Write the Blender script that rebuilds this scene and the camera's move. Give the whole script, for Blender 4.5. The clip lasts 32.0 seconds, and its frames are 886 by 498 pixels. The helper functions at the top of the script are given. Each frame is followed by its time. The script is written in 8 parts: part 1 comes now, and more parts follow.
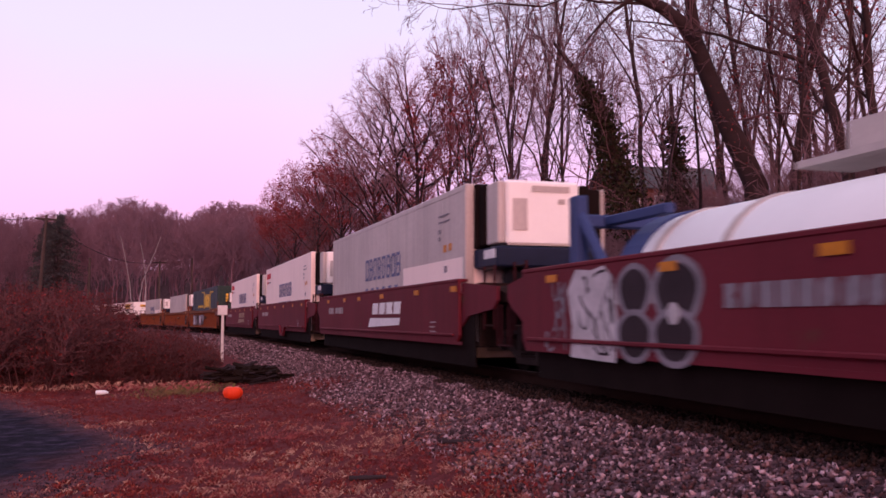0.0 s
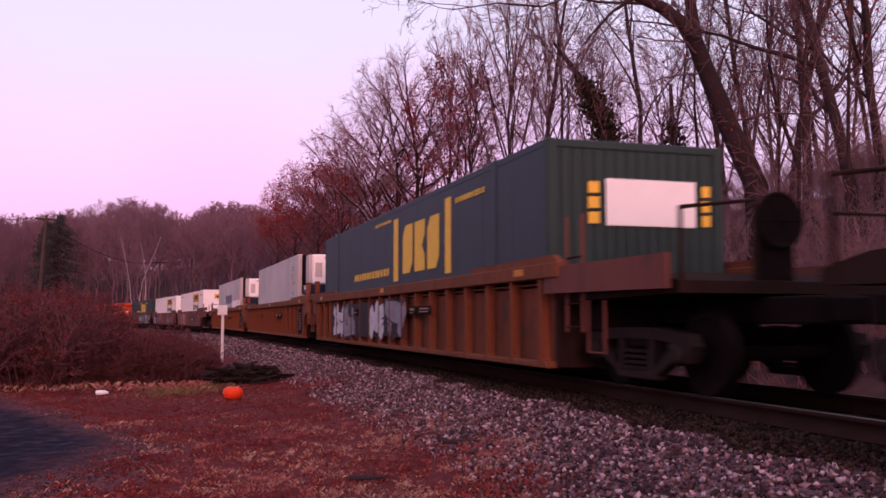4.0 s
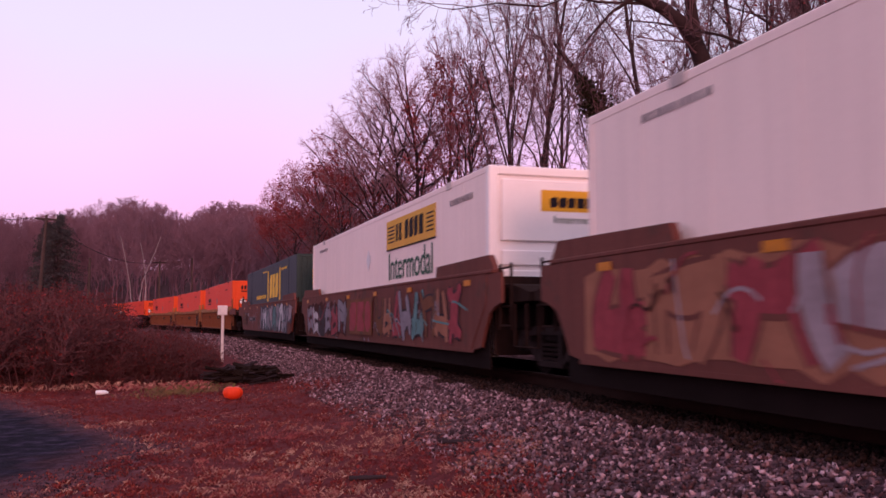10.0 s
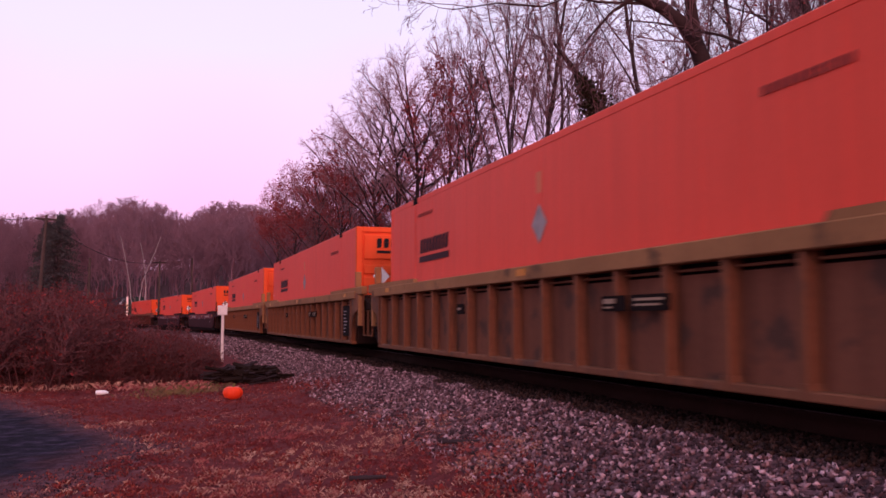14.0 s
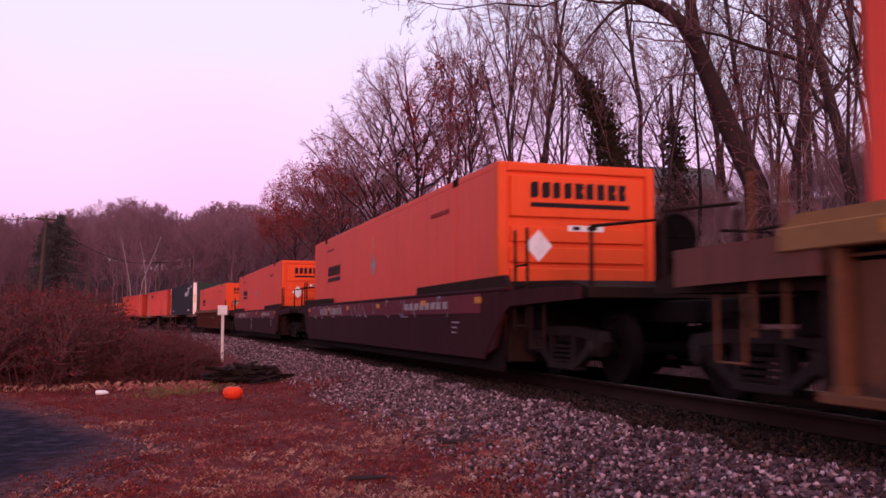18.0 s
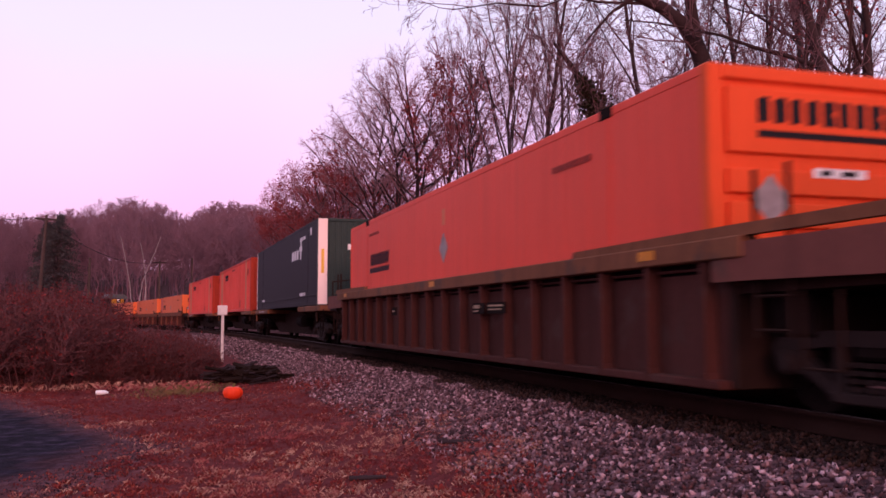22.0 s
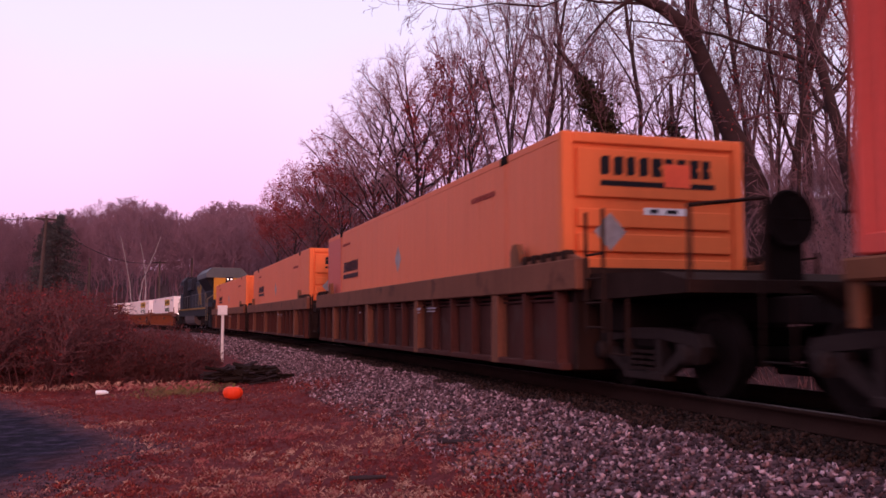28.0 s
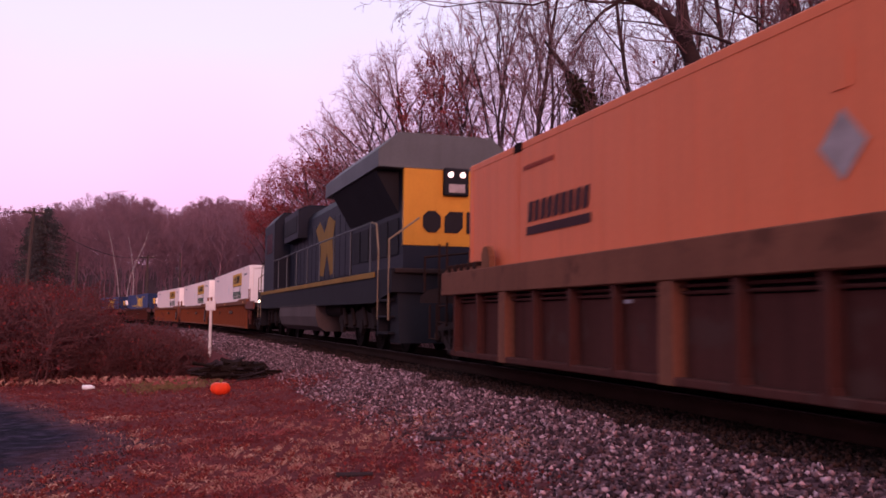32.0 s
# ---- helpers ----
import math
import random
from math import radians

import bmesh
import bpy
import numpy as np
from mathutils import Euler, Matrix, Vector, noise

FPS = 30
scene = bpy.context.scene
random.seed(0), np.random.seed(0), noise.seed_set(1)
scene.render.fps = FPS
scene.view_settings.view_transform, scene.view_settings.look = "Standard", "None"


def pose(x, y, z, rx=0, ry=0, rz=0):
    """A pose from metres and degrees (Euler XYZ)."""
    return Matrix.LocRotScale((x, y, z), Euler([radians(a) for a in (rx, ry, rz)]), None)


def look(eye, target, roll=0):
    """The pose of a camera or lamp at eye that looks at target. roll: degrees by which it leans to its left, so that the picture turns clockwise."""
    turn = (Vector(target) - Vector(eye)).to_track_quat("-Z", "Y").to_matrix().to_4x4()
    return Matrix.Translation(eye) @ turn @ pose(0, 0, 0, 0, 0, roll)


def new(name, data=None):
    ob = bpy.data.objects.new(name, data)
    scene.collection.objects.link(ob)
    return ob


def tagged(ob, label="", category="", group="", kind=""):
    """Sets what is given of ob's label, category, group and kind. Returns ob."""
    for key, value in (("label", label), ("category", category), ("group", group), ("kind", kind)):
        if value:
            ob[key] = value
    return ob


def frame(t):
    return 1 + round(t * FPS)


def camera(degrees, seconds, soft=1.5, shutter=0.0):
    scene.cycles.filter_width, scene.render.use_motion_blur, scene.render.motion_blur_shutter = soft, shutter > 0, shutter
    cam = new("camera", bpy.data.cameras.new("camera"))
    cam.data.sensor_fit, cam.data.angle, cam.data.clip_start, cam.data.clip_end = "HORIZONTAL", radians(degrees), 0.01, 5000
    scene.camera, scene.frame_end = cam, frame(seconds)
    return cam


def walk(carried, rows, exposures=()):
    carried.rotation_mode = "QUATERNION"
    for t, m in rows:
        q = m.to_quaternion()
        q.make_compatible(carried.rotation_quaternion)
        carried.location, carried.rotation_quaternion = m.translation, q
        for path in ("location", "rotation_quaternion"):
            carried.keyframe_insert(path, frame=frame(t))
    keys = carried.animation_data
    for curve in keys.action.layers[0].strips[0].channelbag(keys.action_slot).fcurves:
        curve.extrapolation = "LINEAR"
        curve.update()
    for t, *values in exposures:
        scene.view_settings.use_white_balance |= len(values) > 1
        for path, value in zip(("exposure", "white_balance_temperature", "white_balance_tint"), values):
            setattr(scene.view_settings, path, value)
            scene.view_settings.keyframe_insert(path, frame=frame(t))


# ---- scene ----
# ---- camera and its walk ----
FOCAL = 1620.0 / 784.0
EYE = (0.0, 0.0, 0.763)
TILT = 4.42
cam = camera(51.64, 32.0, soft=1.6, shutter=0.3)


def held(dx=0.0, dy=0.0, lean=0.0):
    """The tripod's pose, nudged: the picture shifts by dx, dy and turns by lean."""
    base = pose(*EYE, 90 + TILT, 0, 0)
    return base @ pose(0, 0, 0, math.degrees(dy / 1620.0), math.degrees(dx / 1620.0), lean)


walk(cam, [(0.0, held()), (30.0, held()), (30.8, held()), (30.9, held()), (31.0, held(3, 0)), (31.1, held(13, 2)),
           (31.2, held(21, 5)), (31.3, held(20.5, 3.5)), (31.4, held(-16, -9, 0.2)), (31.5, held(-23, -14.5, 0.4)),
           (31.6, held(-6, -6, 0.5)), (31.7, held(-12, -6, 0.5)), (31.8, held(-10, -2, 0.5)), (31.9, held(-11, 1, 0.55)),
           (32.0, held(-19, -4.5, 0.55))],
     exposures=[(t, e, 7290, 77) for t, e in ((0.0, 0.13), (8.0, 0.13), (10.0, 0.09), (12.0, 0.19), (17.0, 0.17), (22.0, 0.19), (24.0, 0.27), (25.5, 0.19), (32.0, 0.19))])

# ---- world and sun ----
SUN_FROM = Vector((0.22, -0.95, 0.16)).normalized()
world = bpy.data.worlds.new("dawn_sky")
scene.world = world
world.use_nodes = True
wn = world.node_tree
wn.nodes.clear()
w_out = wn.nodes.new("ShaderNodeOutputWorld")
w_bg = wn.nodes.new("ShaderNodeBackground")
w_sky = wn.nodes.new("ShaderNodeTexSky")
w_sky.sky_type = "NISHITA"
w_sky.sun_disc = False
w_sky.sun_elevation = math.asin(SUN_FROM.z)
w_sky.sun_rotation = math.atan2(SUN_FROM.x, SUN_FROM.y)
w_sky.air_density, w_sky.dust_density, w_sky.ozone_density = 1.0, 3.0, 1.0
w_scale = wn.nodes.new("ShaderNodeMix")
w_scale.data_type, w_scale.blend_type = "RGBA", "MULTIPLY"
w_scale.inputs[0].default_value = 1.0
w_scale.inputs[7].default_value = (0.15, 0.15, 0.15, 1)
w_mix = wn.nodes.new("ShaderNodeMix")
w_mix.data_type = "RGBA"
w_mix.inputs[0].default_value = 0.74
# thin high cloud, rosy low down and pale blue overhead
w_tc = wn.nodes.new("ShaderNodeTexCoord")
w_sep = wn.nodes.new("ShaderNodeSeparateXYZ")
w_ramp = wn.nodes.new("ShaderNodeValToRGB")
w_ramp.color_ramp.elements[0].position, w_ramp.color_ramp.elements[0].color = 0.08, (0.885, 0.665, 0.95, 1)
w_ramp.color_ramp.elements[1].position, w_ramp.color_ramp.elements[1].color = 0.30, (0.66, 0.965, 1.05, 1)
wn.links.new(w_tc.outputs["Generated"], w_sep.inputs[0])
w_veil = wn.nodes.new("ShaderNodeTexNoise")
w_veil.inputs["Scale"].default_value, w_veil.inputs["Detail"].default_value = 2.2, 2.0
w_add = wn.nodes.new("ShaderNodeMath")
w_add.operation, w_add.inputs[1].default_value = "MULTIPLY_ADD", 0.30
w_low = wn.nodes.new("ShaderNodeMath")
w_low.operation, w_low.inputs[1].default_value = "SUBTRACT", 0.15
wn.links.new(w_tc.outputs["Generated"], w_veil.inputs[0])
wn.links.new(w_veil.outputs[0], w_add.inputs[0])
wn.links.new(w_sep.outputs[2], w_add.inputs[2])
wn.links.new(w_add.outputs[0], w_low.inputs[0])
wn.links.new(w_low.outputs[0], w_ramp.inputs[0])
wn.links.new(w_ramp.outputs[0], w_mix.inputs[7])
wn.links.new(w_sky.outputs[0], w_scale.inputs[6])
wn.links.new(w_scale.outputs[2], w_mix.inputs[6])
wn.links.new(w_mix.outputs[2], w_bg.inputs[0])
wn.links.new(w_bg.outputs[0], w_out.inputs[0])
w_bg.inputs[1].default_value = 1.0

sun = new("sun", bpy.data.lights.new("sun", "SUN"))
sun.data.energy, sun.data.angle, sun.data.color = 1.1, radians(12), (1.0, 0.64, 0.47)
sun.matrix_world = look(SUN_FROM * 100, (0, 0, 0))


# ---- materials ----
def mat(name, base, rough=0.7, metal=0.0, dark=0.55, coarse=1.2, fine=18.0, amount=0.6, bump=0.1, streak=0.0, rust=None, rust_at=0.62, vary=0.0, spec=0.12):
    """A worn surface: coarse stains, fine grain, optional vertical streaks and patches of rust, variation from object to object."""
    m = bpy.data.materials.new(name)
    m.use_nodes = True
    nt = m.node_tree
    bs = nt.nodes["Principled BSDF"]
    tc = nt.nodes.new("ShaderNodeTexCoord")

    def noise_at(scale, detail, squash=None):
        n = nt.nodes.new("ShaderNodeTexNoise")
        n.inputs["Scale"].default_value, n.inputs["Detail"].default_value = scale, detail
        if squash:
            mp = nt.nodes.new("ShaderNodeMapping")
            mp.inputs["Scale"].default_value = squash
            nt.links.new(tc.outputs["Object"], mp.inputs[0])
            nt.links.new(mp.outputs[0], n.inputs[0])
        else:
            nt.links.new(tc.outputs["Object"], n.inputs[0])
        return n.outputs[0]

    def ramp(src, lo, hi):
        r = nt.nodes.new("ShaderNodeMapRange")
        r.inputs[1].default_value, r.inputs[2].default_value = lo, hi
        nt.links.new(src, r.inputs[0])
        return r.outputs[0]

    def mixed(fac, a, b, scale=1.0):
        x = nt.nodes.new("ShaderNodeMix")
        x.data_type = "RGBA"
        if scale != 1.0:
            mu = nt.nodes.new("ShaderNodeMath")
            mu.operation = "MULTIPLY"
            mu.inputs[1].default_value = scale
            nt.links.new(fac, mu.inputs[0])
            fac = mu.outputs[0]
        nt.links.new(fac, x.inputs[0])
        for sock, v in ((6, a), (7, b)):
            if isinstance(v, tuple):
                x.inputs[sock].default_value = (*v[:3], 1)
            else:
                nt.links.new(v, x.inputs[sock])
        return x.outputs[2]

    low = tuple(c * dark for c in base)
    col = mixed(ramp(noise_at(coarse, 5), 0.35, 0.75), base, low, amount)
    grain = noise_at(fine, 4)
    col = mixed(ramp(grain, 0.4, 0.8), col, low, amount * 0.5)
    if streak:
        col = mixed(ramp(noise_at(3.0, 4, (2.0, 2.0, 0.12)), 0.45, 0.8), col, tuple(c * 0.35 for c in base), streak)
    if rust:
        col = mixed(ramp(noise_at(2.3, 6), rust_at, rust_at + 0.08), col, rust)
    if vary:
        oi = nt.nodes.new("ShaderNodeObjectInfo")
        hs = nt.nodes.new("ShaderNodeHueSaturation")
        hs.inputs["Value"].default_value = 1.0
        mr = nt.nodes.new("ShaderNodeMapRange")
        mr.inputs[3].default_value, mr.inputs[4].default_value = 1 - vary, 1 + vary
        nt.links.new(oi.outputs["Random"], mr.inputs[0])
        nt.links.new(mr.outputs[0], hs.inputs["Value"])
        nt.links.new(col, hs.inputs["Color"])
        col = hs.outputs[0]
    nt.links.new(col, bs.inputs["Base Color"])
    bs.inputs["Roughness"].default_value = rough
    bs.inputs["Metallic"].default_value = metal
    bs.inputs["Specular IOR Level"].default_value = spec
    if bump:
        b = nt.nodes.new("ShaderNodeBump")
        b.inputs["Strength"].default_value, b.inputs["Distance"].default_value = bump, 0.02
        nt.links.new(grain, b.inputs["Height"])
        nt.links.new(b.outputs[0], bs.inputs["Normal"])
    return m


def island_mat(name, colours, rough=0.85, bump=0.0, spec=0.08, patch=None, patch_scale=0.8):
    """Colour picked piece by piece from a ramp; patch: a second tone that lies in broad patches."""
    m = bpy.data.materials.new(name)
    m.use_nodes = True
    nt = m.node_tree
    bs = nt.nodes["Principled BSDF"]
    g = nt.nodes.new("ShaderNodeNewGeometry")
    r = nt.nodes.new("ShaderNodeValToRGB")
    r.color_ramp.interpolation = "CONSTANT" if len(colours) > 3 else "LINEAR"
    els = r.color_ramp.elements
    while len(els) < len(colours):
        els.new(0.5)
    for i, c in enumerate(colours):
        els[i].position = i / len(colours)
        els[i].color = (*c, 1)
    nt.links.new(g.outputs["Random Per Island"], r.inputs[0])
    tc = nt.nodes.new("ShaderNodeTexCoord")
    n = nt.nodes.new("ShaderNodeTexNoise")
    n.inputs["Scale"].default_value = 40.0
    nt.links.new(tc.outputs["Object"], n.inputs[0])
    x = nt.nodes.new("ShaderNodeMix")
    x.data_type, x.blend_type = "RGBA", "MULTIPLY"
    x.inputs[0].default_value = 0.6
    nt.links.new(r.outputs[0], x.inputs[6])
    nt.links.new(n.outputs[0], x.inputs[7])
    col = x.outputs[2]
    if patch:
        big = nt.nodes.new("ShaderNodeTexNoise")
        big.inputs["Scale"].default_value, big.inputs["Detail"].default_value = patch_scale, 3.0
        mr = nt.nodes.new("ShaderNodeMapRange")
        mr.inputs[1].default_value, mr.inputs[2].default_value, mr.inputs[4].default_value = 0.42, 0.62, 0.8
        y = nt.nodes.new("ShaderNodeMix")
        y.data_type = "RGBA"
        nt.links.new(tc.outputs["Object"], big.inputs[0])
        nt.links.new(big.outputs[0], mr.inputs[0])
        nt.links.new(mr.outputs[0], y.inputs[0])
        nt.links.new(col, y.inputs[6])
        y.inputs[7].default_value = (*patch, 1)
        col = y.outputs[2]
    nt.links.new(col, bs.inputs["Base Color"])
    bs.inputs["Roughness"].default_value = rough
    bs.inputs["Specular IOR Level"].default_value = spec
    return m


def glow(name, colour, strength):
    m = bpy.data.materials.new(name)
    m.use_nodes = True
    bs = m.node_tree.nodes["Principled BSDF"]
    bs.inputs["Base Color"].default_value = (*colour, 1)
    bs.inputs["Emission Color"].default_value = (*colour, 1)
    bs.inputs["Emission Strength"].default_value = strength
    return m


RUST = (0.09, 0.04, 0.025)
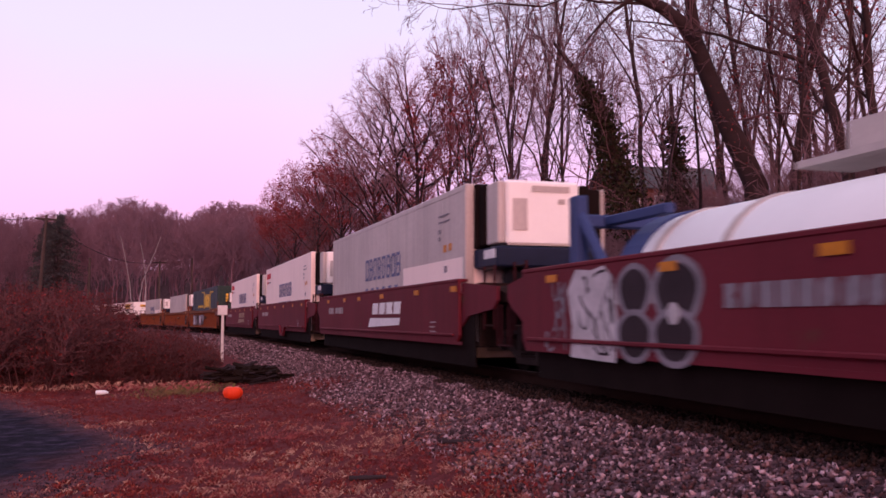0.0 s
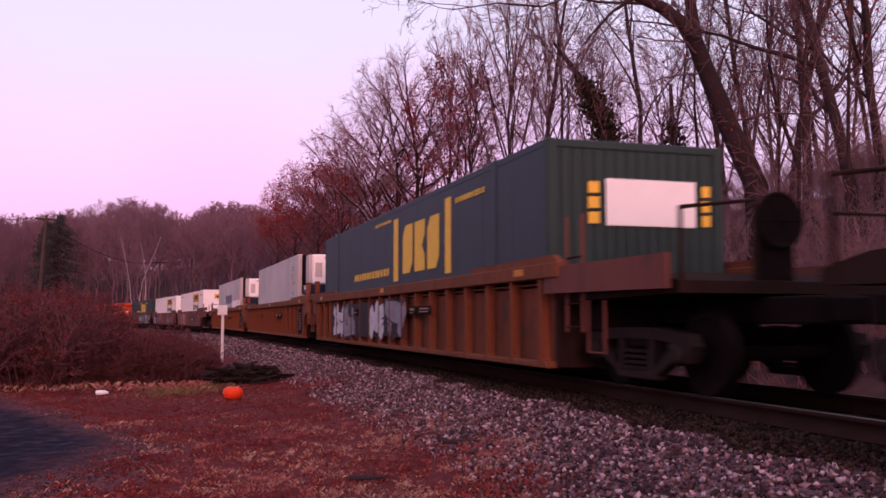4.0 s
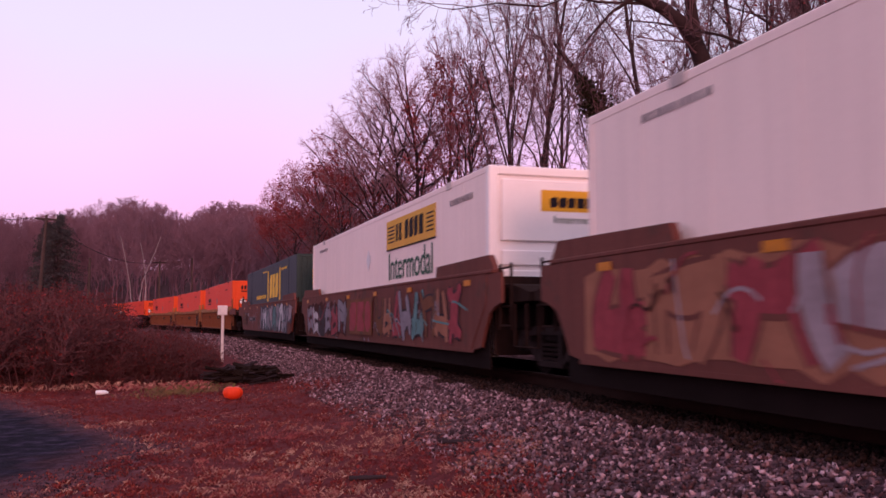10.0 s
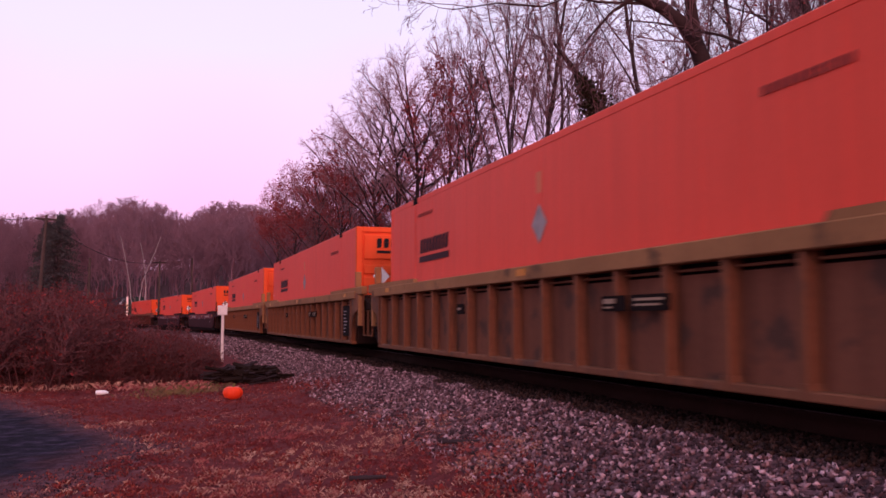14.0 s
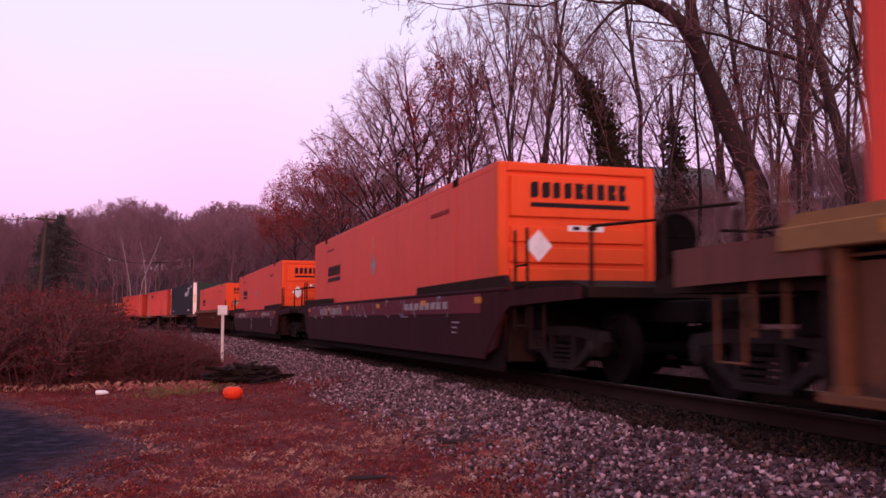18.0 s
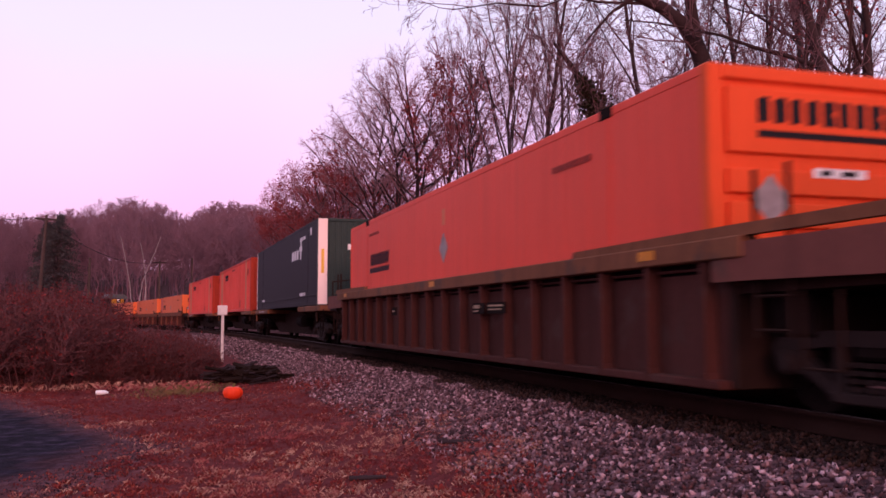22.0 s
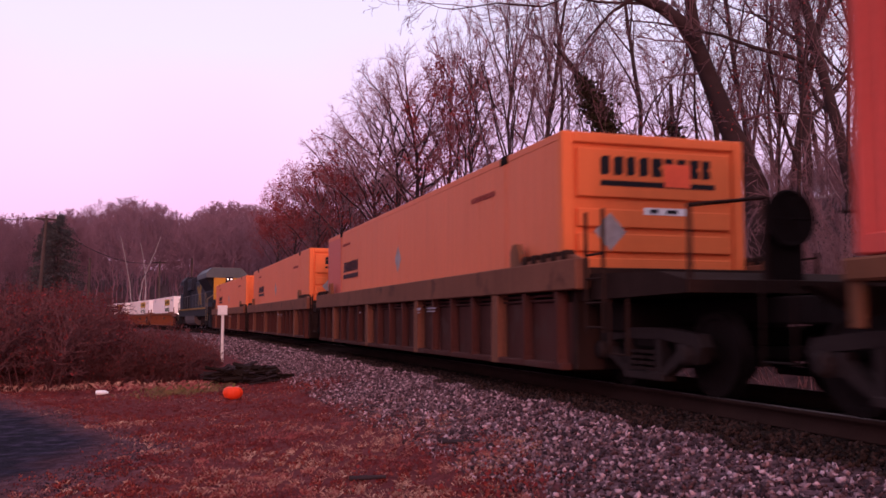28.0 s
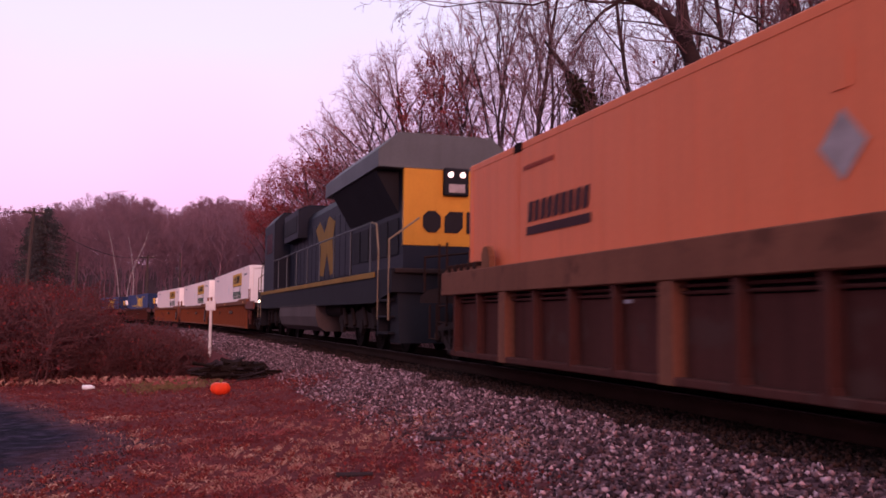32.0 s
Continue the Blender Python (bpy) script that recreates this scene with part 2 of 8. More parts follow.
M = {
    "maroon": mat("maroon_paint", (0.165, 0.018, 0.027), 0.65, spec=0.10, coarse=0.5, streak=0.3, rust=RUST, rust_at=0.68),
    "yellow_rust": mat("weathered_yellow_paint", (0.215, 0.060, 0.027), 0.8, spec=0.12, dark=0.3, coarse=0.6, streak=0.6, rust=(0.13, 0.05, 0.025), rust_at=0.58),
    "rust_panel": mat("rusted_yellow_panel", (0.185, 0.049, 0.025), 0.85, spec=0.10, dark=0.4, coarse=0.7, streak=0.7, rust=(0.085, 0.034, 0.022), rust_at=0.54),
    "tan_panel": mat("rusted_tan_panel", (0.20, 0.066, 0.037), 0.85, spec=0.10, dark=0.4, coarse=0.7, streak=0.7, rust=(0.08, 0.035, 0.024), rust_at=0.54),
    "tan_rust": mat("faded_yellow_paint", (0.215, 0.074, 0.037), 0.8, spec=0.12, dark=0.35, coarse=0.6, streak=0.6, rust=(0.10, 0.045, 0.03), rust_at=0.56),
    "tan_chord": mat("scuffed_tan_paint", (0.33, 0.14, 0.058), 0.8, spec=0.12, dark=0.5, coarse=0.8, streak=0.2, rust=(0.13, 0.06, 0.03), rust_at=0.60),
    "brown_rust": mat("brown_rusted_paint", (0.084, 0.027, 0.022), 0.85, spec=0.05, dark=0.45, coarse=0.5, streak=0.5, rust=(0.07, 0.03, 0.025), rust_at=0.55),
    "brown": mat("boxcar_brown_paint", (0.18, 0.053, 0.040), 0.75, spec=0.12, dark=0.5, coarse=0.4, streak=0.4, rust=(0.10, 0.04, 0.03), rust_at=0.58),
    "dark_maroon": mat("grimy_maroon_paint", (0.052, 0.012, 0.014), 0.8, spec=0.05, dark=0.5, coarse=0.5, streak=0.4),
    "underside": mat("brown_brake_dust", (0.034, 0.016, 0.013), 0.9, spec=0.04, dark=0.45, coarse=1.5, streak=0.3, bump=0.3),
    # grimy steel; also the dark of added sheets that stand for shade
    "grime_and_shade": mat("grimy_steel_and_shade", (0.014, 0.008, 0.0075), 0.9, metal=0.0, spec=0.04, coarse=2.0, bump=0.3),
    "black": mat("black_paint", (0.014, 0.013, 0.017), 0.7, spec=0.08, coarse=1.0),
    "steel": mat("worn_steel", (0.20, 0.16, 0.15), 0.5, metal=0.9, coarse=3.0),
    "rail": mat("rusty_rail", (0.032, 0.014, 0.011), 0.9, metal=0.0, spec=0.04, coarse=2.0, bump=0.2),
    "orange": mat("orange_container_paint", (0.88, 0.084, 0.042), 0.55, spec=0.12, dark=0.75, coarse=0.4, amount=0.4, streak=0.15),
    "orange_end": mat("orange_end_paint", (0.80, 0.090, 0.020), 0.6, spec=0.12, dark=0.75, coarse=0.6, amount=0.3, streak=0.15),
    "pale_orange": mat("sun_faded_orange_paint", (0.74, 0.16, 0.066), 0.55, spec=0.12, dark=0.75, coarse=0.4, amount=0.4, streak=0.15),
    "pale_orange_end": mat("faded_orange_end_paint", (0.78, 0.155, 0.045), 0.6, spec=0.12, dark=0.75, coarse=0.6, amount=0.3, streak=0.15),
    "old_orange": mat("worn_orange_steel_paint", (0.44, 0.046, 0.020), 0.65, spec=0.10, dark=0.5, coarse=0.7, amount=0.7, streak=0.6, rust=(0.20, 0.05, 0.03), rust_at=0.70),
    "old_orange_side": mat("chalky_orange_steel_paint", (0.74, 0.098, 0.070), 0.7, spec=0.08, dark=0.65, coarse=0.6, amount=0.6, streak=0.35, rust=(0.30, 0.07, 0.05), rust_at=0.70),
    "old_post": mat("faded_post_paint", (0.50, 0.17, 0.10), 0.7, spec=0.1, dark=0.65, coarse=0.8, amount=0.6, streak=0.4),
    "deep_chord": mat("scuffed_brown_paint", (0.19, 0.066, 0.04), 0.8, spec=0.08, dark=0.5, coarse=0.7, streak=0.3, rust=(0.10, 0.035, 0.022), rust_at=0.58),
    "truck_steel": mat("dusty_cast_steel", (0.030, 0.018, 0.017), 0.85, spec=0.06, dark=0.5, coarse=2.0, bump=0.3),
    "tank_grey": mat("dusty_fuel_tank", (0.10, 0.068, 0.066), 0.8, spec=0.1, dark=0.6, coarse=1.0, streak=0.2),
    "rail_yellow": mat("faded_yellow_handrail", (0.20, 0.14, 0.09), 0.6, dark=0.5, coarse=3.0, amount=0.6),
    "emblem_gold": mat("faded_gold_paint", (0.27, 0.13, 0.025), 0.7, spec=0.1, dark=0.6, coarse=1.0, streak=0.3),
    "grey": mat("dirty_grey_panel", (0.56, 0.47, 0.44), 0.55, spec=0.12, dark=0.6, coarse=0.5, amount=0.7, streak=0.3),
    "white": mat("white_panel", (0.92, 0.725, 0.66), 0.5, spec=0.10, dark=0.8, coarse=0.4, amount=0.4, streak=0.1),
    "white_clean": mat("white_enamel", (0.86, 0.80, 0.77), 0.45, spec=0.2, dark=0.85, coarse=2.0, amount=0.3),
    "slate": mat("slate_blue_paint", (0.02, 0.036, 0.046), 0.6, spec=0.25, dark=0.7, coarse=0.5, amount=0.5, streak=0.2),
    "green_end": mat("dark_green_paint", (0.02, 0.042, 0.038), 0.6, spec=0.2, dark=0.7, coarse=0.6, amount=0.5),
    "navy": mat("black_blue_paint", (0.021, 0.017, 0.021), 0.65, spec=0.1, dark=0.7, coarse=0.6, amount=0.5, streak=0.15),
    "blue": mat("blue_paint", (0.035, 0.06, 0.16), 0.6, spec=0.15, dark=0.6, coarse=0.8),
    "dark_blue": mat("dark_blue_paint", (0.012, 0.03, 0.085), 0.5, dark=0.6, coarse=0.8),
    "gen_blue": mat("grimy_navy_paint", (0.008, 0.014, 0.04), 0.6, spec=0.2, dark=0.5, coarse=2.0),
    "patch_red": mat("replacement_panel_paint", (0.55, 0.085, 0.05), 0.55, spec=0.25, dark=0.8, coarse=0.6, amount=0.3),
    "sticker_red": mat("bright_sticker", (0.95, 0.12, 0.05), 0.5, dark=0.8, coarse=6.0),
    "yellow": mat("yellow_paint", (0.75, 0.36, 0.025), 0.5, dark=0.75, coarse=1.5, amount=0.4),
    "loco_blue": mat("locomotive_blue_paint", (0.011, 0.013, 0.023), 0.6, spec=0.1, dark=0.6, coarse=0.8, amount=0.6, streak=0.25),
    "loco_yellow": mat("locomotive_yellow_paint", (0.52, 0.21, 0.022), 0.5, dark=0.6, coarse=1.0, amount=0.35, streak=0.15),
    "loco_grey": mat("weathered_roof_grey", (0.085, 0.092, 0.10), 0.6, spec=0.15, dark=0.6, coarse=0.8, streak=0.2),
    "label_white": mat("white_lettering", (0.75, 0.72, 0.72), 0.6, dark=0.6, coarse=6.0, amount=0.5),
    "faded_white": mat("faded_lettering", (0.34, 0.28, 0.28), 0.7, dark=0.5, coarse=5.0, amount=0.7),
    "faded_tan": mat("faded_tan_lettering", (0.34, 0.22, 0.15), 0.7, dark=0.6, coarse=5.0, amount=0.6),
    "label_blue": mat("blue_lettering", (0.13, 0.15, 0.27), 0.6, dark=0.7, coarse=2.0, amount=0.6),
    "label_black": mat("black_lettering", (0.016, 0.013, 0.016), 0.7, spec=0.08, dark=0.7, coarse=6.0, amount=0.4),
    "worn_black": mat("worn_dark_lettering", (0.055, 0.018, 0.022), 0.7, spec=0.08, dark=0.6, coarse=3.0, amount=0.6),
    "ghost_text": mat("faint_small_lettering", (0.30, 0.045, 0.035), 0.7, spec=0.08, dark=0.6, coarse=3.0, amount=0.6),
    "label_red": mat("red_lettering", (0.62, 0.035, 0.04), 0.6, dark=0.7, coarse=6.0, amount=0.4),
    "label_green": mat("green_lettering", (0.02, 0.10, 0.065), 0.6, dark=0.7, coarse=6.0, amount=0.4),
    "label_yellow": mat("yellow_lettering", (0.85, 0.48, 0.06), 0.6, dark=0.7, coarse=6.0, amount=0.4),
    "reflector": mat("amber_reflector", (0.62, 0.20, 0.012), 0.4, dark=0.6, coarse=6.0),
    "spray_white": mat("white_spray_paint", (0.55, 0.50, 0.52), 0.7, dark=0.5, coarse=4.0, amount=0.7),
    "spray_red": mat("red_spray_paint", (0.35, 0.05, 0.06), 0.7, dark=0.5, coarse=4.0, amount=0.7),
    "spray_tan": mat("tan_spray_paint", (0.34, 0.125, 0.075), 0.75, dark=0.6, coarse=3.0, amount=0.6),
    "spray_teal": mat("teal_spray_paint", (0.08, 0.22, 0.22), 0.7, dark=0.5, coarse=4.0, amount=0.7),
    "spray_dark": mat("dark_spray_paint", (0.035, 0.021, 0.026), 0.7, dark=0.5, coarse=4.0, amount=0.7),
    "spray_pink": mat("rosy_grey_spray_paint", (0.36, 0.27, 0.29), 0.7, dark=0.5, coarse=3.0, amount=0.7),
    "spray_slate": mat("slate_spray_paint", (0.035, 0.034, 0.048), 0.65, dark=0.5, coarse=2.0, amount=0.7),
    "spray_grey": mat("grey_spray_paint", (0.24, 0.21, 0.24), 0.7, dark=0.5, coarse=4.0, amount=0.7),
    "bark": mat("grey_brown_bark", (0.05, 0.028, 0.028), 0.9, spec=0.05, dark=0.5, coarse=2.0, fine=12, bump=0.6),
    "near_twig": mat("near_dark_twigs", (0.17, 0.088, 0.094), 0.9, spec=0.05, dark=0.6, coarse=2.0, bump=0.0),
    # paler than the near twigs: haze of the distance is in the colour
    "hazed_twig": mat("haze_paled_twigs", (0.28, 0.142, 0.153), 0.9, spec=0.05, dark=0.6, coarse=2.0, bump=0.0),
    # far hillside, its haze painted as a pale rosy base colour
    "hazed_far_twig": mat("haze_paled_distant_branches", (0.29, 0.140, 0.170), 0.95, spec=0.05, dark=0.45, coarse=0.09, amount=0.9, bump=0.0),
    "shrub_twig": mat("red_brown_twigs", (0.135, 0.052, 0.054), 0.9, spec=0.05, dark=0.5, coarse=2.0, bump=0.0),
    "birch": mat("pale_birch_bark", (0.40, 0.33, 0.33), 0.8, dark=0.4, coarse=3.0),
    "ivy": island_mat("ivy_leaves", [(0.03, 0.035, 0.016), (0.045, 0.045, 0.022), (0.065, 0.036, 0.026)]),
    # conifer green lightened and greyed, with distant haze put into it
    "hazed_needles": island_mat("haze_greyed_conifer_needles", [(0.075, 0.070, 0.070), (0.09, 0.085, 0.082), (0.06, 0.058, 0.06)]),
    "leaves": island_mat("russet_leaves", [(0.40, 0.055, 0.050), (0.29, 0.045, 0.044), (0.46, 0.085, 0.068), (0.23, 0.04, 0.04), (0.33, 0.056, 0.057)]),
    "wood": mat("weathered_timber", (0.035, 0.024, 0.028), 0.9, dark=0.5, coarse=2.0, bump=0.4),
    "pole": mat("creosoted_pole", (0.07, 0.045, 0.04), 0.9, dark=0.6, coarse=2.0, bump=0.4),
    "tie": mat("oily_timber_tie", (0.02, 0.012, 0.010), 0.9, spec=0.04, dark=0.5, coarse=3.0, bump=0.4, vary=0.3),
    "stone": island_mat("crushed_stone", [(0.135, 0.068, 0.074), (0.285, 0.158, 0.172), (0.072, 0.037, 0.042), (0.399, 0.229, 0.249), (0.121, 0.048, 0.049), (0.171, 0.092, 0.105), (0.043, 0.023, 0.027), (0.214, 0.114, 0.124), (0.064, 0.033, 0.038), (0.655, 0.402, 0.433)], spec=0.1),
    "grit": island_mat("dark_grit", [(0.035, 0.022, 0.032), (0.06, 0.038, 0.05), (0.022, 0.014, 0.021), (0.12, 0.075, 0.09)], spec=0.08),
    # brake dust, with the shade under the train put into the colour
    "dusty_shaded_stone": island_mat("stones_dark_with_dust_and_shade", [(0.03, 0.015, 0.012), (0.05, 0.025, 0.02), (0.018, 0.010, 0.009), (0.07, 0.036, 0.03)], spec=0.04),
    "weeds": island_mat("low_green_weeds", [(0.20, 0.13, 0.06), (0.16, 0.12, 0.05), (0.24, 0.13, 0.075)]),
    "bush_leaves": island_mat("dark_red_leaves", [(0.22, 0.03, 0.03), (0.14, 0.024, 0.027), (0.28, 0.05, 0.045), (0.17, 0.03, 0.034)]),
    "grass": island_mat("dry_grass", [(0.5771, 0.3280, 0.2480), (0.4123, 0.1783, 0.1531), (0.6595, 0.4164, 0.3224), (0.3032, 0.1198, 0.1043), (0.4667, 0.1941, 0.1626)], patch=(0.2719, 0.0463, 0.0500)),
    "litter": island_mat("fallen_leaves", [(0.3182, 0.0464, 0.0378), (0.2123, 0.0296, 0.0294), (0.3934, 0.0792, 0.0502), (0.1362, 0.0228, 0.0256), (0.2724, 0.0532, 0.0464)], patch=(0.1210, 0.0210, 0.0228)),
    "pumpkin": mat("pumpkin_skin", (0.82, 0.062, 0.014), 0.4, dark=0.7, coarse=8.0, amount=0.4),
    "stem": mat("pumpkin_stem", (0.16, 0.13, 0.05), 0.8),
    "post": mat("white_painted_post", (0.66, 0.60, 0.58), 0.6, dark=0.6, coarse=4.0, amount=0.6),
    "brick": mat("red_brick", (0.22, 0.075, 0.055), 0.85, dark=0.6, coarse=3.0),
    "roof": mat("grey_shingle", (0.08, 0.075, 0.08), 0.85, dark=0.6, coarse=3.0),
    "glass": mat("window_glass", (0.03, 0.035, 0.05), 0.1, coarse=1.0, bump=0.0, spec=0.6),
    "lamp": glow("lit_lamp", (1.0, 0.9, 0.75), 1.6),
    "small_lamp": glow("small_marker_lamp", (1.0, 0.9, 0.6), 5.0),
    "litter_white": mat("white_plastic", (0.80, 0.80, 0.80), 0.4),
}


def ground_material():
    """Dead grass and leaves, gravel along the line, a patch of wet asphalt; each has its own shape on the ground."""
    m = bpy.data.materials.new("ground_cover")
    m.use_nodes = True
    nt = m.node_tree
    bs = nt.nodes["Principled BSDF"]
    tc = nt.nodes.new("ShaderNodeTexCoord")

    def nz(scale, detail=5):
        n = nt.nodes.new("ShaderNodeTexNoise")
        n.inputs["Scale"].default_value, n.inputs["Detail"].default_value = scale, detail
        nt.links.new(tc.outputs["Object"], n.inputs[0])
        return n.outputs[0]

    def ramp(src, stops):
        r = nt.nodes.new("ShaderNodeValToRGB")
        els = r.color_ramp.elements
        while len(els) < len(stops):
            els.new(0.5)
        for e, (p, c) in zip(els, stops):
            e.position, e.color = p, (*c, 1)
        nt.links.new(src, r.inputs[0])
        return r.outputs[0]

    def mix(fac, a, b):
        x = nt.nodes.new("ShaderNodeMix")
        x.data_type = "RGBA"
        nt.links.new(fac, x.inputs[0])
        nt.links.new(a, x.inputs[6])
        nt.links.new(b, x.inputs[7])
        return x.outputs[2]

    def attr(name):
        a = nt.nodes.new("ShaderNodeAttribute")
        a.attribute_name = name
        return a.outputs["Fac"]

    soil = mix(nz(0.9), ramp(nz(9.0), [(0.3, (0.0746, 0.0176, 0.0205)), (0.55, (0.1439, 0.0362, 0.0369)), (0.75, (0.2123, 0.0772, 0.0685))]),
               ramp(nz(22.0), [(0.35, (0.0815, 0.0159, 0.0175)), (0.6, (0.1746, 0.0279, 0.0276)), (0.8, (0.1072, 0.0391, 0.0369))]))
    vor = nt.nodes.new("ShaderNodeTexVoronoi")
    vor.inputs["Scale"].default_value = 17.0
    nt.links.new(tc.outputs["Object"], vor.inputs[0])
    gravel = ramp(vor.outputs["Color"], [(0.1, (0.0439, 0.0202, 0.0230)), (0.5, (0.1023, 0.0488, 0.0554)), (0.95, (0.2614, 0.1310, 0.1483))])
    tar = ramp(nz(5.0, 8), [(0.35, (0.007, 0.005, 0.010)), (0.52, (0.016, 0.011, 0.021)), (0.70, (0.048, 0.032, 0.054))])
    # leaf-strewn woodland floor, raised in tone to paint the far hill's haze
    floor = ramp(nz(1.6), [(0.3, (0.05, 0.022, 0.023)), (0.55, (0.095, 0.043, 0.045)), (0.8, (0.15, 0.07, 0.07))])
    soil = mix(attr("wood"), soil, floor)
    col = mix(attr("stone"), soil, gravel)
    col = mix(attr("tar"), col, tar)
    # band along the rails: brake dust plus the train's painted shade
    dust_shade = ramp(nz(20.0), [(0.3, (0.014, 0.007, 0.006)), (0.6, (0.03, 0.014, 0.011)), (0.8, (0.05, 0.025, 0.02))])
    col = mix(attr("dust_shade"), col, dust_shade)
    nt.links.new(col, bs.inputs["Base Color"])
    bs.inputs["Roughness"].default_value = 0.9
    bs.inputs["Specular IOR Level"].default_value = 0.04
    b = nt.nodes.new("ShaderNodeBump")
    b.inputs["Strength"].default_value, b.inputs["Distance"].default_value = 0.7, 0.05
    nt.links.new(nz(30.0), b.inputs["Height"])
    nt.links.new(b.outputs[0], bs.inputs["Normal"])
    return m


# ---- mesh helpers ----
class Build:
    """Collects vertices and faces of one mesh."""

    def __init__(self):
        self.v, self.f, self.cuts = [], [], []

    def pieces(self):
        """Each shape that was added, as a Build of its own."""
        ends = self.cuts[1:] + [(len(self.v), len(self.f))]
        for (v0, f0), (v1, f1) in zip(self.cuts, ends):
            b = Build()
            b.v, b.f, b.cuts = self.v[v0:v1], [tuple(i - v0 for i in f) for f in self.f[f0:f1]], [(0, 0)]
            yield b

    def add(self, verts, faces):
        n = len(self.v)
        self.cuts.append((n, len(self.f)))
        self.v += [tuple(p) for p in verts]
        self.f += [tuple(i + n for i in f) for f in faces]
        return self

    def box(self, x0, x1, y0, y1, z0, z1, c=0.0):
        if c <= 0:
            return self.add([(x, y, z) for x in (x0, x1) for y in (y0, y1) for z in (z0, z1)],
                            [(0, 1, 3, 2), (4, 6, 7, 5), (0, 4, 5, 1), (2, 3, 7, 6), (0, 2, 6, 4), (1, 5, 7, 3)])
        vs, ids = [], {}
        for i, sx in enumerate((x0, x1)):
            for j, sy in enumerate((y0, y1)):
                for k, sz in enumerate((z0, z1)):
                    ox, oy, oz = (c if i == 0 else -c), (c if j == 0 else -c), (c if k == 0 else -c)
                    for a, p in enumerate(((sx, sy + oy, sz + oz), (sx + ox, sy, sz + oz), (sx + ox, sy + oy, sz))):
                        ids[i, j, k, a] = len(vs)
                        vs.append(p)
        fs = []
        for i in (0, 1):
            fs.append([ids[i, 0, 0, 0], ids[i, 1, 0, 0], ids[i, 1, 1, 0], ids[i, 0, 1, 0]][::(-1 if i == 0 else 1)])
            fs.append([ids[0, i, 0, 1], ids[1, i, 0, 1], ids[1, i, 1, 1], ids[0, i, 1, 1]][::(1 if i == 0 else -1)])
            fs.append([ids[0, 0, i, 2], ids[1, 0, i, 2], ids[1, 1, i, 2], ids[0, 1, i, 2]][::(-1 if i == 0 else 1)])
        for i in (0, 1):
            for j in (0, 1):
                fs.append([ids[i, j, 0, 0], ids[i, j, 0, 1], ids[i, j, 1, 1], ids[i, j, 1, 0]])
                fs.append([ids[i, 0, j, 0], ids[i, 0, j, 2], ids[i, 1, j, 2], ids[i, 1, j, 0]])
                fs.append([ids[0, i, j, 1], ids[0, i, j, 2], ids[1, i, j, 2], ids[1, i, j, 1]])
                for k in (0, 1):
                    fs.append([ids[i, j, k, 0], ids[i, j, k, 1], ids[i, j, k, 2]])
        return self.add(vs, fs)

    def plate(self, outline, y0, y1):
        """An outline in x and z, given thickness along y."""
        n = len(outline)
        vs = [(x, y0, z) for x, z in outline] + [(x, y1, z) for x, z in outline]
        return self.add(vs, [tuple(range(n)), tuple(range(2 * n - 1, n - 1, -1))] + [(i, i + n, (i + 1) % n + n, (i + 1) % n) for i in range(n)])

    def slab(self, outline, x0, x1):
        """An outline in y and z, given length along x."""
        n = len(outline)
        vs = [(x0, y, z) for y, z in outline] + [(x1, y, z) for y, z in outline]
        return self.add(vs, [tuple(range(n)), tuple(range(2 * n - 1, n - 1, -1))] + [(i, i + n, (i + 1) % n + n, (i + 1) % n) for i in range(n)])

    def tube(self, p, q, r0, r1=None, n=8, caps=True):
        r1 = r0 if r1 is None else r1
        p, q = Vector(p), Vector(q)
        d = (q - p).normalized()
        a = d.orthogonal().normalized()
        b = d.cross(a)
        ring = [(math.cos(2 * math.pi * i / n), math.sin(2 * math.pi * i / n)) for i in range(n)]
        vs = [p + (a * c + b * s) * r0 for c, s in ring] + [q + (a * c + b * s) * r1 for c, s in ring]
        fs = [(i, (i + 1) % n, (i + 1) % n + n, i + n) for i in range(n)]
        if caps:
            fs += [tuple(range(n - 1, -1, -1)), tuple(range(n, 2 * n))]
        return self.add(vs, fs)

    def pipe(self, points, r, n=6):
        """One tube along a line of points."""
        pts = [Vector(p) for p in points]
        dirs = [(q - p).normalized() for p, q in zip(pts, pts[1:])]
        side = dirs[0].orthogonal().normalized()
        vs, fs = [], []
        for k, p in enumerate(pts):
            t = dirs[0] if k == 0 else dirs[-1] if k == len(pts) - 1 else (dirs[k - 1] + dirs[k]).normalized()
            side = (side - t * side.dot(t)).normalized()
            up = t.cross(side)
            vs += [p + (side * math.cos(2 * math.pi * i / n) + up * math.sin(2 * math.pi * i / n)) * r for i in range(n)]
        for k in range(len(pts) - 1):
            fs += [(k * n + i, k * n + (i + 1) % n, (k + 1) * n + (i + 1) % n, (k + 1) * n + i) for i in range(n)]
        m = (len(pts) - 1) * n
        fs += [tuple(range(n - 1, -1, -1)), tuple(range(m, m + n))]
        return self.add(vs, fs)

    def lathe(self, profile, origin, axis="y", n=20):
        """Rings of (radius, offset along the axis)."""
        vs, fs = [], []
        for r, h in profile:
            for i in range(n):
                c, s = r * math.cos(2 * math.pi * i / n), r * math.sin(2 * math.pi * i / n)
                off = {"x": (h, c, s), "y": (c, h, s), "z": (c, s, h)}[axis]
                vs.append(tuple(o + e for o, e in zip(origin, off)))
        for k in range(len(profile) - 1):
            for i in range(n):
                j = (i + 1) % n
                fs.append((k * n + i, k * n + j, k * n + n + j, k * n + n + i))
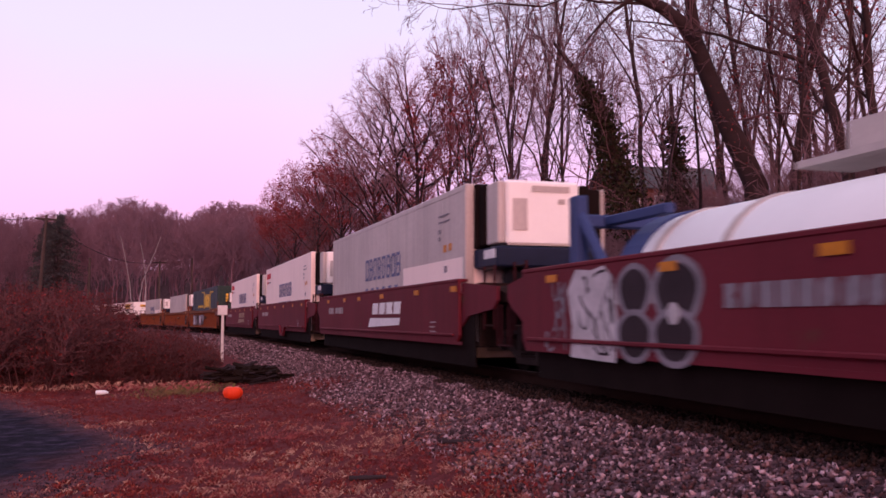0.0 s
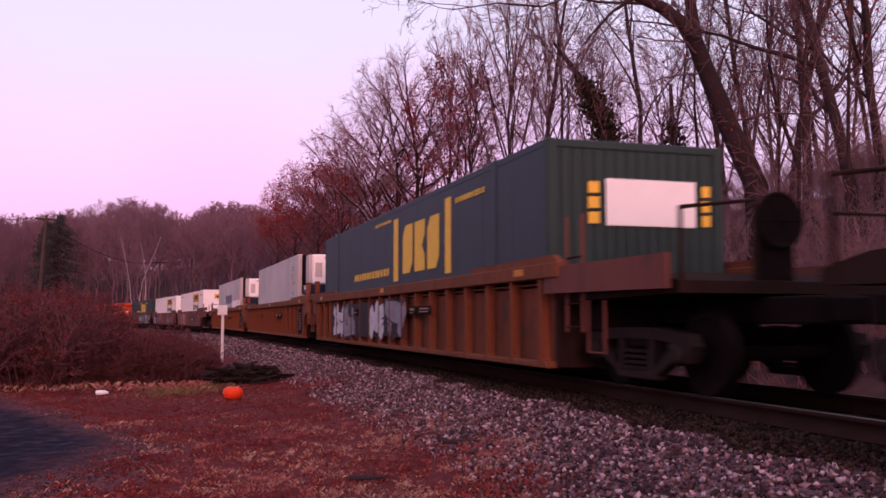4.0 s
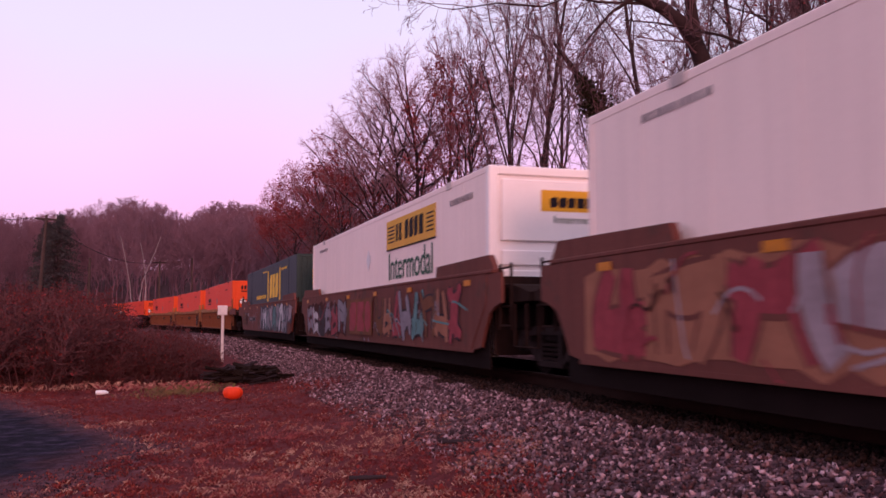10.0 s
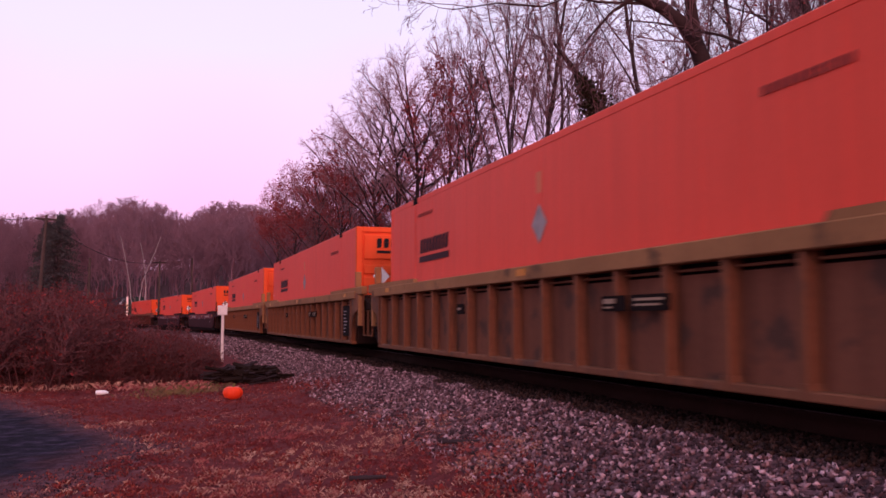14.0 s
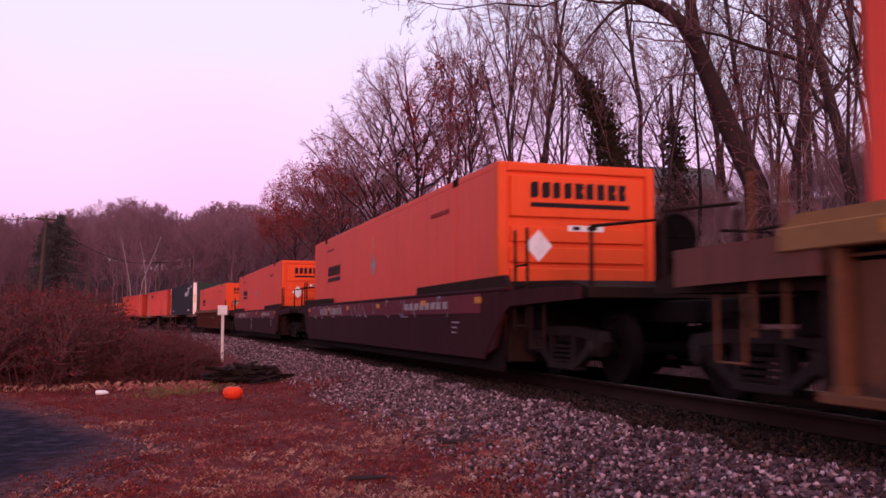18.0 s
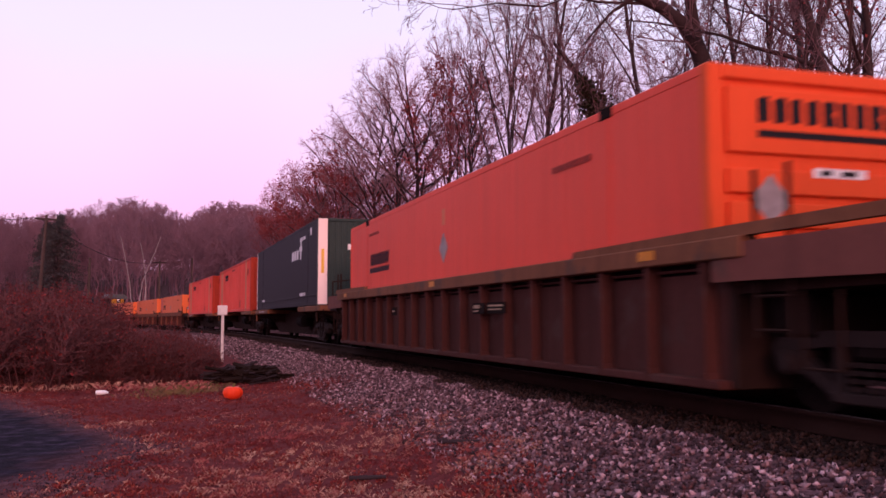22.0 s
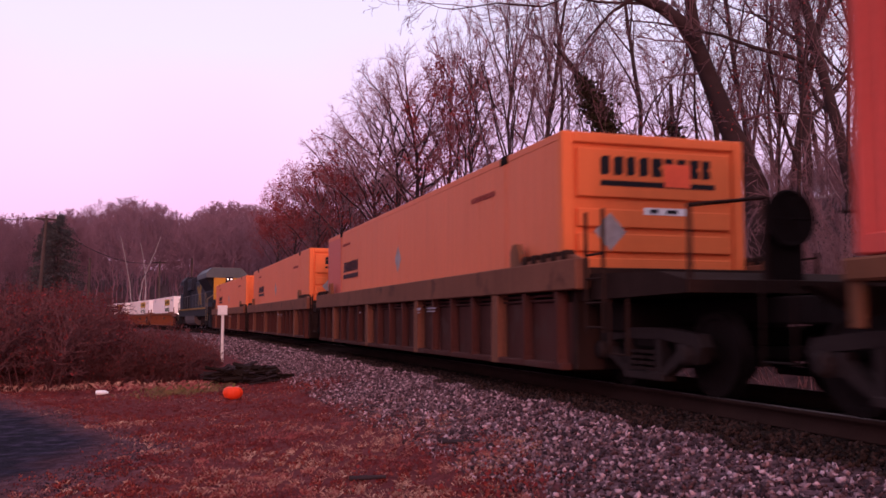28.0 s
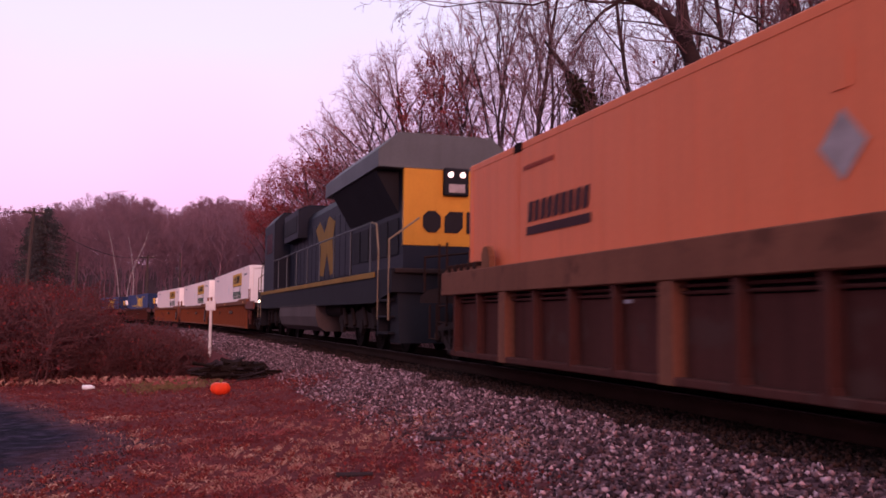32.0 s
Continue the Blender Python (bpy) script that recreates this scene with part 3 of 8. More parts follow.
        m = (len(profile) - 1) * n
        fs += [tuple(range(n - 1, -1, -1)), tuple(range(m, m + n))]
        return self.add(vs, fs)

    def mesh(self, name, material=None, smooth=False):
        me = bpy.data.meshes.new(name)
        me.from_pydata(self.v, [], self.f)
        if material is not None:
            me.materials.append(material)
        b = bmesh.new()
        b.from_mesh(me)
        bmesh.ops.recalc_face_normals(b, faces=b.faces)
        b.to_mesh(me)
        b.free()
        if smooth:
            for p in me.polygons:
                p.use_smooth = True
        return me


MARKS = {"lettering", "graffiti", "emblem", "warning_label", "plate_mark", "plaque_rim", "generator_panel"}


def part(name, shape, material, parent, label="", smooth=False, at=None):
    """One mesh object under a thing or a part. shape: a Build, or a finished mesh. Marks become one object for each shape."""
    if name in MARKS and isinstance(shape, Build) and len(shape.cuts) > 1:
        return [part(name, b, material, parent, label, smooth, at) for b in shape.pieces()][0]
    me = shape.mesh(name, material, smooth) if isinstance(shape, Build) else shape
    ob = new(name, me)
    ob.parent = parent
    if at is not None:
        ob.matrix_basis = at
    if label:
        tagged(ob, label)
    return ob


def thing(name, label, category, group="", kind="", at=None):
    ob = new(name)
    ob.empty_display_size = 0.2
    if at is not None:
        ob.matrix_basis = at
    return tagged(ob, label, category, group, kind)


def raw_mesh(name, verts, faces, material, smooth=False):
    """A mesh straight from arrays; all faces have the same number of corners."""
    verts, faces = np.asarray(verts, dtype=np.float32), np.asarray(faces, dtype=np.int32)
    me = bpy.data.meshes.new(name)
    k = faces.shape[1]
    me.vertices.add(len(verts))
    me.vertices.foreach_set("co", verts.ravel())
    me.loops.add(faces.size)
    me.loops.foreach_set("vertex_index", faces.ravel())
    me.polygons.add(len(faces))
    me.polygons.foreach_set("loop_start", np.arange(0, faces.size, k, dtype=np.int32))
    me.polygons.foreach_set("loop_total", np.full(len(faces), k, dtype=np.int32))
    if smooth:
        me.polygons.foreach_set("use_smooth", np.ones(len(faces), dtype=bool))
    me.materials.append(material)
    me.update()
    me.validate()
    return me


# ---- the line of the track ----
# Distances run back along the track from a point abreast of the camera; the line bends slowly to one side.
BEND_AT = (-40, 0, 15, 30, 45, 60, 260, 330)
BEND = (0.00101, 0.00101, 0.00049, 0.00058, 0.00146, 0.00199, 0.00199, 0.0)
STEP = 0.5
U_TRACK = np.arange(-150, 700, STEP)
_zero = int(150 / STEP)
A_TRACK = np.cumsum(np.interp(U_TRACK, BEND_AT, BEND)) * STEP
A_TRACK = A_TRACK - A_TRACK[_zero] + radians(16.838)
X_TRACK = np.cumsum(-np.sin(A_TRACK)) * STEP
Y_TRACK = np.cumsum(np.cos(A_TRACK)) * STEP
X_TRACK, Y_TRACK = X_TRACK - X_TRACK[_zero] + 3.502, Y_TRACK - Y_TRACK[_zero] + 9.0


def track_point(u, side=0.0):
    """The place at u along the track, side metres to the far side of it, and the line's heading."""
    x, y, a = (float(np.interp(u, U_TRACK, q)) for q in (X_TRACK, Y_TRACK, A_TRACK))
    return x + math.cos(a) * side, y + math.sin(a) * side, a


def run(t):
    """How far the train has run at t seconds."""
    s = t - 16.0
    return 13.265 * s - 0.00801 * s * s


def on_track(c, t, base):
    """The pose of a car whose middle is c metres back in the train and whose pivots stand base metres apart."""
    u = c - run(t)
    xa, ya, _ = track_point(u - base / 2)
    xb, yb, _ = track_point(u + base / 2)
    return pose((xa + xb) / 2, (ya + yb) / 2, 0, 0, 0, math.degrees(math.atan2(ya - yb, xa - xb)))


TIMES = [0.5 * i for i in range(65)]
ROLLING = []          # (thing, middle, pivots apart, offset of the thing from that middle)


def rolls(ob, c, base, offset=Matrix.Identity(4)):
    ob.matrix_basis = on_track(c, 0.0, base) @ offset
    ROLLING.append((ob, c, base, offset))
    return ob


# ---- ground ----
def across(x, y):
    """Distance from the track (far side positive) and place along it, for arrays."""
    x, y = np.asarray(x, float), np.asarray(y, float)
    d, u = np.zeros(x.shape), np.zeros(x.shape)
    tx, ty, ta, tu = X_TRACK[::4], Y_TRACK[::4], A_TRACK[::4], U_TRACK[::4]
    flat = np.stack([x.ravel(), y.ravel()], 1)
    for i in range(0, len(flat), 4000):
        q = flat[i:i + 4000]
        k = ((q[:, :1] - tx) ** 2 + (q[:, 1:] - ty) ** 2).argmin(1)
        d.ravel()[i:i + 4000] = (q[:, 0] - tx[k]) * np.cos(ta[k]) + (q[:, 1] - ty[k]) * np.sin(ta[k])
        u.ravel()[i:i + 4000] = tu[k] - (q[:, 0] - tx[k]) * np.sin(ta[k]) + (q[:, 1] - ty[k]) * np.cos(ta[k])
    return d, u


def soft_noise(x, y, scale, seed=0.0):
    return (np.sin(x * scale * 1.7 + seed) * np.cos(y * scale * 1.3 - seed) + 0.6 * np.sin(x * scale * 3.1 - y * scale * 2.3 + 2 * seed)
            + 0.35 * np.cos(x * scale * 6.3 + y * scale * 5.1 + seed)) / 1.95


def ground_height(x, y):
    x, y = np.asarray(x, float), np.asarray(y, float)
    d, u = across(x, y)
    z = np.interp(d, [-400, -60, -3.9, -2.0, -1.4, 1.4, 2.0, 3.4, 4.5, 11, 20, 40, 80, 150, 400],
                  [-0.6, -0.6, -0.56, -0.23, -0.185, -0.185, -0.24, -0.5, -0.5, 2.3, 3.8, 6.0, 10.5, 15.0, 20.0])
    z = z + np.clip((u - 110) / 80, 0, 1) * np.clip((d - 15) / 60, 0, 1) * 9.0
    z = z + 10.0 * np.clip((y - 170) / 60, 0, 1) * np.clip((-d - 12) / 30, 0, 1)
    z = z + 16.0 * np.clip((y - 225) / 60, 0, 1) * np.clip((np.abs(d) - 15) / 25, 0, 1) * np.clip((-x - 0.40 * y) / 12, 0, 1)
    z = z + 1.9 * np.clip((46 - u) / 20, 0, 1) * np.clip((d - 6) / 9, 0, 1)
    rough = np.clip((np.abs(d) - 2.2) / 2.0, 0, 1)
    z = z + rough * 0.03 * soft_noise(x, y, 1.1) + rough * np.clip((d - 6) / 20, 0, 1) * 0.5 * soft_noise(x, y, 0.12, 1.0)
    return z


def height_at(x, y):
    return float(ground_height(np.array([x]), np.array([y]))[0])


def axis_values(near_lo, near_hi, step, far):
    vals = list(np.arange(near_lo, near_hi, step))
    s, v = step, near_hi
    while v < far:
        vals.append(v)
        s *= 1.18
        v += s
    s, v, low = step, near_lo - step, []
    while v > -far:
        low.append(v)
        s *= 1.18
        v -= s
    return np.array(low[::-1] + vals)


def build_ground():
    gx, gy = axis_values(-12, 14, 0.25, 2500), axis_values(1, 34, 0.25, 2500)
    X, Y = np.meshgrid(gx, gy)
    Z = ground_height(X, Y)
    d, _ = across(X, Y)
    n, m = len(gx), len(gy)
    idx = np.arange(n * m).reshape(m, n)
    faces = np.stack([idx[:-1, :-1], idx[:-1, 1:], idx[1:, 1:], idx[1:, :-1]], -1).reshape(-1, 4)
    me = raw_mesh("ground", np.stack([X, Y, Z], -1).reshape(-1, 3), faces, ground_material(), True)
    edge = 0.5 * soft_noise(X, Y, 1.3, 2.0)
    stone = np.clip((3.3 + edge * 0.6 - np.abs(d)) / 0.25, 0, 1)
    ragged = edge + 0.5 * soft_noise(X, Y, 3.7, 1.0) + 0.35 * soft_noise(X, Y, 9.1, 5.0)
    inside = np.minimum(-(X + 3.15) + 0.35 * ragged, 10.7 - (X + 3.8) * 1.3 + 0.4 * ragged - Y)
    road = np.clip((inside + 0.1) / 0.8, 0, 1) ** 1.3
    stone = np.maximum(stone, np.clip((inside + 0.6) / 0.7, 0, 0.45))
    wood = np.clip((d - 2.6) / 1.0, 0, 1)
    # reaches past the rails to paint in the shade below the cars
    dust_shade = np.clip((1.85 + 0.25 * edge - np.abs(d + 0.0)) / 0.5, 0, 1)
    for key, values in (("stone", stone), ("tar", road), ("wood", wood), ("dust_shade", dust_shade)):
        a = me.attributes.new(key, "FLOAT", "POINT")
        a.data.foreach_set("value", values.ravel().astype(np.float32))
    tagged(new("ground", me), "dead grass and leaf litter with a gravel trackside", "ground", kind="structure")


build_ground()

# ---- track ----
def sweep(profile, u0, u1, step, side, z):
    """A profile in (across, up) carried along the track."""
    us = np.arange(u0, u1 + 0.01, step)
    n = len(profile)
    vs, fs = [], []
    for u in us:
        x, y, a = track_point(u, side)
        for p, h in profile:
            vs.append((x + math.cos(a) * p, y + math.sin(a) * p, z + h))
    for i in range(len(us) - 1):
        for j in range(n):
            k = (j + 1) % n
            fs.append((i * n + j, i * n + k, (i + 1) * n + k, (i + 1) * n + j))
    return raw_mesh("rail", vs, fs, M["rail"])


def build_track():
    track = thing("railway_track", "single rusty railway track on timber ties in ballast", "railway track", kind="structure")
    prof = [(-0.07, -0.17), (-0.07, -0.158), (-0.012, -0.14), (-0.01, -0.045), (-0.036, -0.035), (-0.036, -0.006), (-0.03, 0.0),
            (0.03, 0.0), (0.036, -0.006), (0.036, -0.035), (0.01, -0.045), (0.012, -0.14), (0.07, -0.158), (0.07, -0.17)]
    for side in (-0.753, 0.753):
        part("rail", sweep(prof, -60, 330, 1.0, side, 0.0), None, track)
        head = [(-0.028, 0.0), (0.028, 0.0), (0.028, 0.0035), (-0.028, 0.0035)]
        ob = part("running_surface", sweep(head, -60, 330, 1.0, side, 0.0), None, track, "bright worn steel strip")
        ob.data.materials[0] = M["steel"]
    tie = Build().box(-1.3, 1.3, -0.11, 0.11, -0.33, -0.172, 0.015).mesh("tie", M["tie"])
    for i in range(290):
        x, y, a = track_point(-14 + 0.5 * i)
        part("tie", tie, None, track, at=pose(x, y, 0, 0, 0, math.degrees(a) + random.uniform(-0.8, 0.8)))


build_track()


# ---- rolling stock: parts that many cars share ----
WHEEL_R = 0.42
WHEELSETS = []        # (part, x on the car, middle of the car, wheel radius)


def wheelset_mesh(r):
    b = Build()
    for s in (-1, 1):
        y = 0.72 * s
        prof = [(r * 0.22, -0.09), (r * 0.22, -0.05), (r * 0.8, -0.03), (r * 0.86, -0.055), (r, -0.055), (r, 0.05), (r + 0.025, 0.055), (r + 0.025, 0.08), (r * 0.8, 0.08), (r * 0.22, 0.06)]
        b.lathe([(q, -h * s) for q, h in prof], (0, y, 0), "y", 24)
        for k in range(5):
            a = 2 * math.pi * k / 5
            b.tube((r * 0.55 * math.cos(a), y + 0.03 * s, r * 0.55 * math.sin(a)), (r * 0.55 * math.cos(a), y + 0.05 * s, r * 0.55 * math.sin(a)), 0.045, n=6)
    b.tube((0, -0.95, 0), (0, 0.95, 0), 0.08, n=10)
    return b.mesh("wheelset", M["grime_and_shade"])


WHEELS = {0.42: wheelset_mesh(0.42), 0.53: wheelset_mesh(0.53)}


def _sideframe(span):
    """A cast side frame: top bar, columns, sloping lower members, springs between."""
    h = span / 2
    b = Build()
    b.plate([(-h - 0.24, 0.50), (-h - 0.16, 0.62), (-h * 0.5, 0.68), (h * 0.5, 0.68), (h + 0.16, 0.62), (h + 0.24, 0.50), (h + 0.1, 0.50), (h * 0.45, 0.56), (-h * 0.45, 0.56), (-h - 0.1, 0.50)], -0.07, 0.07)
    for s in (-1, 1):
        b.plate([(s * (h + 0.22), 0.50), (s * (h + 0.14), 0.33), (s * (h - 0.16), 0.33), (s * (h - 0.24), 0.52)], -0.07, 0.07)
        b.plate([(s * (h - 0.15), 0.34), (s * (h - 0.22), 0.46), (s * 0.40, 0.27), (s * 0.36, 0.15)], -0.06, 0.06)
        b.plate([(s * 0.27, 0.18), (s * 0.38, 0.18), (s * 0.38, 0.58), (s * 0.27, 0.58)], -0.07, 0.07)
        b.lathe([(0.10, -0.06), (0.11, 0.05), (0.07, 0.09)], (s * h, 0.06, 0.42), "y", 10)
    b.box(-0.42, 0.42, -0.08, 0.08, 0.13, 0.22, 0.015)
    for k in range(3):
        for j in range(4):
            b.tube((-0.17 + 0.17 * k, 0.03, 0.23 + 0.06 * j), (-0.17 + 0.17 * k, 0.03, 0.265 + 0.06 * j), 0.065, n=8)
    return b.mesh("side_frame", M["truck_steel"])


FRAMES = {1.78: _sideframe(1.78)}
BOLSTER = Build().box(-0.2, 0.2, -1.05, 1.05, 0.46, 0.68, 0.03).mesh("bolster", M["grime_and_shade"])


RUNG = Build().tube((-0.21, 0, 0), (0.21, 0, 0), 0.014, n=5).mesh("rung", M["underside"])


def add_truck(car, x, c):
    t = part("truck", BOLSTER, None, car, at=pose(x, 0, 0))
    for s in (-1, 1):
        part("side_frame", FRAMES[1.78], None, t, at=pose(0, 1.0 * s, 0, 0, 0, 0 if s > 0 else 180))
    for dx in (-0.89, 0.89):
        w = part("wheelset", WHEELS[0.42], None, car, at=pose(x + dx, 0, 0.42))
        WHEELSETS.append((w, x + dx, c, 0.42, car))


def rects(b, y, items, slant=0.0, face=-1):
    """Flat marks on the side at y, each (x0, x1, z0, z1) or with a fifth value that picks a cut of its corners, 5 mm thick."""
    for x0, x1, z0, z1, *cut in items:
        k = slant * (z1 - z0)
        b.plate([(x + k * (z - z0) / (z1 - z0), z) for x, z in trimmed(x0, x1, z0, z1, cut[0] if cut else 0)], y, y + 0.005 * face)
    return b


def trimmed(x0, x1, z0, z1, cut):
    """A block's outline: square, with corners cut, pinched at the waist, or pointed."""
    c, mid = 0.28 * min(x1 - x0, z1 - z0), (z0 + z1) / 2
    if cut == 1:
        return [(x0 + c, z0), (x1 - c, z0), (x1, z0 + c), (x1, z1 - c), (x1 - c, z1), (x0 + c, z1), (x0, z1 - c), (x0, z0 + c)]
    if cut == 2:
        return [(x0, z0), (x1, z0), (x1, mid - c), (x1 - c, mid), (x1, mid + c), (x1, z1), (x0, z1)]
    if cut == 3:
        return [(x0, z0), (x1 - c, z0), (x1, z0 + c), (x1, z1), (x0 + c, z1), (x0, z1 - c)]
    return [(x0, z0), (x1, z0), (x1, z1), (x0, z1)]


def glyphs(n, x0, x1, z0, z1, seed=0, stroke=0.2, hollow=False):
    """n plain blocks in a row, large ones hollow, in place of letters that are not to be set."""
    rng, w = random.Random(seed), (x1 - x0) / n
    solid = [(x0 + w * i, x0 + w * (i + 1 - stroke * rng.uniform(0.6, 1.0)), z0, z1, rng.choice((0, 2, 3))) for i in range(n)]
    if not hollow:
        return solid
    t, bars = min(0.13 * (z1 - z0), 0.17 * w), []
    for k, (xa, xb, za, zb, _) in enumerate(solid):
        bars += [(xa, xa + t, za, zb), (xb - t, xb, za + (t if k % 3 else 0), zb - (t if k % 2 else 0)), (xa + t, xb - t, zb - t, zb), (xa + t, xb - t, za, za + t)]
        if k % 2:
            bars.append((xa + t, xb - t, (za + zb - t) / 2, (za + zb + t) / 2))
    return bars


def end_rects(b, x, items):
    """Flat marks on an end face at x, each (y0, y1, z0, z1), with an optional cut of the corners."""
    for y0, y1, z0, z1, *cut in items:
        b.slab(trimmed(y0, y1, z0, z1, cut[0] if cut else 0), x, x + 0.005)
    return b


def word(name, text, size, material, parent, at, width):
    cu = bpy.data.curves.new(name, "FONT")
    cu.body, cu.size, cu.extrude = text, size, 0.003
    tmp = new(name, cu)
    me = bpy.data.meshes.new_from_object(tmp.evaluated_get(bpy.context.evaluated_depsgraph_get()))
    bpy.data.objects.remove(tmp)
    xs = [v.co.x for v in me.vertices]
    me.transform(Matrix.Diagonal((width / (max(xs) - min(xs)), 1, 1, 1)))
    me.materials.clear()
    me.materials.append(material)
    return part(name, me, None, parent, at=at)


def ribbon(points, half, y, swell=0.0):
    """A flat stroke on the side at y along bent points in x and z, broader in its middle by swell."""
    pts = []
    for (p, q, r) in zip(points, points[1:], points[2:]):
        if len(points) > 3:
            p, r = ((p[0] + q[0]) / 2, (p[1] + q[1]) / 2), ((q[0] + r[0]) / 2, (q[1] + r[1]) / 2)
        for k in range(6 if r == points[-1] or len(points) == 3 else 5):
            f = k / 5
            pts.append(((1 - f) ** 2 * p[0] + 2 * f * (1 - f) * q[0] + f * f * r[0], (1 - f) ** 2 * p[1] + 2 * f * (1 - f) * q[1] + f * f * r[1]))
    n, vs = len(pts), []
    for k, (x, z) in enumerate(pts):
        (xa, za), (xb, zb) = pts[max(k - 1, 0)], pts[min(k + 1, n - 1)]
        ln = math.hypot(xb - xa, zb - za) + 1e-6
        h = half * (1 + swell * math.sin(math.pi * k / (n - 1)))
        vs += [(x - (zb - za) / ln * h, y, z + (xb - xa) / ln * h), (x + (zb - za) / ln * h, y, z - (xb - xa) / ln * h)]
    return vs, [(2 * k, 2 * k + 1, 2 * k + 3, 2 * k + 2) for k in range(n - 1)]


def spray(parent, rng, x0, x1, z0, z1, colours, y, count, edge="spray_dark", ground=None, big=7, rim=0.035):
    """Sprayed tags: tall leaning letter-like forms of broad bent strokes, rimmed in the edge colour, on an optional ground of paint."""
    if ground:
        n, top, low = 24, [], []
        for k in range(n + 1):
            x = x0 - 0.15 + (x1 - x0 + 0.3) * k / n
            top.append((x, z1 - rng.uniform(0, 0.14)))
            low.append((x, z0 + rng.uniform(0, 0.14)))
        part("graffiti", Build().add([(px, y - 0.001, pz) for px, pz in low + top[::-1]], [tuple(range(2 * n + 2))]), M[ground], parent, "sprayed ground of paint")
    forms = max(2, count // big)
    cell, i = (x1 - x0) / forms, 0
    for k in range(forms):
        cx, lean, fill = x0 + cell * (k + 0.5), rng.uniform(-0.15, 0.35), colours[k % len(colours)]
        strokes = []
        for j in range(4):
            side = (-1, 1, 0, 0)[j]
            xa, xb = cx + cell * (0.32 * side + rng.uniform(-0.12, 0.12)), cx + cell * (0.32 * side + rng.uniform(-0.35, 0.35))
            if j < 2:
                strokes.append([(xa - lean * 0.4, z0 + rng.uniform(0.06, 0.2)), ((xa + xb) / 2 + cell * rng.uniform(-0.3, 0.3), (z0 + z1) / 2), (xb + lean * 0.4, z1 - rng.uniform(0.05, 0.2))])
            else:
                zc = rng.uniform(z0 + 0.25, z1 - 0.25)
                strokes.append([(cx - cell * 0.45, zc + rng.uniform(-0.2, 0.2)), (cx, zc + rng.uniform(-0.3, 0.3)), (cx + cell * 0.45, zc + rng.uniform(-0.2, 0.2))])
        wide = min(0.085 * cell, 0.12) * rng.uniform(0.8, 1.2)
        rims, fills = [], []
        for st in strokes:
            sw = rng.uniform(0.1, 0.7)
            rims.append((st, wide + rim, sw))
            fills.append((st, wide, sw))
        for group, m, label in ((rims, edge, "sprayed graffiti rim"), (fills, fill, "sprayed graffiti fill")):
            for st, half, sw in group:
                i += 1
                vs, fs = ribbon(st, half, y - 0.002 - 0.0001 * i, sw)
                vs = [(px, py, min(max(pz, z0), z1)) for px, py, pz in vs]
                part("graffiti", Build().add(vs, fs), M[m], parent, label)
    for k in range(count // 10):
        i += 1
        x = rng.uniform(x0, x1)
        st = [(x, rng.uniform(z0, z1)), (x + rng.uniform(-0.5, 0.5), rng.uniform(z0, z1)), (x + rng.uniform(0.2, 1.0), rng.uniform(z0 + 0.05, z1 - 0.05))]
        part("graffiti", Build().add(*ribbon(st, 0.018, y - 0.002 - 0.0001 * i)), M[colours[-1]], parent, "thin sprayed line")


def bubble(parent, cx, cz, rx, rz, y, fill, edge):
    """A round sprayed form with a paler rim."""
    for grow_by, m, dy, label in ((1.0, edge, 0.0, "sprayed graffiti rim"), (0.78, fill, 0.0005, "sprayed graffiti fill")):
        vs = [(cx + grow_by * rx * math.cos(0.2618 * k) * (1 + 0.06 * math.sin(0.7854 * k)), y - dy, cz + grow_by * rz * math.sin(0.2618 * k)) for k in range(24)]
        part("graffiti", Build().add(vs, [tuple(range(24))]), M[m], parent, label)


def scribble(parent, rng, x0, x1, z0, z1, colour, y, count):
    """Thin sprayed tags: looping narrow lines, each its own stroke."""
    for i in range(count):
        x, z, pts = rng.uniform(x0, x1), rng.uniform(z0 + 0.1, z1 - 0.1), []
        for k in range(5):
            pts.append((min(max(x, x0), x1), min(max(z, z0), z1)))
            x, z = x + rng.uniform(-0.1, 0.28), z + rng.choice((-1, 1)) * rng.uniform(0.08, 0.3)
        part("graffiti", Build().add(*ribbon(pts, rng.uniform(0.010, 0.022), y - 0.0001 * i)), M[colour], parent, "thin sprayed tag")


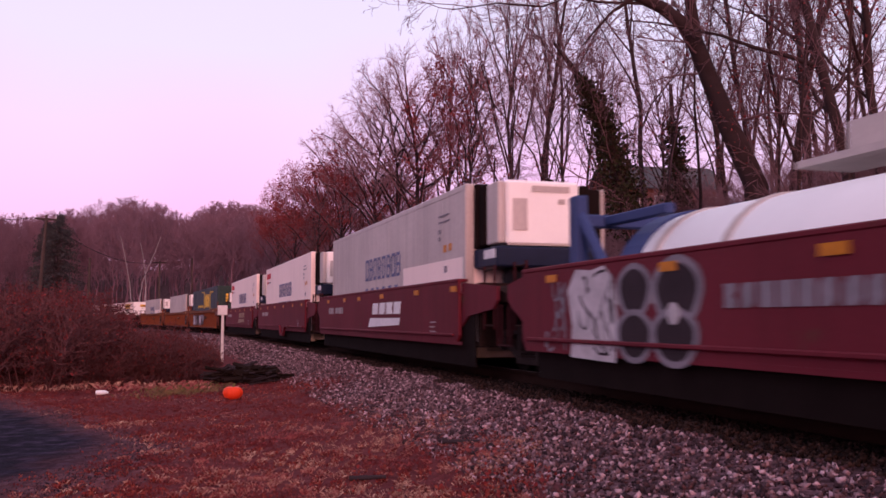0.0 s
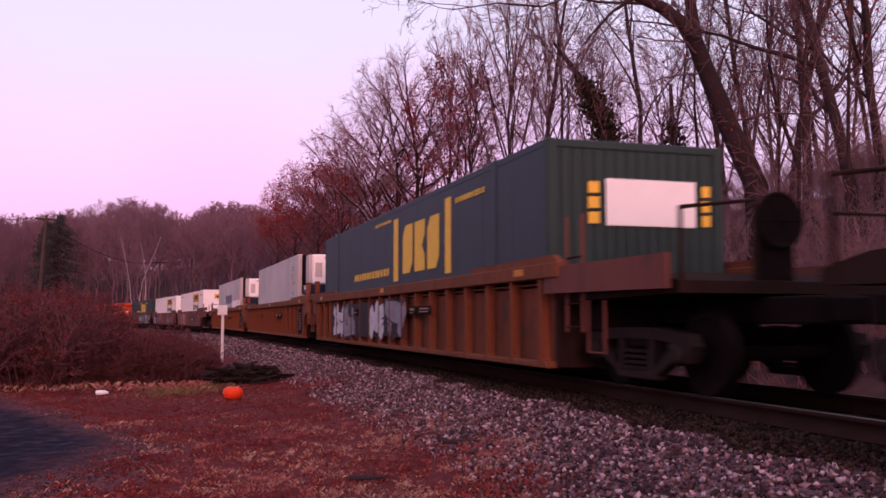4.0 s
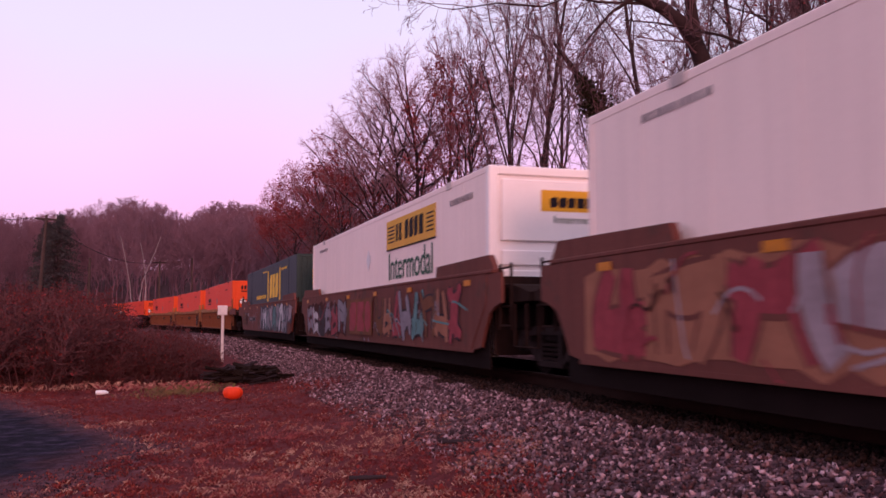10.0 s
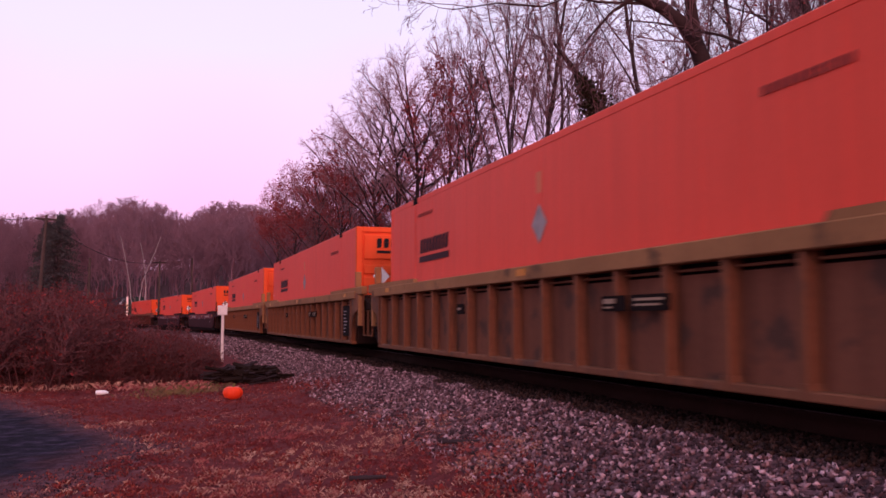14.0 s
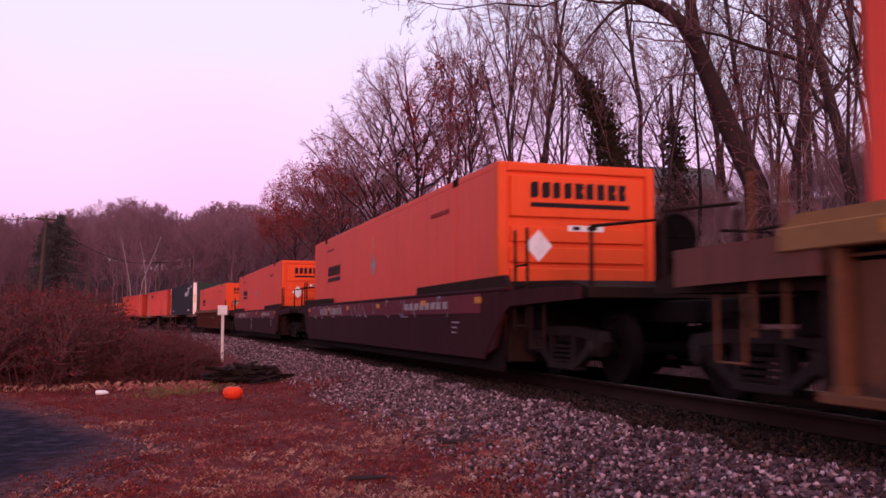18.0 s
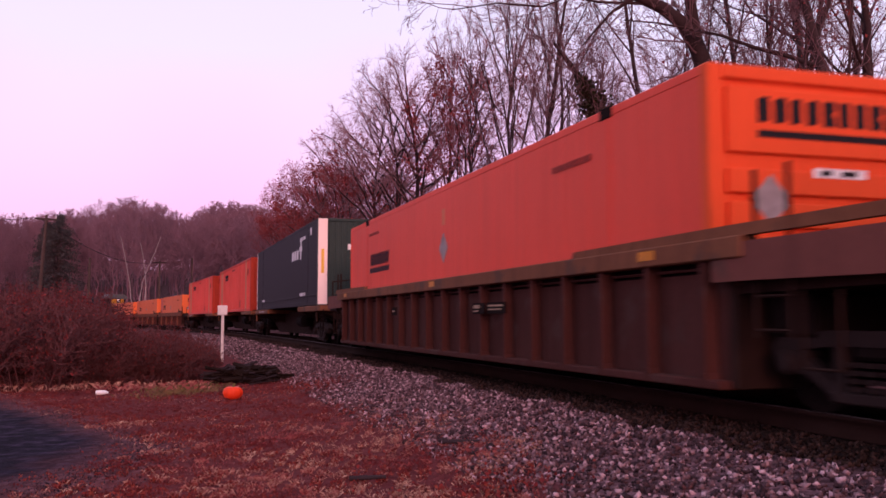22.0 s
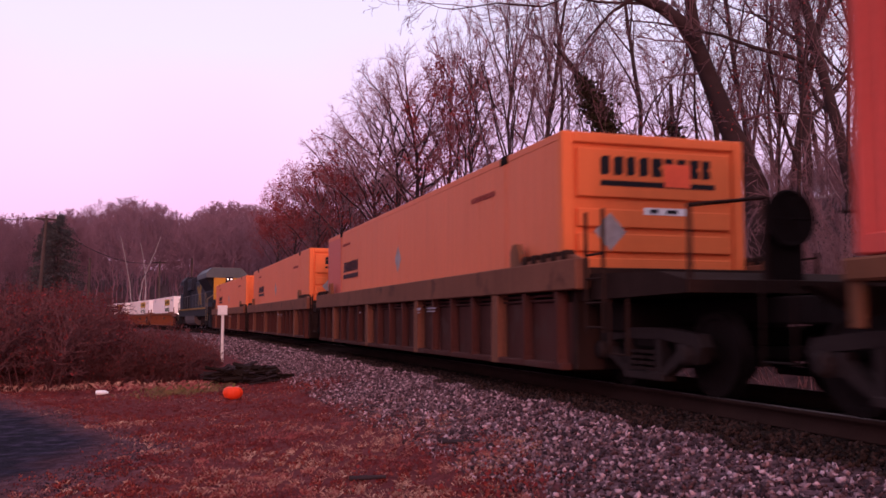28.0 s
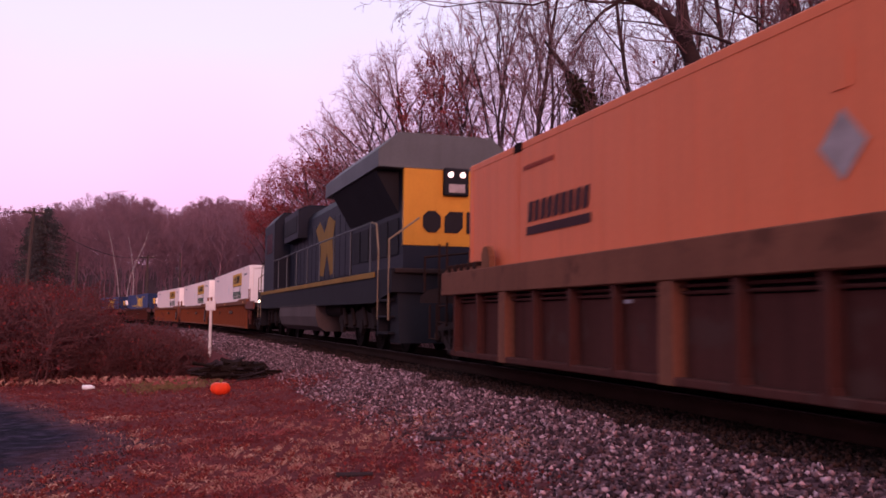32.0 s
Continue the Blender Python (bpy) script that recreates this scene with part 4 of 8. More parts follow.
# ---- well cars ----
def well_car(label, c, half, paint, style, front, rear, seed=0, ends=None, w=1.5, z0=0.2, z1=1.42, chord=None, group="well cars of the freight train"):
    """A container well car. half: half the length of its well sides; front and rear: distance from the middle to the end, with
    'joint' (shared truck) or 'end' (own truck and coupler). Its nose points the way the train runs."""
    rng = random.Random(seed)
    car = thing("well_car", label, "rail car", group)
    m = M[paint]
    chord = M[chord] if chord else m
    taper = {"smooth": 0.75, "ribbed": 0.12, "deep": 0.2}[style]
    for s in (-1, 1):
        y0, y1 = (s * w, s * (w - 0.05)) if style == "smooth" else (s * (w - 0.15), s * (w - 0.18))
        outline = [(-half + taper, z0), (half - taper, z0), (half - 0.05, z1 - 0.45), (half, z1), (-half, z1), (-half + 0.05, z1 - 0.45)]
        if ends:
            fe, re = ends
            outline = [(-re + 0.12, z0), (fe - 0.12, z0), (fe, z0 + 0.15), (fe, z1), (-re, z1), (-re, z0 + 0.15)]
        web = {"yellow_rust": M["rust_panel"], "tan_rust": M["tan_panel"]}.get(paint, m)
        if style != "smooth":
            # an open slot under the top chord; an added dark strip paints its shade
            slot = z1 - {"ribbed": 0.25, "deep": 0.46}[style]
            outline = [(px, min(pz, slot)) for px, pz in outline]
            part("inner_web", Build().box(-half + 0.05, half - 0.05, min(s * 1.303, s * 1.311), max(s * 1.303, s * 1.311), slot - 0.06, z1 - 0.12), M["grime_and_shade"], car)
        side = Build().plate(outline, min(y0, y1), max(y0, y1))
        sp = part("side_panel", side, web, car)
        part("top_chord", Build().box(-half - 0.25 if not ends else -ends[1], half + 0.25 if not ends else ends[0], min(s * (w + 0.012), s * (w - 0.17)), max(s * (w + 0.012), s * (w - 0.17)), z1 - {"smooth": 0.02, "ribbed": 0.15, "deep": 0.32}[style], z1 + 0.035, 0.012), chord, car)
        # cheek over each truck, arched below
        for e, (dist, kind) in ((1, front), (-1, rear)) if style != "deep" and not ends else ():
            reach = (dist - 0.7 if e > 0 else dist - 1.4) if kind == "end" else half + 0.55
            arch = [(half - 0.2, z1 - 0.34), (half + 0.3, z1 - 0.34), (reach, z1 - 0.36), (reach, z1 - 0.02), (half + 0.3, z1 - 0.02), (half - 0.2, z1 - 0.02)] if style == "ribbed" and kind == "end" else [(half - taper - 0.02, z0 + 0.02), (half - 0.28, 0.36), (half - 0.12, 0.62), (half + 0.08, 0.86), (half + 0.3, 0.95), (reach, 1.0), (reach, z1 - 0.02), (half + 0.3, z1 - 0.02), (half - taper - 0.02, z1 - 0.02)]
            yc = sorted((s * (w - 0.012), s * (w - 0.06)))
            part("end_cheek", Build().plate([(e * px, pz) for px, pz in arch], *yc), M["brown"] if style == "ribbed" and kind == "end" else m, car)
        if ends:
            for e, at_end in ((1, ends[0]), (-1, ends[1])):
                yc = sorted((s * (w - 0.06), s * (w - 0.11)))
                part("end_cheek", Build().plate([(e * px, pz) for px, pz in ((at_end, 0.66), (at_end + 0.3, 0.82), (half + 0.75, 0.92), (half + 0.9, 1.04), (half + 0.9, 1.24), (at_end, z1 - 0.03))], *yc), M["dark_maroon"] if s > 0 else m, car)
        for e, (dist, kind) in ((1, front), (-1, rear)) if style == "ribbed" else ():
            if kind == "joint":
                yc = sorted((s * (w - 0.02), s * (w - 0.16)))
                part("end_beam", Build().box(min(e * (half + 0.06), e * (half + 0.95)), max(e * (half + 0.06), e * (half + 0.95)), *yc, z1 - 0.06, z1 + 0.13, 0.02), chord, car)
                part("end_post", Build().box(min(e * (half + 0.5), e * (half + 0.64)), max(e * (half + 0.5), e * (half + 0.64)), *yc, 0.62, z1 - 0.065, 0.012), chord, car)
                part("end_post", Build().box(min(e * (half + 0.2), e * (half + 0.3)), max(e * (half + 0.2), e * (half + 0.3)), *yc, z1 + 0.135, z1 + 0.5, 0.012), chord, car)
        if style != "smooth":
            part("bottom_chord", Build().box(-half + taper, half - taper, min(s * (w - 0.01), s * (w - 0.17)), max(s * (w - 0.01), s * (w - 0.17)), z0 - 0.03, z0 + 0.05, 0.012), m, car)
            gap = 0.92 if style == "ribbed" else 1.0
            n = int(2 * (half - 0.35) / gap)
            rib = Build().plate([(-0.037, z0 + 0.02), (0.037, z0 + 0.02), (0.037, z1 - 0.13), (-0.037, z1 - 0.13)], -0.07, 0.08)
            rib.plate([(-0.09, z0 - 0.02), (0.09, z0 - 0.02), (0.05, z0 + 0.10), (-0.05, z0 + 0.10)], -0.08, 0.08)
            wide = Build().plate([(-0.13, z0 - 0.03), (0.13, z0 - 0.03), (0.11, z1 - 0.12), (-0.11, z1 - 0.12)], -0.08, 0.08)
            post = chord if style == "deep" else m
            rib, wide = rib.mesh("rib", m), wide.mesh("rib", post)
            for i in range(n + 1):
                x = -half + 0.35 + (2 * half - 0.7) * i / n
                big = style == "deep" and i % 4 == 2
                part("rib", wide if big else rib, None, sp, at=pose(x, s * (w - 0.085), 0, 0, 0, 0 if s < 0 else 180))
            if style == "deep":
                for zr in (0.37, 0.43):
                    part("rod", Build().tube((-half + 0.3, s * (w - 0.12), z1 - zr), (half - 0.3, s * (w - 0.12), z1 - zr), 0.016, n=6), m, sp)
            else:
                part("rod", Build().tube((-half + 0.3, s * (w - 0.12), z1 - 0.21), (half - 0.3, s * (w - 0.12), z1 - 0.21), 0.014, n=6), m, sp)
        else:
            part("step_rail", Build().box(-half * 0.93, half * 0.93, min(s * (w + 0.006), s * w), max(s * (w + 0.006), s * w), z0, z0 + 0.05), m, sp)
        # guides that stand up over both ends of the well
        if style == "smooth":
            # added dark sheet behind and below the side, in place of shade
            part("liner", Build().box(-half + 0.1, half - 0.1, min(s * 1.385, s * 1.41), max(s * 1.385, s * 1.41), 0.04, z1 - 0.2), M["grime_and_shade"], car)
        for e in (-1, 1) if not ends else ():
            gl, gh = (4.4, 0.2) if z1 < 1.25 else (1.6, 0.09) if style == "deep" else (2.6, 0.25) if style == "smooth" else (3.0, 0.13)
            far, what = front if e > 0 else rear
            tip = (far - 0.75 if e > 0 else half + 0.5) if what == "end" and paint in ("brown", "brown_rust") and style != "deep" else half + 0.05
            g = [(e * (half - gl), z1 + 0.03), (e * (half - gl + 0.06), z1 + gh * 0.85), (e * (half + 0.05), z1 + gh), (e * (tip + 0.01), z1 + gh), (e * (tip + 0.2), z1 + 0.03)]
            if style == "ribbed" and paint != "brown_rust" and e > 0 and s < 0 and front[1] == "joint":
                board = part("data_board", Build().box(half - 1.22, half - 0.42, -w + 0.02, -w + 0.06, z0 + 0.16, z1 - 0.3, 0.006), M["grime_and_shade"], car, "dark data board with pale lines")
                for q in range(7):
                    wide = rng.uniform(0.2, 0.55)
                    part("data_line", rects(Build(), -w + 0.019, [(half - 1.1, half - 1.1 + wide, z0 + 0.25 + 0.085 * q, z0 + 0.275 + 0.085 * q)]), M["faded_white"], board)
            if style == "deep":
                for q in range(5):
                    sx = e * (half - 1.3 + 0.3 * q)
                    part("container_stop", Build().box(sx - 0.07, sx + 0.07, min(s * (w + 0.005), s * (w - 0.14)), max(s * (w + 0.005), s * (w - 0.14)), z1 + 0.04, z1 + 0.15, 0.02), M["underside"], car)
                kx = e * (half - 1.7)
                part("lock_bracket", Build().plate([(kx - 0.16, z1 + 0.03), (kx + 0.16, z1 + 0.03), (kx + 0.16, z1 + 0.2), (kx + 0.05, z1 + 0.34), (kx - 0.07, z1 + 0.34), (kx - 0.16, z1 + 0.24)], min(s * (w - 0.03), s * (w - 0.12)), max(s * (w - 0.03), s * (w - 0.12))), M["tan_rust"], car, "hooked yellow-brown locking bracket")
            part("corner_guide", Build().plate(g, min(s * (w - 0.02), s * (w - 0.10)), max(s * (w - 0.02), s * (w - 0.10))), (m if style == "smooth" else chord) if z1 > 1.25 else M["underside"], car)
        # amber markers and small data panels
        if s < 0:
            amber = rects(Build(), 0, [(-0.15, 0.15, -0.045, 0.045)]).mesh("reflector", M["reflector"])
            zr = z1 - 0.17 if style == "smooth" else z1 - 0.09
            spots = {"smooth": 6, "ribbed": 3, "deep": 0}[style]
            for k in range(spots):
                x = -half + 1.0 + k * (2 * half - 2) / (spots - 1) + rng.uniform(-0.3, 0.3)
                part("reflector", amber, None, car, at=pose(x, -w - 0.014, zr + 0.045))
            marks = Build()
            ym = -w - 0.001 if style == "smooth" else -w - 0.010
            if style == "smooth":
                x = -half + 1.3
                rects(marks, ym, glyphs(4, x, x + 0.75, 0.92, 1.08, seed) + glyphs(6, x + 0.95, x + 2.0, 0.92, 1.08, seed + 1))
                x = half - 2.2
                for k in range(3):
                    rects(marks, ym, [(x, x + rng.uniform(0.2, 0.4), 0.55 + 0.08 * k, 0.575 + 0.08 * k)])
            else:
                x = half * 0.25
                rects(marks, -w - 0.004, [(x + 0.06, x + 0.3, 0.93, 0.98), (x + 0.06, x + 0.24, 0.88, 0.90), (x + 0.70, x + 1.26, 0.95, 0.975), (x + 0.70, x + 1.2, 0.90, 0.92), (x - 4.94, x - 4.8, 0.915, 0.95)])
                for px, ln in ((x, 0.5), (x + 0.62, 0.72), (x - 5.0, 0.34)) if style == "ribbed" else ():
                    part("data_plate", Build().box(px, px + ln, -w - 0.003, -w + 0.02, 0.85, 1.01), M["grime_and_shade"], car)
            part("lettering", marks, M["faded_white" if style == "smooth" else "faded_tan" if style == "ribbed" else "spray_grey"], car, "faded stencilled data panels")
    fl = Build()
    fl.box(-half + 0.4, half - 0.4, -1.25, 1.25, z0 + 0.0, z0 + 0.04)
    for k in range(7):
        x = -half + 1.0 + k * (2 * half - 2.0) / 6
        fl.box(x - 0.12, x + 0.12, -w + 0.15, w - 0.15, z0 - 0.05, z0 + 0.02)
    part("well_floor", fl, M["grime_and_shade"], car)
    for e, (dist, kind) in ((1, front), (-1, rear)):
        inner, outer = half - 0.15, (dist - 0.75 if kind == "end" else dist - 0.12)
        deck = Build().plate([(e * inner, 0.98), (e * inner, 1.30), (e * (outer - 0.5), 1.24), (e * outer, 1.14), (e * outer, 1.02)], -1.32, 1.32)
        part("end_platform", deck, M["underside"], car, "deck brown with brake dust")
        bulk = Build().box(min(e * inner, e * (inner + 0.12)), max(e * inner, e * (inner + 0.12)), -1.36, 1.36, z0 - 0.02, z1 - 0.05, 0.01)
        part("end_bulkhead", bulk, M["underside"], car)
        part("brake_rigging", Build().box(min(e * (inner + 0.2), e * (inner + 0.75)), max(e * (inner + 0.2), e * (inner + 0.75)), -1.1, 1.1, 0.62, 0.97, 0.03), M["grime_and_shade"], car)
        sill = Build().box(min(e * inner, e * (dist - 0.1)), max(e * inner, e * (dist - 0.1)), -0.33, 0.33, 0.72, 0.99, 0.02)
        part("draft_sill", sill, M["grime_and_shade"], car)
        iron = {"maroon": M["dark_maroon"], "tan_rust": m, "yellow_rust": M["brown"]}.get(paint, M["underside"])
        for s in (-1, 1):
            x, tall = e * (half + 0.30), 1.98 if kind == "end" and s < 0 else 1.55
            lad = Build()
            for dx in (0.0, 0.42 * e):
                lad.tube((x + dx, s * 1.40, 0.62), (x + dx, s * 1.40, tall), 0.022, n=6)
            lad = part("ladder", lad, iron, car)
            for k in range(4):
                part("rung", RUNG, None, lad, at=pose(x + 0.21 * e, s * 1.40, 0.68 + 0.27 * k))
            x += 0.55 * e
            part("stirrup", Build().pipe([(x, s * 1.40, 0.98), (x, s * 1.40, 0.40), (x + 0.4 * e, s * 1.40, 0.40), (x + 0.4 * e, s * 1.40, 0.98)], 0.018), iron, car)
        if kind == "end":
            part("coupler", Build().box(min(e * (dist - 0.2), e * (dist + 0.02)), max(e * (dist - 0.2), e * (dist + 0.02)), -0.16, 0.16, 0.72, 1.0, 0.04), M["grime_and_shade"], car)
            add_truck(car, e * (dist - 2.05), c)
            x = e * (outer - 0.06)
            part("handrail", Build().pipe([(x, -1.25, 1.14), (x, -1.25, 1.85), (x, -0.4, 1.95), (x, -0.4, 1.14)], 0.028), M["underside"], car)
            part("handrail", Build().pipe([(x, 1.25, 1.14), (x, 1.25, 1.85), (x, 0.5, 1.85)], 0.02), M["underside"], car)
            if e > 0:
                bw = Build().lathe([(0.27, -0.015), (0.29, 0.0), (0.27, 0.015), (0.23, 0.0)], (x + 0.05, -0.15, 1.75), "x", 16)
                for k in range(3):
                    a = k * math.pi / 3
                    bw.tube((x + 0.05, -0.15 - 0.26 * math.cos(a), 1.75 - 0.26 * math.sin(a)), (x + 0.05, -0.15 + 0.26 * math.cos(a), 1.75 + 0.26 * math.sin(a)), 0.012, n=5)
                bw.box(x - 0.15, x, -0.35, 0.05, 1.14, 1.62, 0.02)
                part("brake_wheel", bw, M["grime_and_shade"], car)
        elif e < 0:
            add_truck(car, e * dist, c)
    rolls(car, c, 2 * half)
    return car


def spine_car(label, c, front, rear, seed=0):
    """A spine car unit: one deep middle sill, a saddle under each end of the box, cross arms."""
    rng = random.Random(seed)
    car = thing("spine_car", label, "rail car", "spine cars of the freight train")
    m = M["brown_rust"]
    sill = Build().plate([(-9.0, 1.10), (9.0, 1.10), (8.2, 0.62), (6.6, 0.22), (-6.6, 0.22), (-8.2, 0.62)], -0.42, 0.42)
    part("center_sill", sill, M["underside"], car)
    for e in (-1, 1):
        part("saddle", Build().box(*((4.6, 8.9) if e > 0 else (-8.15, -3.7)), -1.36, 1.36, 1.03, 1.20, 0.02), M["tan_rust"], car)
        for x in (4.9, 6.2, 7.5, 8.6):
            part("cross_arm", Build().slab([(-1.3, 1.02), (1.3, 1.02), (0.4, 0.62), (-0.4, 0.62)], e * x - 0.09, e * x + 0.09), M["underside"], car)
        for s in (-1, 1):
            part("bracket", Build().box(min(e * 8.0, e * 8.12), max(e * 8.0, e * 8.12), s * 1.30 - 0.03, s * 1.30 + 0.03, 0.70, 1.12, 0.01), M["tan_rust"] if e < 0 else M["underside"], car)
            part("step", Build().pipe([(e * 8.75, s * 1.3, 1.08), (e * 8.75, s * 1.3, 0.42), (e * 9.15, s * 1.3, 0.42), (e * 9.15, s * 1.3, 1.08)], 0.016), M["grime_and_shade"], car)
    for e, (dist, kind) in ((1, front), (-1, rear)):
        part("draft_sill", Build().box(min(e * 8.9, e * (dist - 0.1)), max(e * 8.9, e * (dist - 0.1)), -0.33, 0.33, 0.72, 0.99, 0.02), M["grime_and_shade"], car)
        if kind == "end":
            part("coupler", Build().box(min(e * (dist - 0.2), e * (dist + 0.02)), max(e * (dist - 0.2), e * (dist + 0.02)), -0.16, 0.16, 0.72, 1.0, 0.04), M["grime_and_shade"], car)
            add_truck(car, e * (dist - 1.9), c)
        elif e < 0:
            add_truck(car, e * dist, c)
    marks = rects(Build(), -1.362, [(-6.6 + 0.5 * k, -6.35 + 0.5 * k, 1.07, 1.15) for k in range(4)])
    part("lettering", marks, M["faded_white"], car, "faded stencilled data panels")
    part("air_tank", Build().lathe([(0.1, -0.6), (0.22, -0.55), (0.22, 0.55), (0.1, 0.6)], (2.0, -0.7, 0.72), "x", 14), M["grime_and_shade"], car)
    rolls(car, c, 18.0)
    return car


# ---- containers ----
def shell(box, L, W, H, z0, side, end, style, roof=None):
    """The parts that every container has. Bottom at z0; length along x."""
    h, w = L / 2, W / 2
    roof = roof or side
    if style == "corrugated":
        pitch, depth = 0.33, 0.06
        for s in (-1, 1):
            b, x = Build(), -h + 0.16
            pts = []
            while x < h - 0.16 - pitch * 0.5:
                pts += [(x, 0.0), (x + pitch * 0.28, 0.0), (x + pitch * 0.5, -depth), (x + pitch * 0.78, -depth)]
                x += pitch
            pts.append((h - 0.16, 0.0))
            vs = [(px, s * (w - 0.02 + py), z) for z in (z0 + 0.14, z0 + H - 0.1) for px, py in pts]
            n = len(pts)
            b.add(vs, [(i, i + 1, n + i + 1, n + i) for i in range(n - 1)])
            part("side_panel", b, side, box)
    else:
        for s in (-1, 1):
            y0, y1 = s * (w - 0.006), s * (w - 0.05)
            sp = part("side_panel", Build().box(-h + 0.06, h - 0.06, min(y0, y1), max(y0, y1), z0 + 0.12, z0 + H - 0.07), side, box)
            if style == "sheet":
                part("side_rail", Build().box(-h + 0.06, h - 0.06, min(s * (w - 0.008), s * (w + 0.012)), max(s * (w - 0.008), s * (w + 0.012)), z0 + 0.30, z0 + 0.35, 0.006), side, box)
                continue
            seams = Build()
            n = int(L / (1.22 if style == "smooth" else 0.62))
            for k in range(1, n):
                x = -h + L * k / n
                seams.box(x - 0.025, x + 0.025, min(s * (w - 0.007), s * (w - 0.003)), max(s * (w - 0.007), s * (w - 0.003)), z0 + 0.13, z0 + H - 0.08)
            part("panel_seam", seams, side, sp)
    for s in (-1, 1):
        ya, yb = s * w, s * (w - 0.10)
        part("top_rail", Build().box(-h + 0.05, h - 0.05, min(ya, yb), max(ya, yb), z0 + H - 0.11, z0 + H - 0.005, 0.012), side, box)
        part("bottom_rail", Build().box(-h + 0.05, h - 0.05, min(ya, yb), max(ya, yb), z0, z0 + 0.15, 0.012), side, box)
        for e in (-1, 1):
            part("corner_post", Build().box(min(e * (h + 0.004), e * (h - 0.15)), max(e * (h + 0.004), e * (h - 0.15)), min(s * (w + 0.004), s * (w - 0.15)), max(s * (w + 0.004), s * (w - 0.15)), z0, z0 + H, 0.02),
                 end if e > 0 else side, box)
    part("roof", Build().box(-h + 0.02, h - 0.02, -w + 0.02, w - 0.02, z0 + H - 0.05, z0 + H - 0.008), roof, box)
    part("underframe", Build().box(-h + 0.1, h - 0.1, -w + 0.08, w - 0.08, z0 + 0.02, z0 + 0.16), M["grime_and_shade"], box)
    part("rear_end", Build().box(-h, -h + 0.05, -w + 0.1, w - 0.1, z0 + 0.1, z0 + H - 0.06), end, box)


def ribbed_end(box, L, W, H, z0, end, ribs, header=0.62):
    """The nose of a domestic box: a flat header above raised ribs with grooves between."""
    h, w = L / 2, W / 2
    part("front_end", Build().box(h - 0.09, h - 0.05, -w + 0.1, w - 0.1, z0 + 0.05, z0 + H - 0.03), end, box)
    part("header", Build().box(h - 0.055, h, -w + 0.2, w - 0.2, z0 + H - 0.2 - header, z0 + H - 0.2, 0.015), end, box)
    part("end_rail", Build().box(h - 0.06, h + 0.002, -w + 0.14, w - 0.14, z0 + H - 0.14, z0 + H - 0.003, 0.015), end, box)
    lo, hi = z0 + 0.15, z0 + H - 0.28 - header
    for k in range(ribs):
        za, zb = lo + (hi - lo) * (k + 0.04) / ribs, lo + (hi - lo) * (k + 0.80) / ribs
        part("end_rib", Build().box(h - 0.055, h, -w + 0.2, w - 0.2, za, zb, 0.014), end, box)


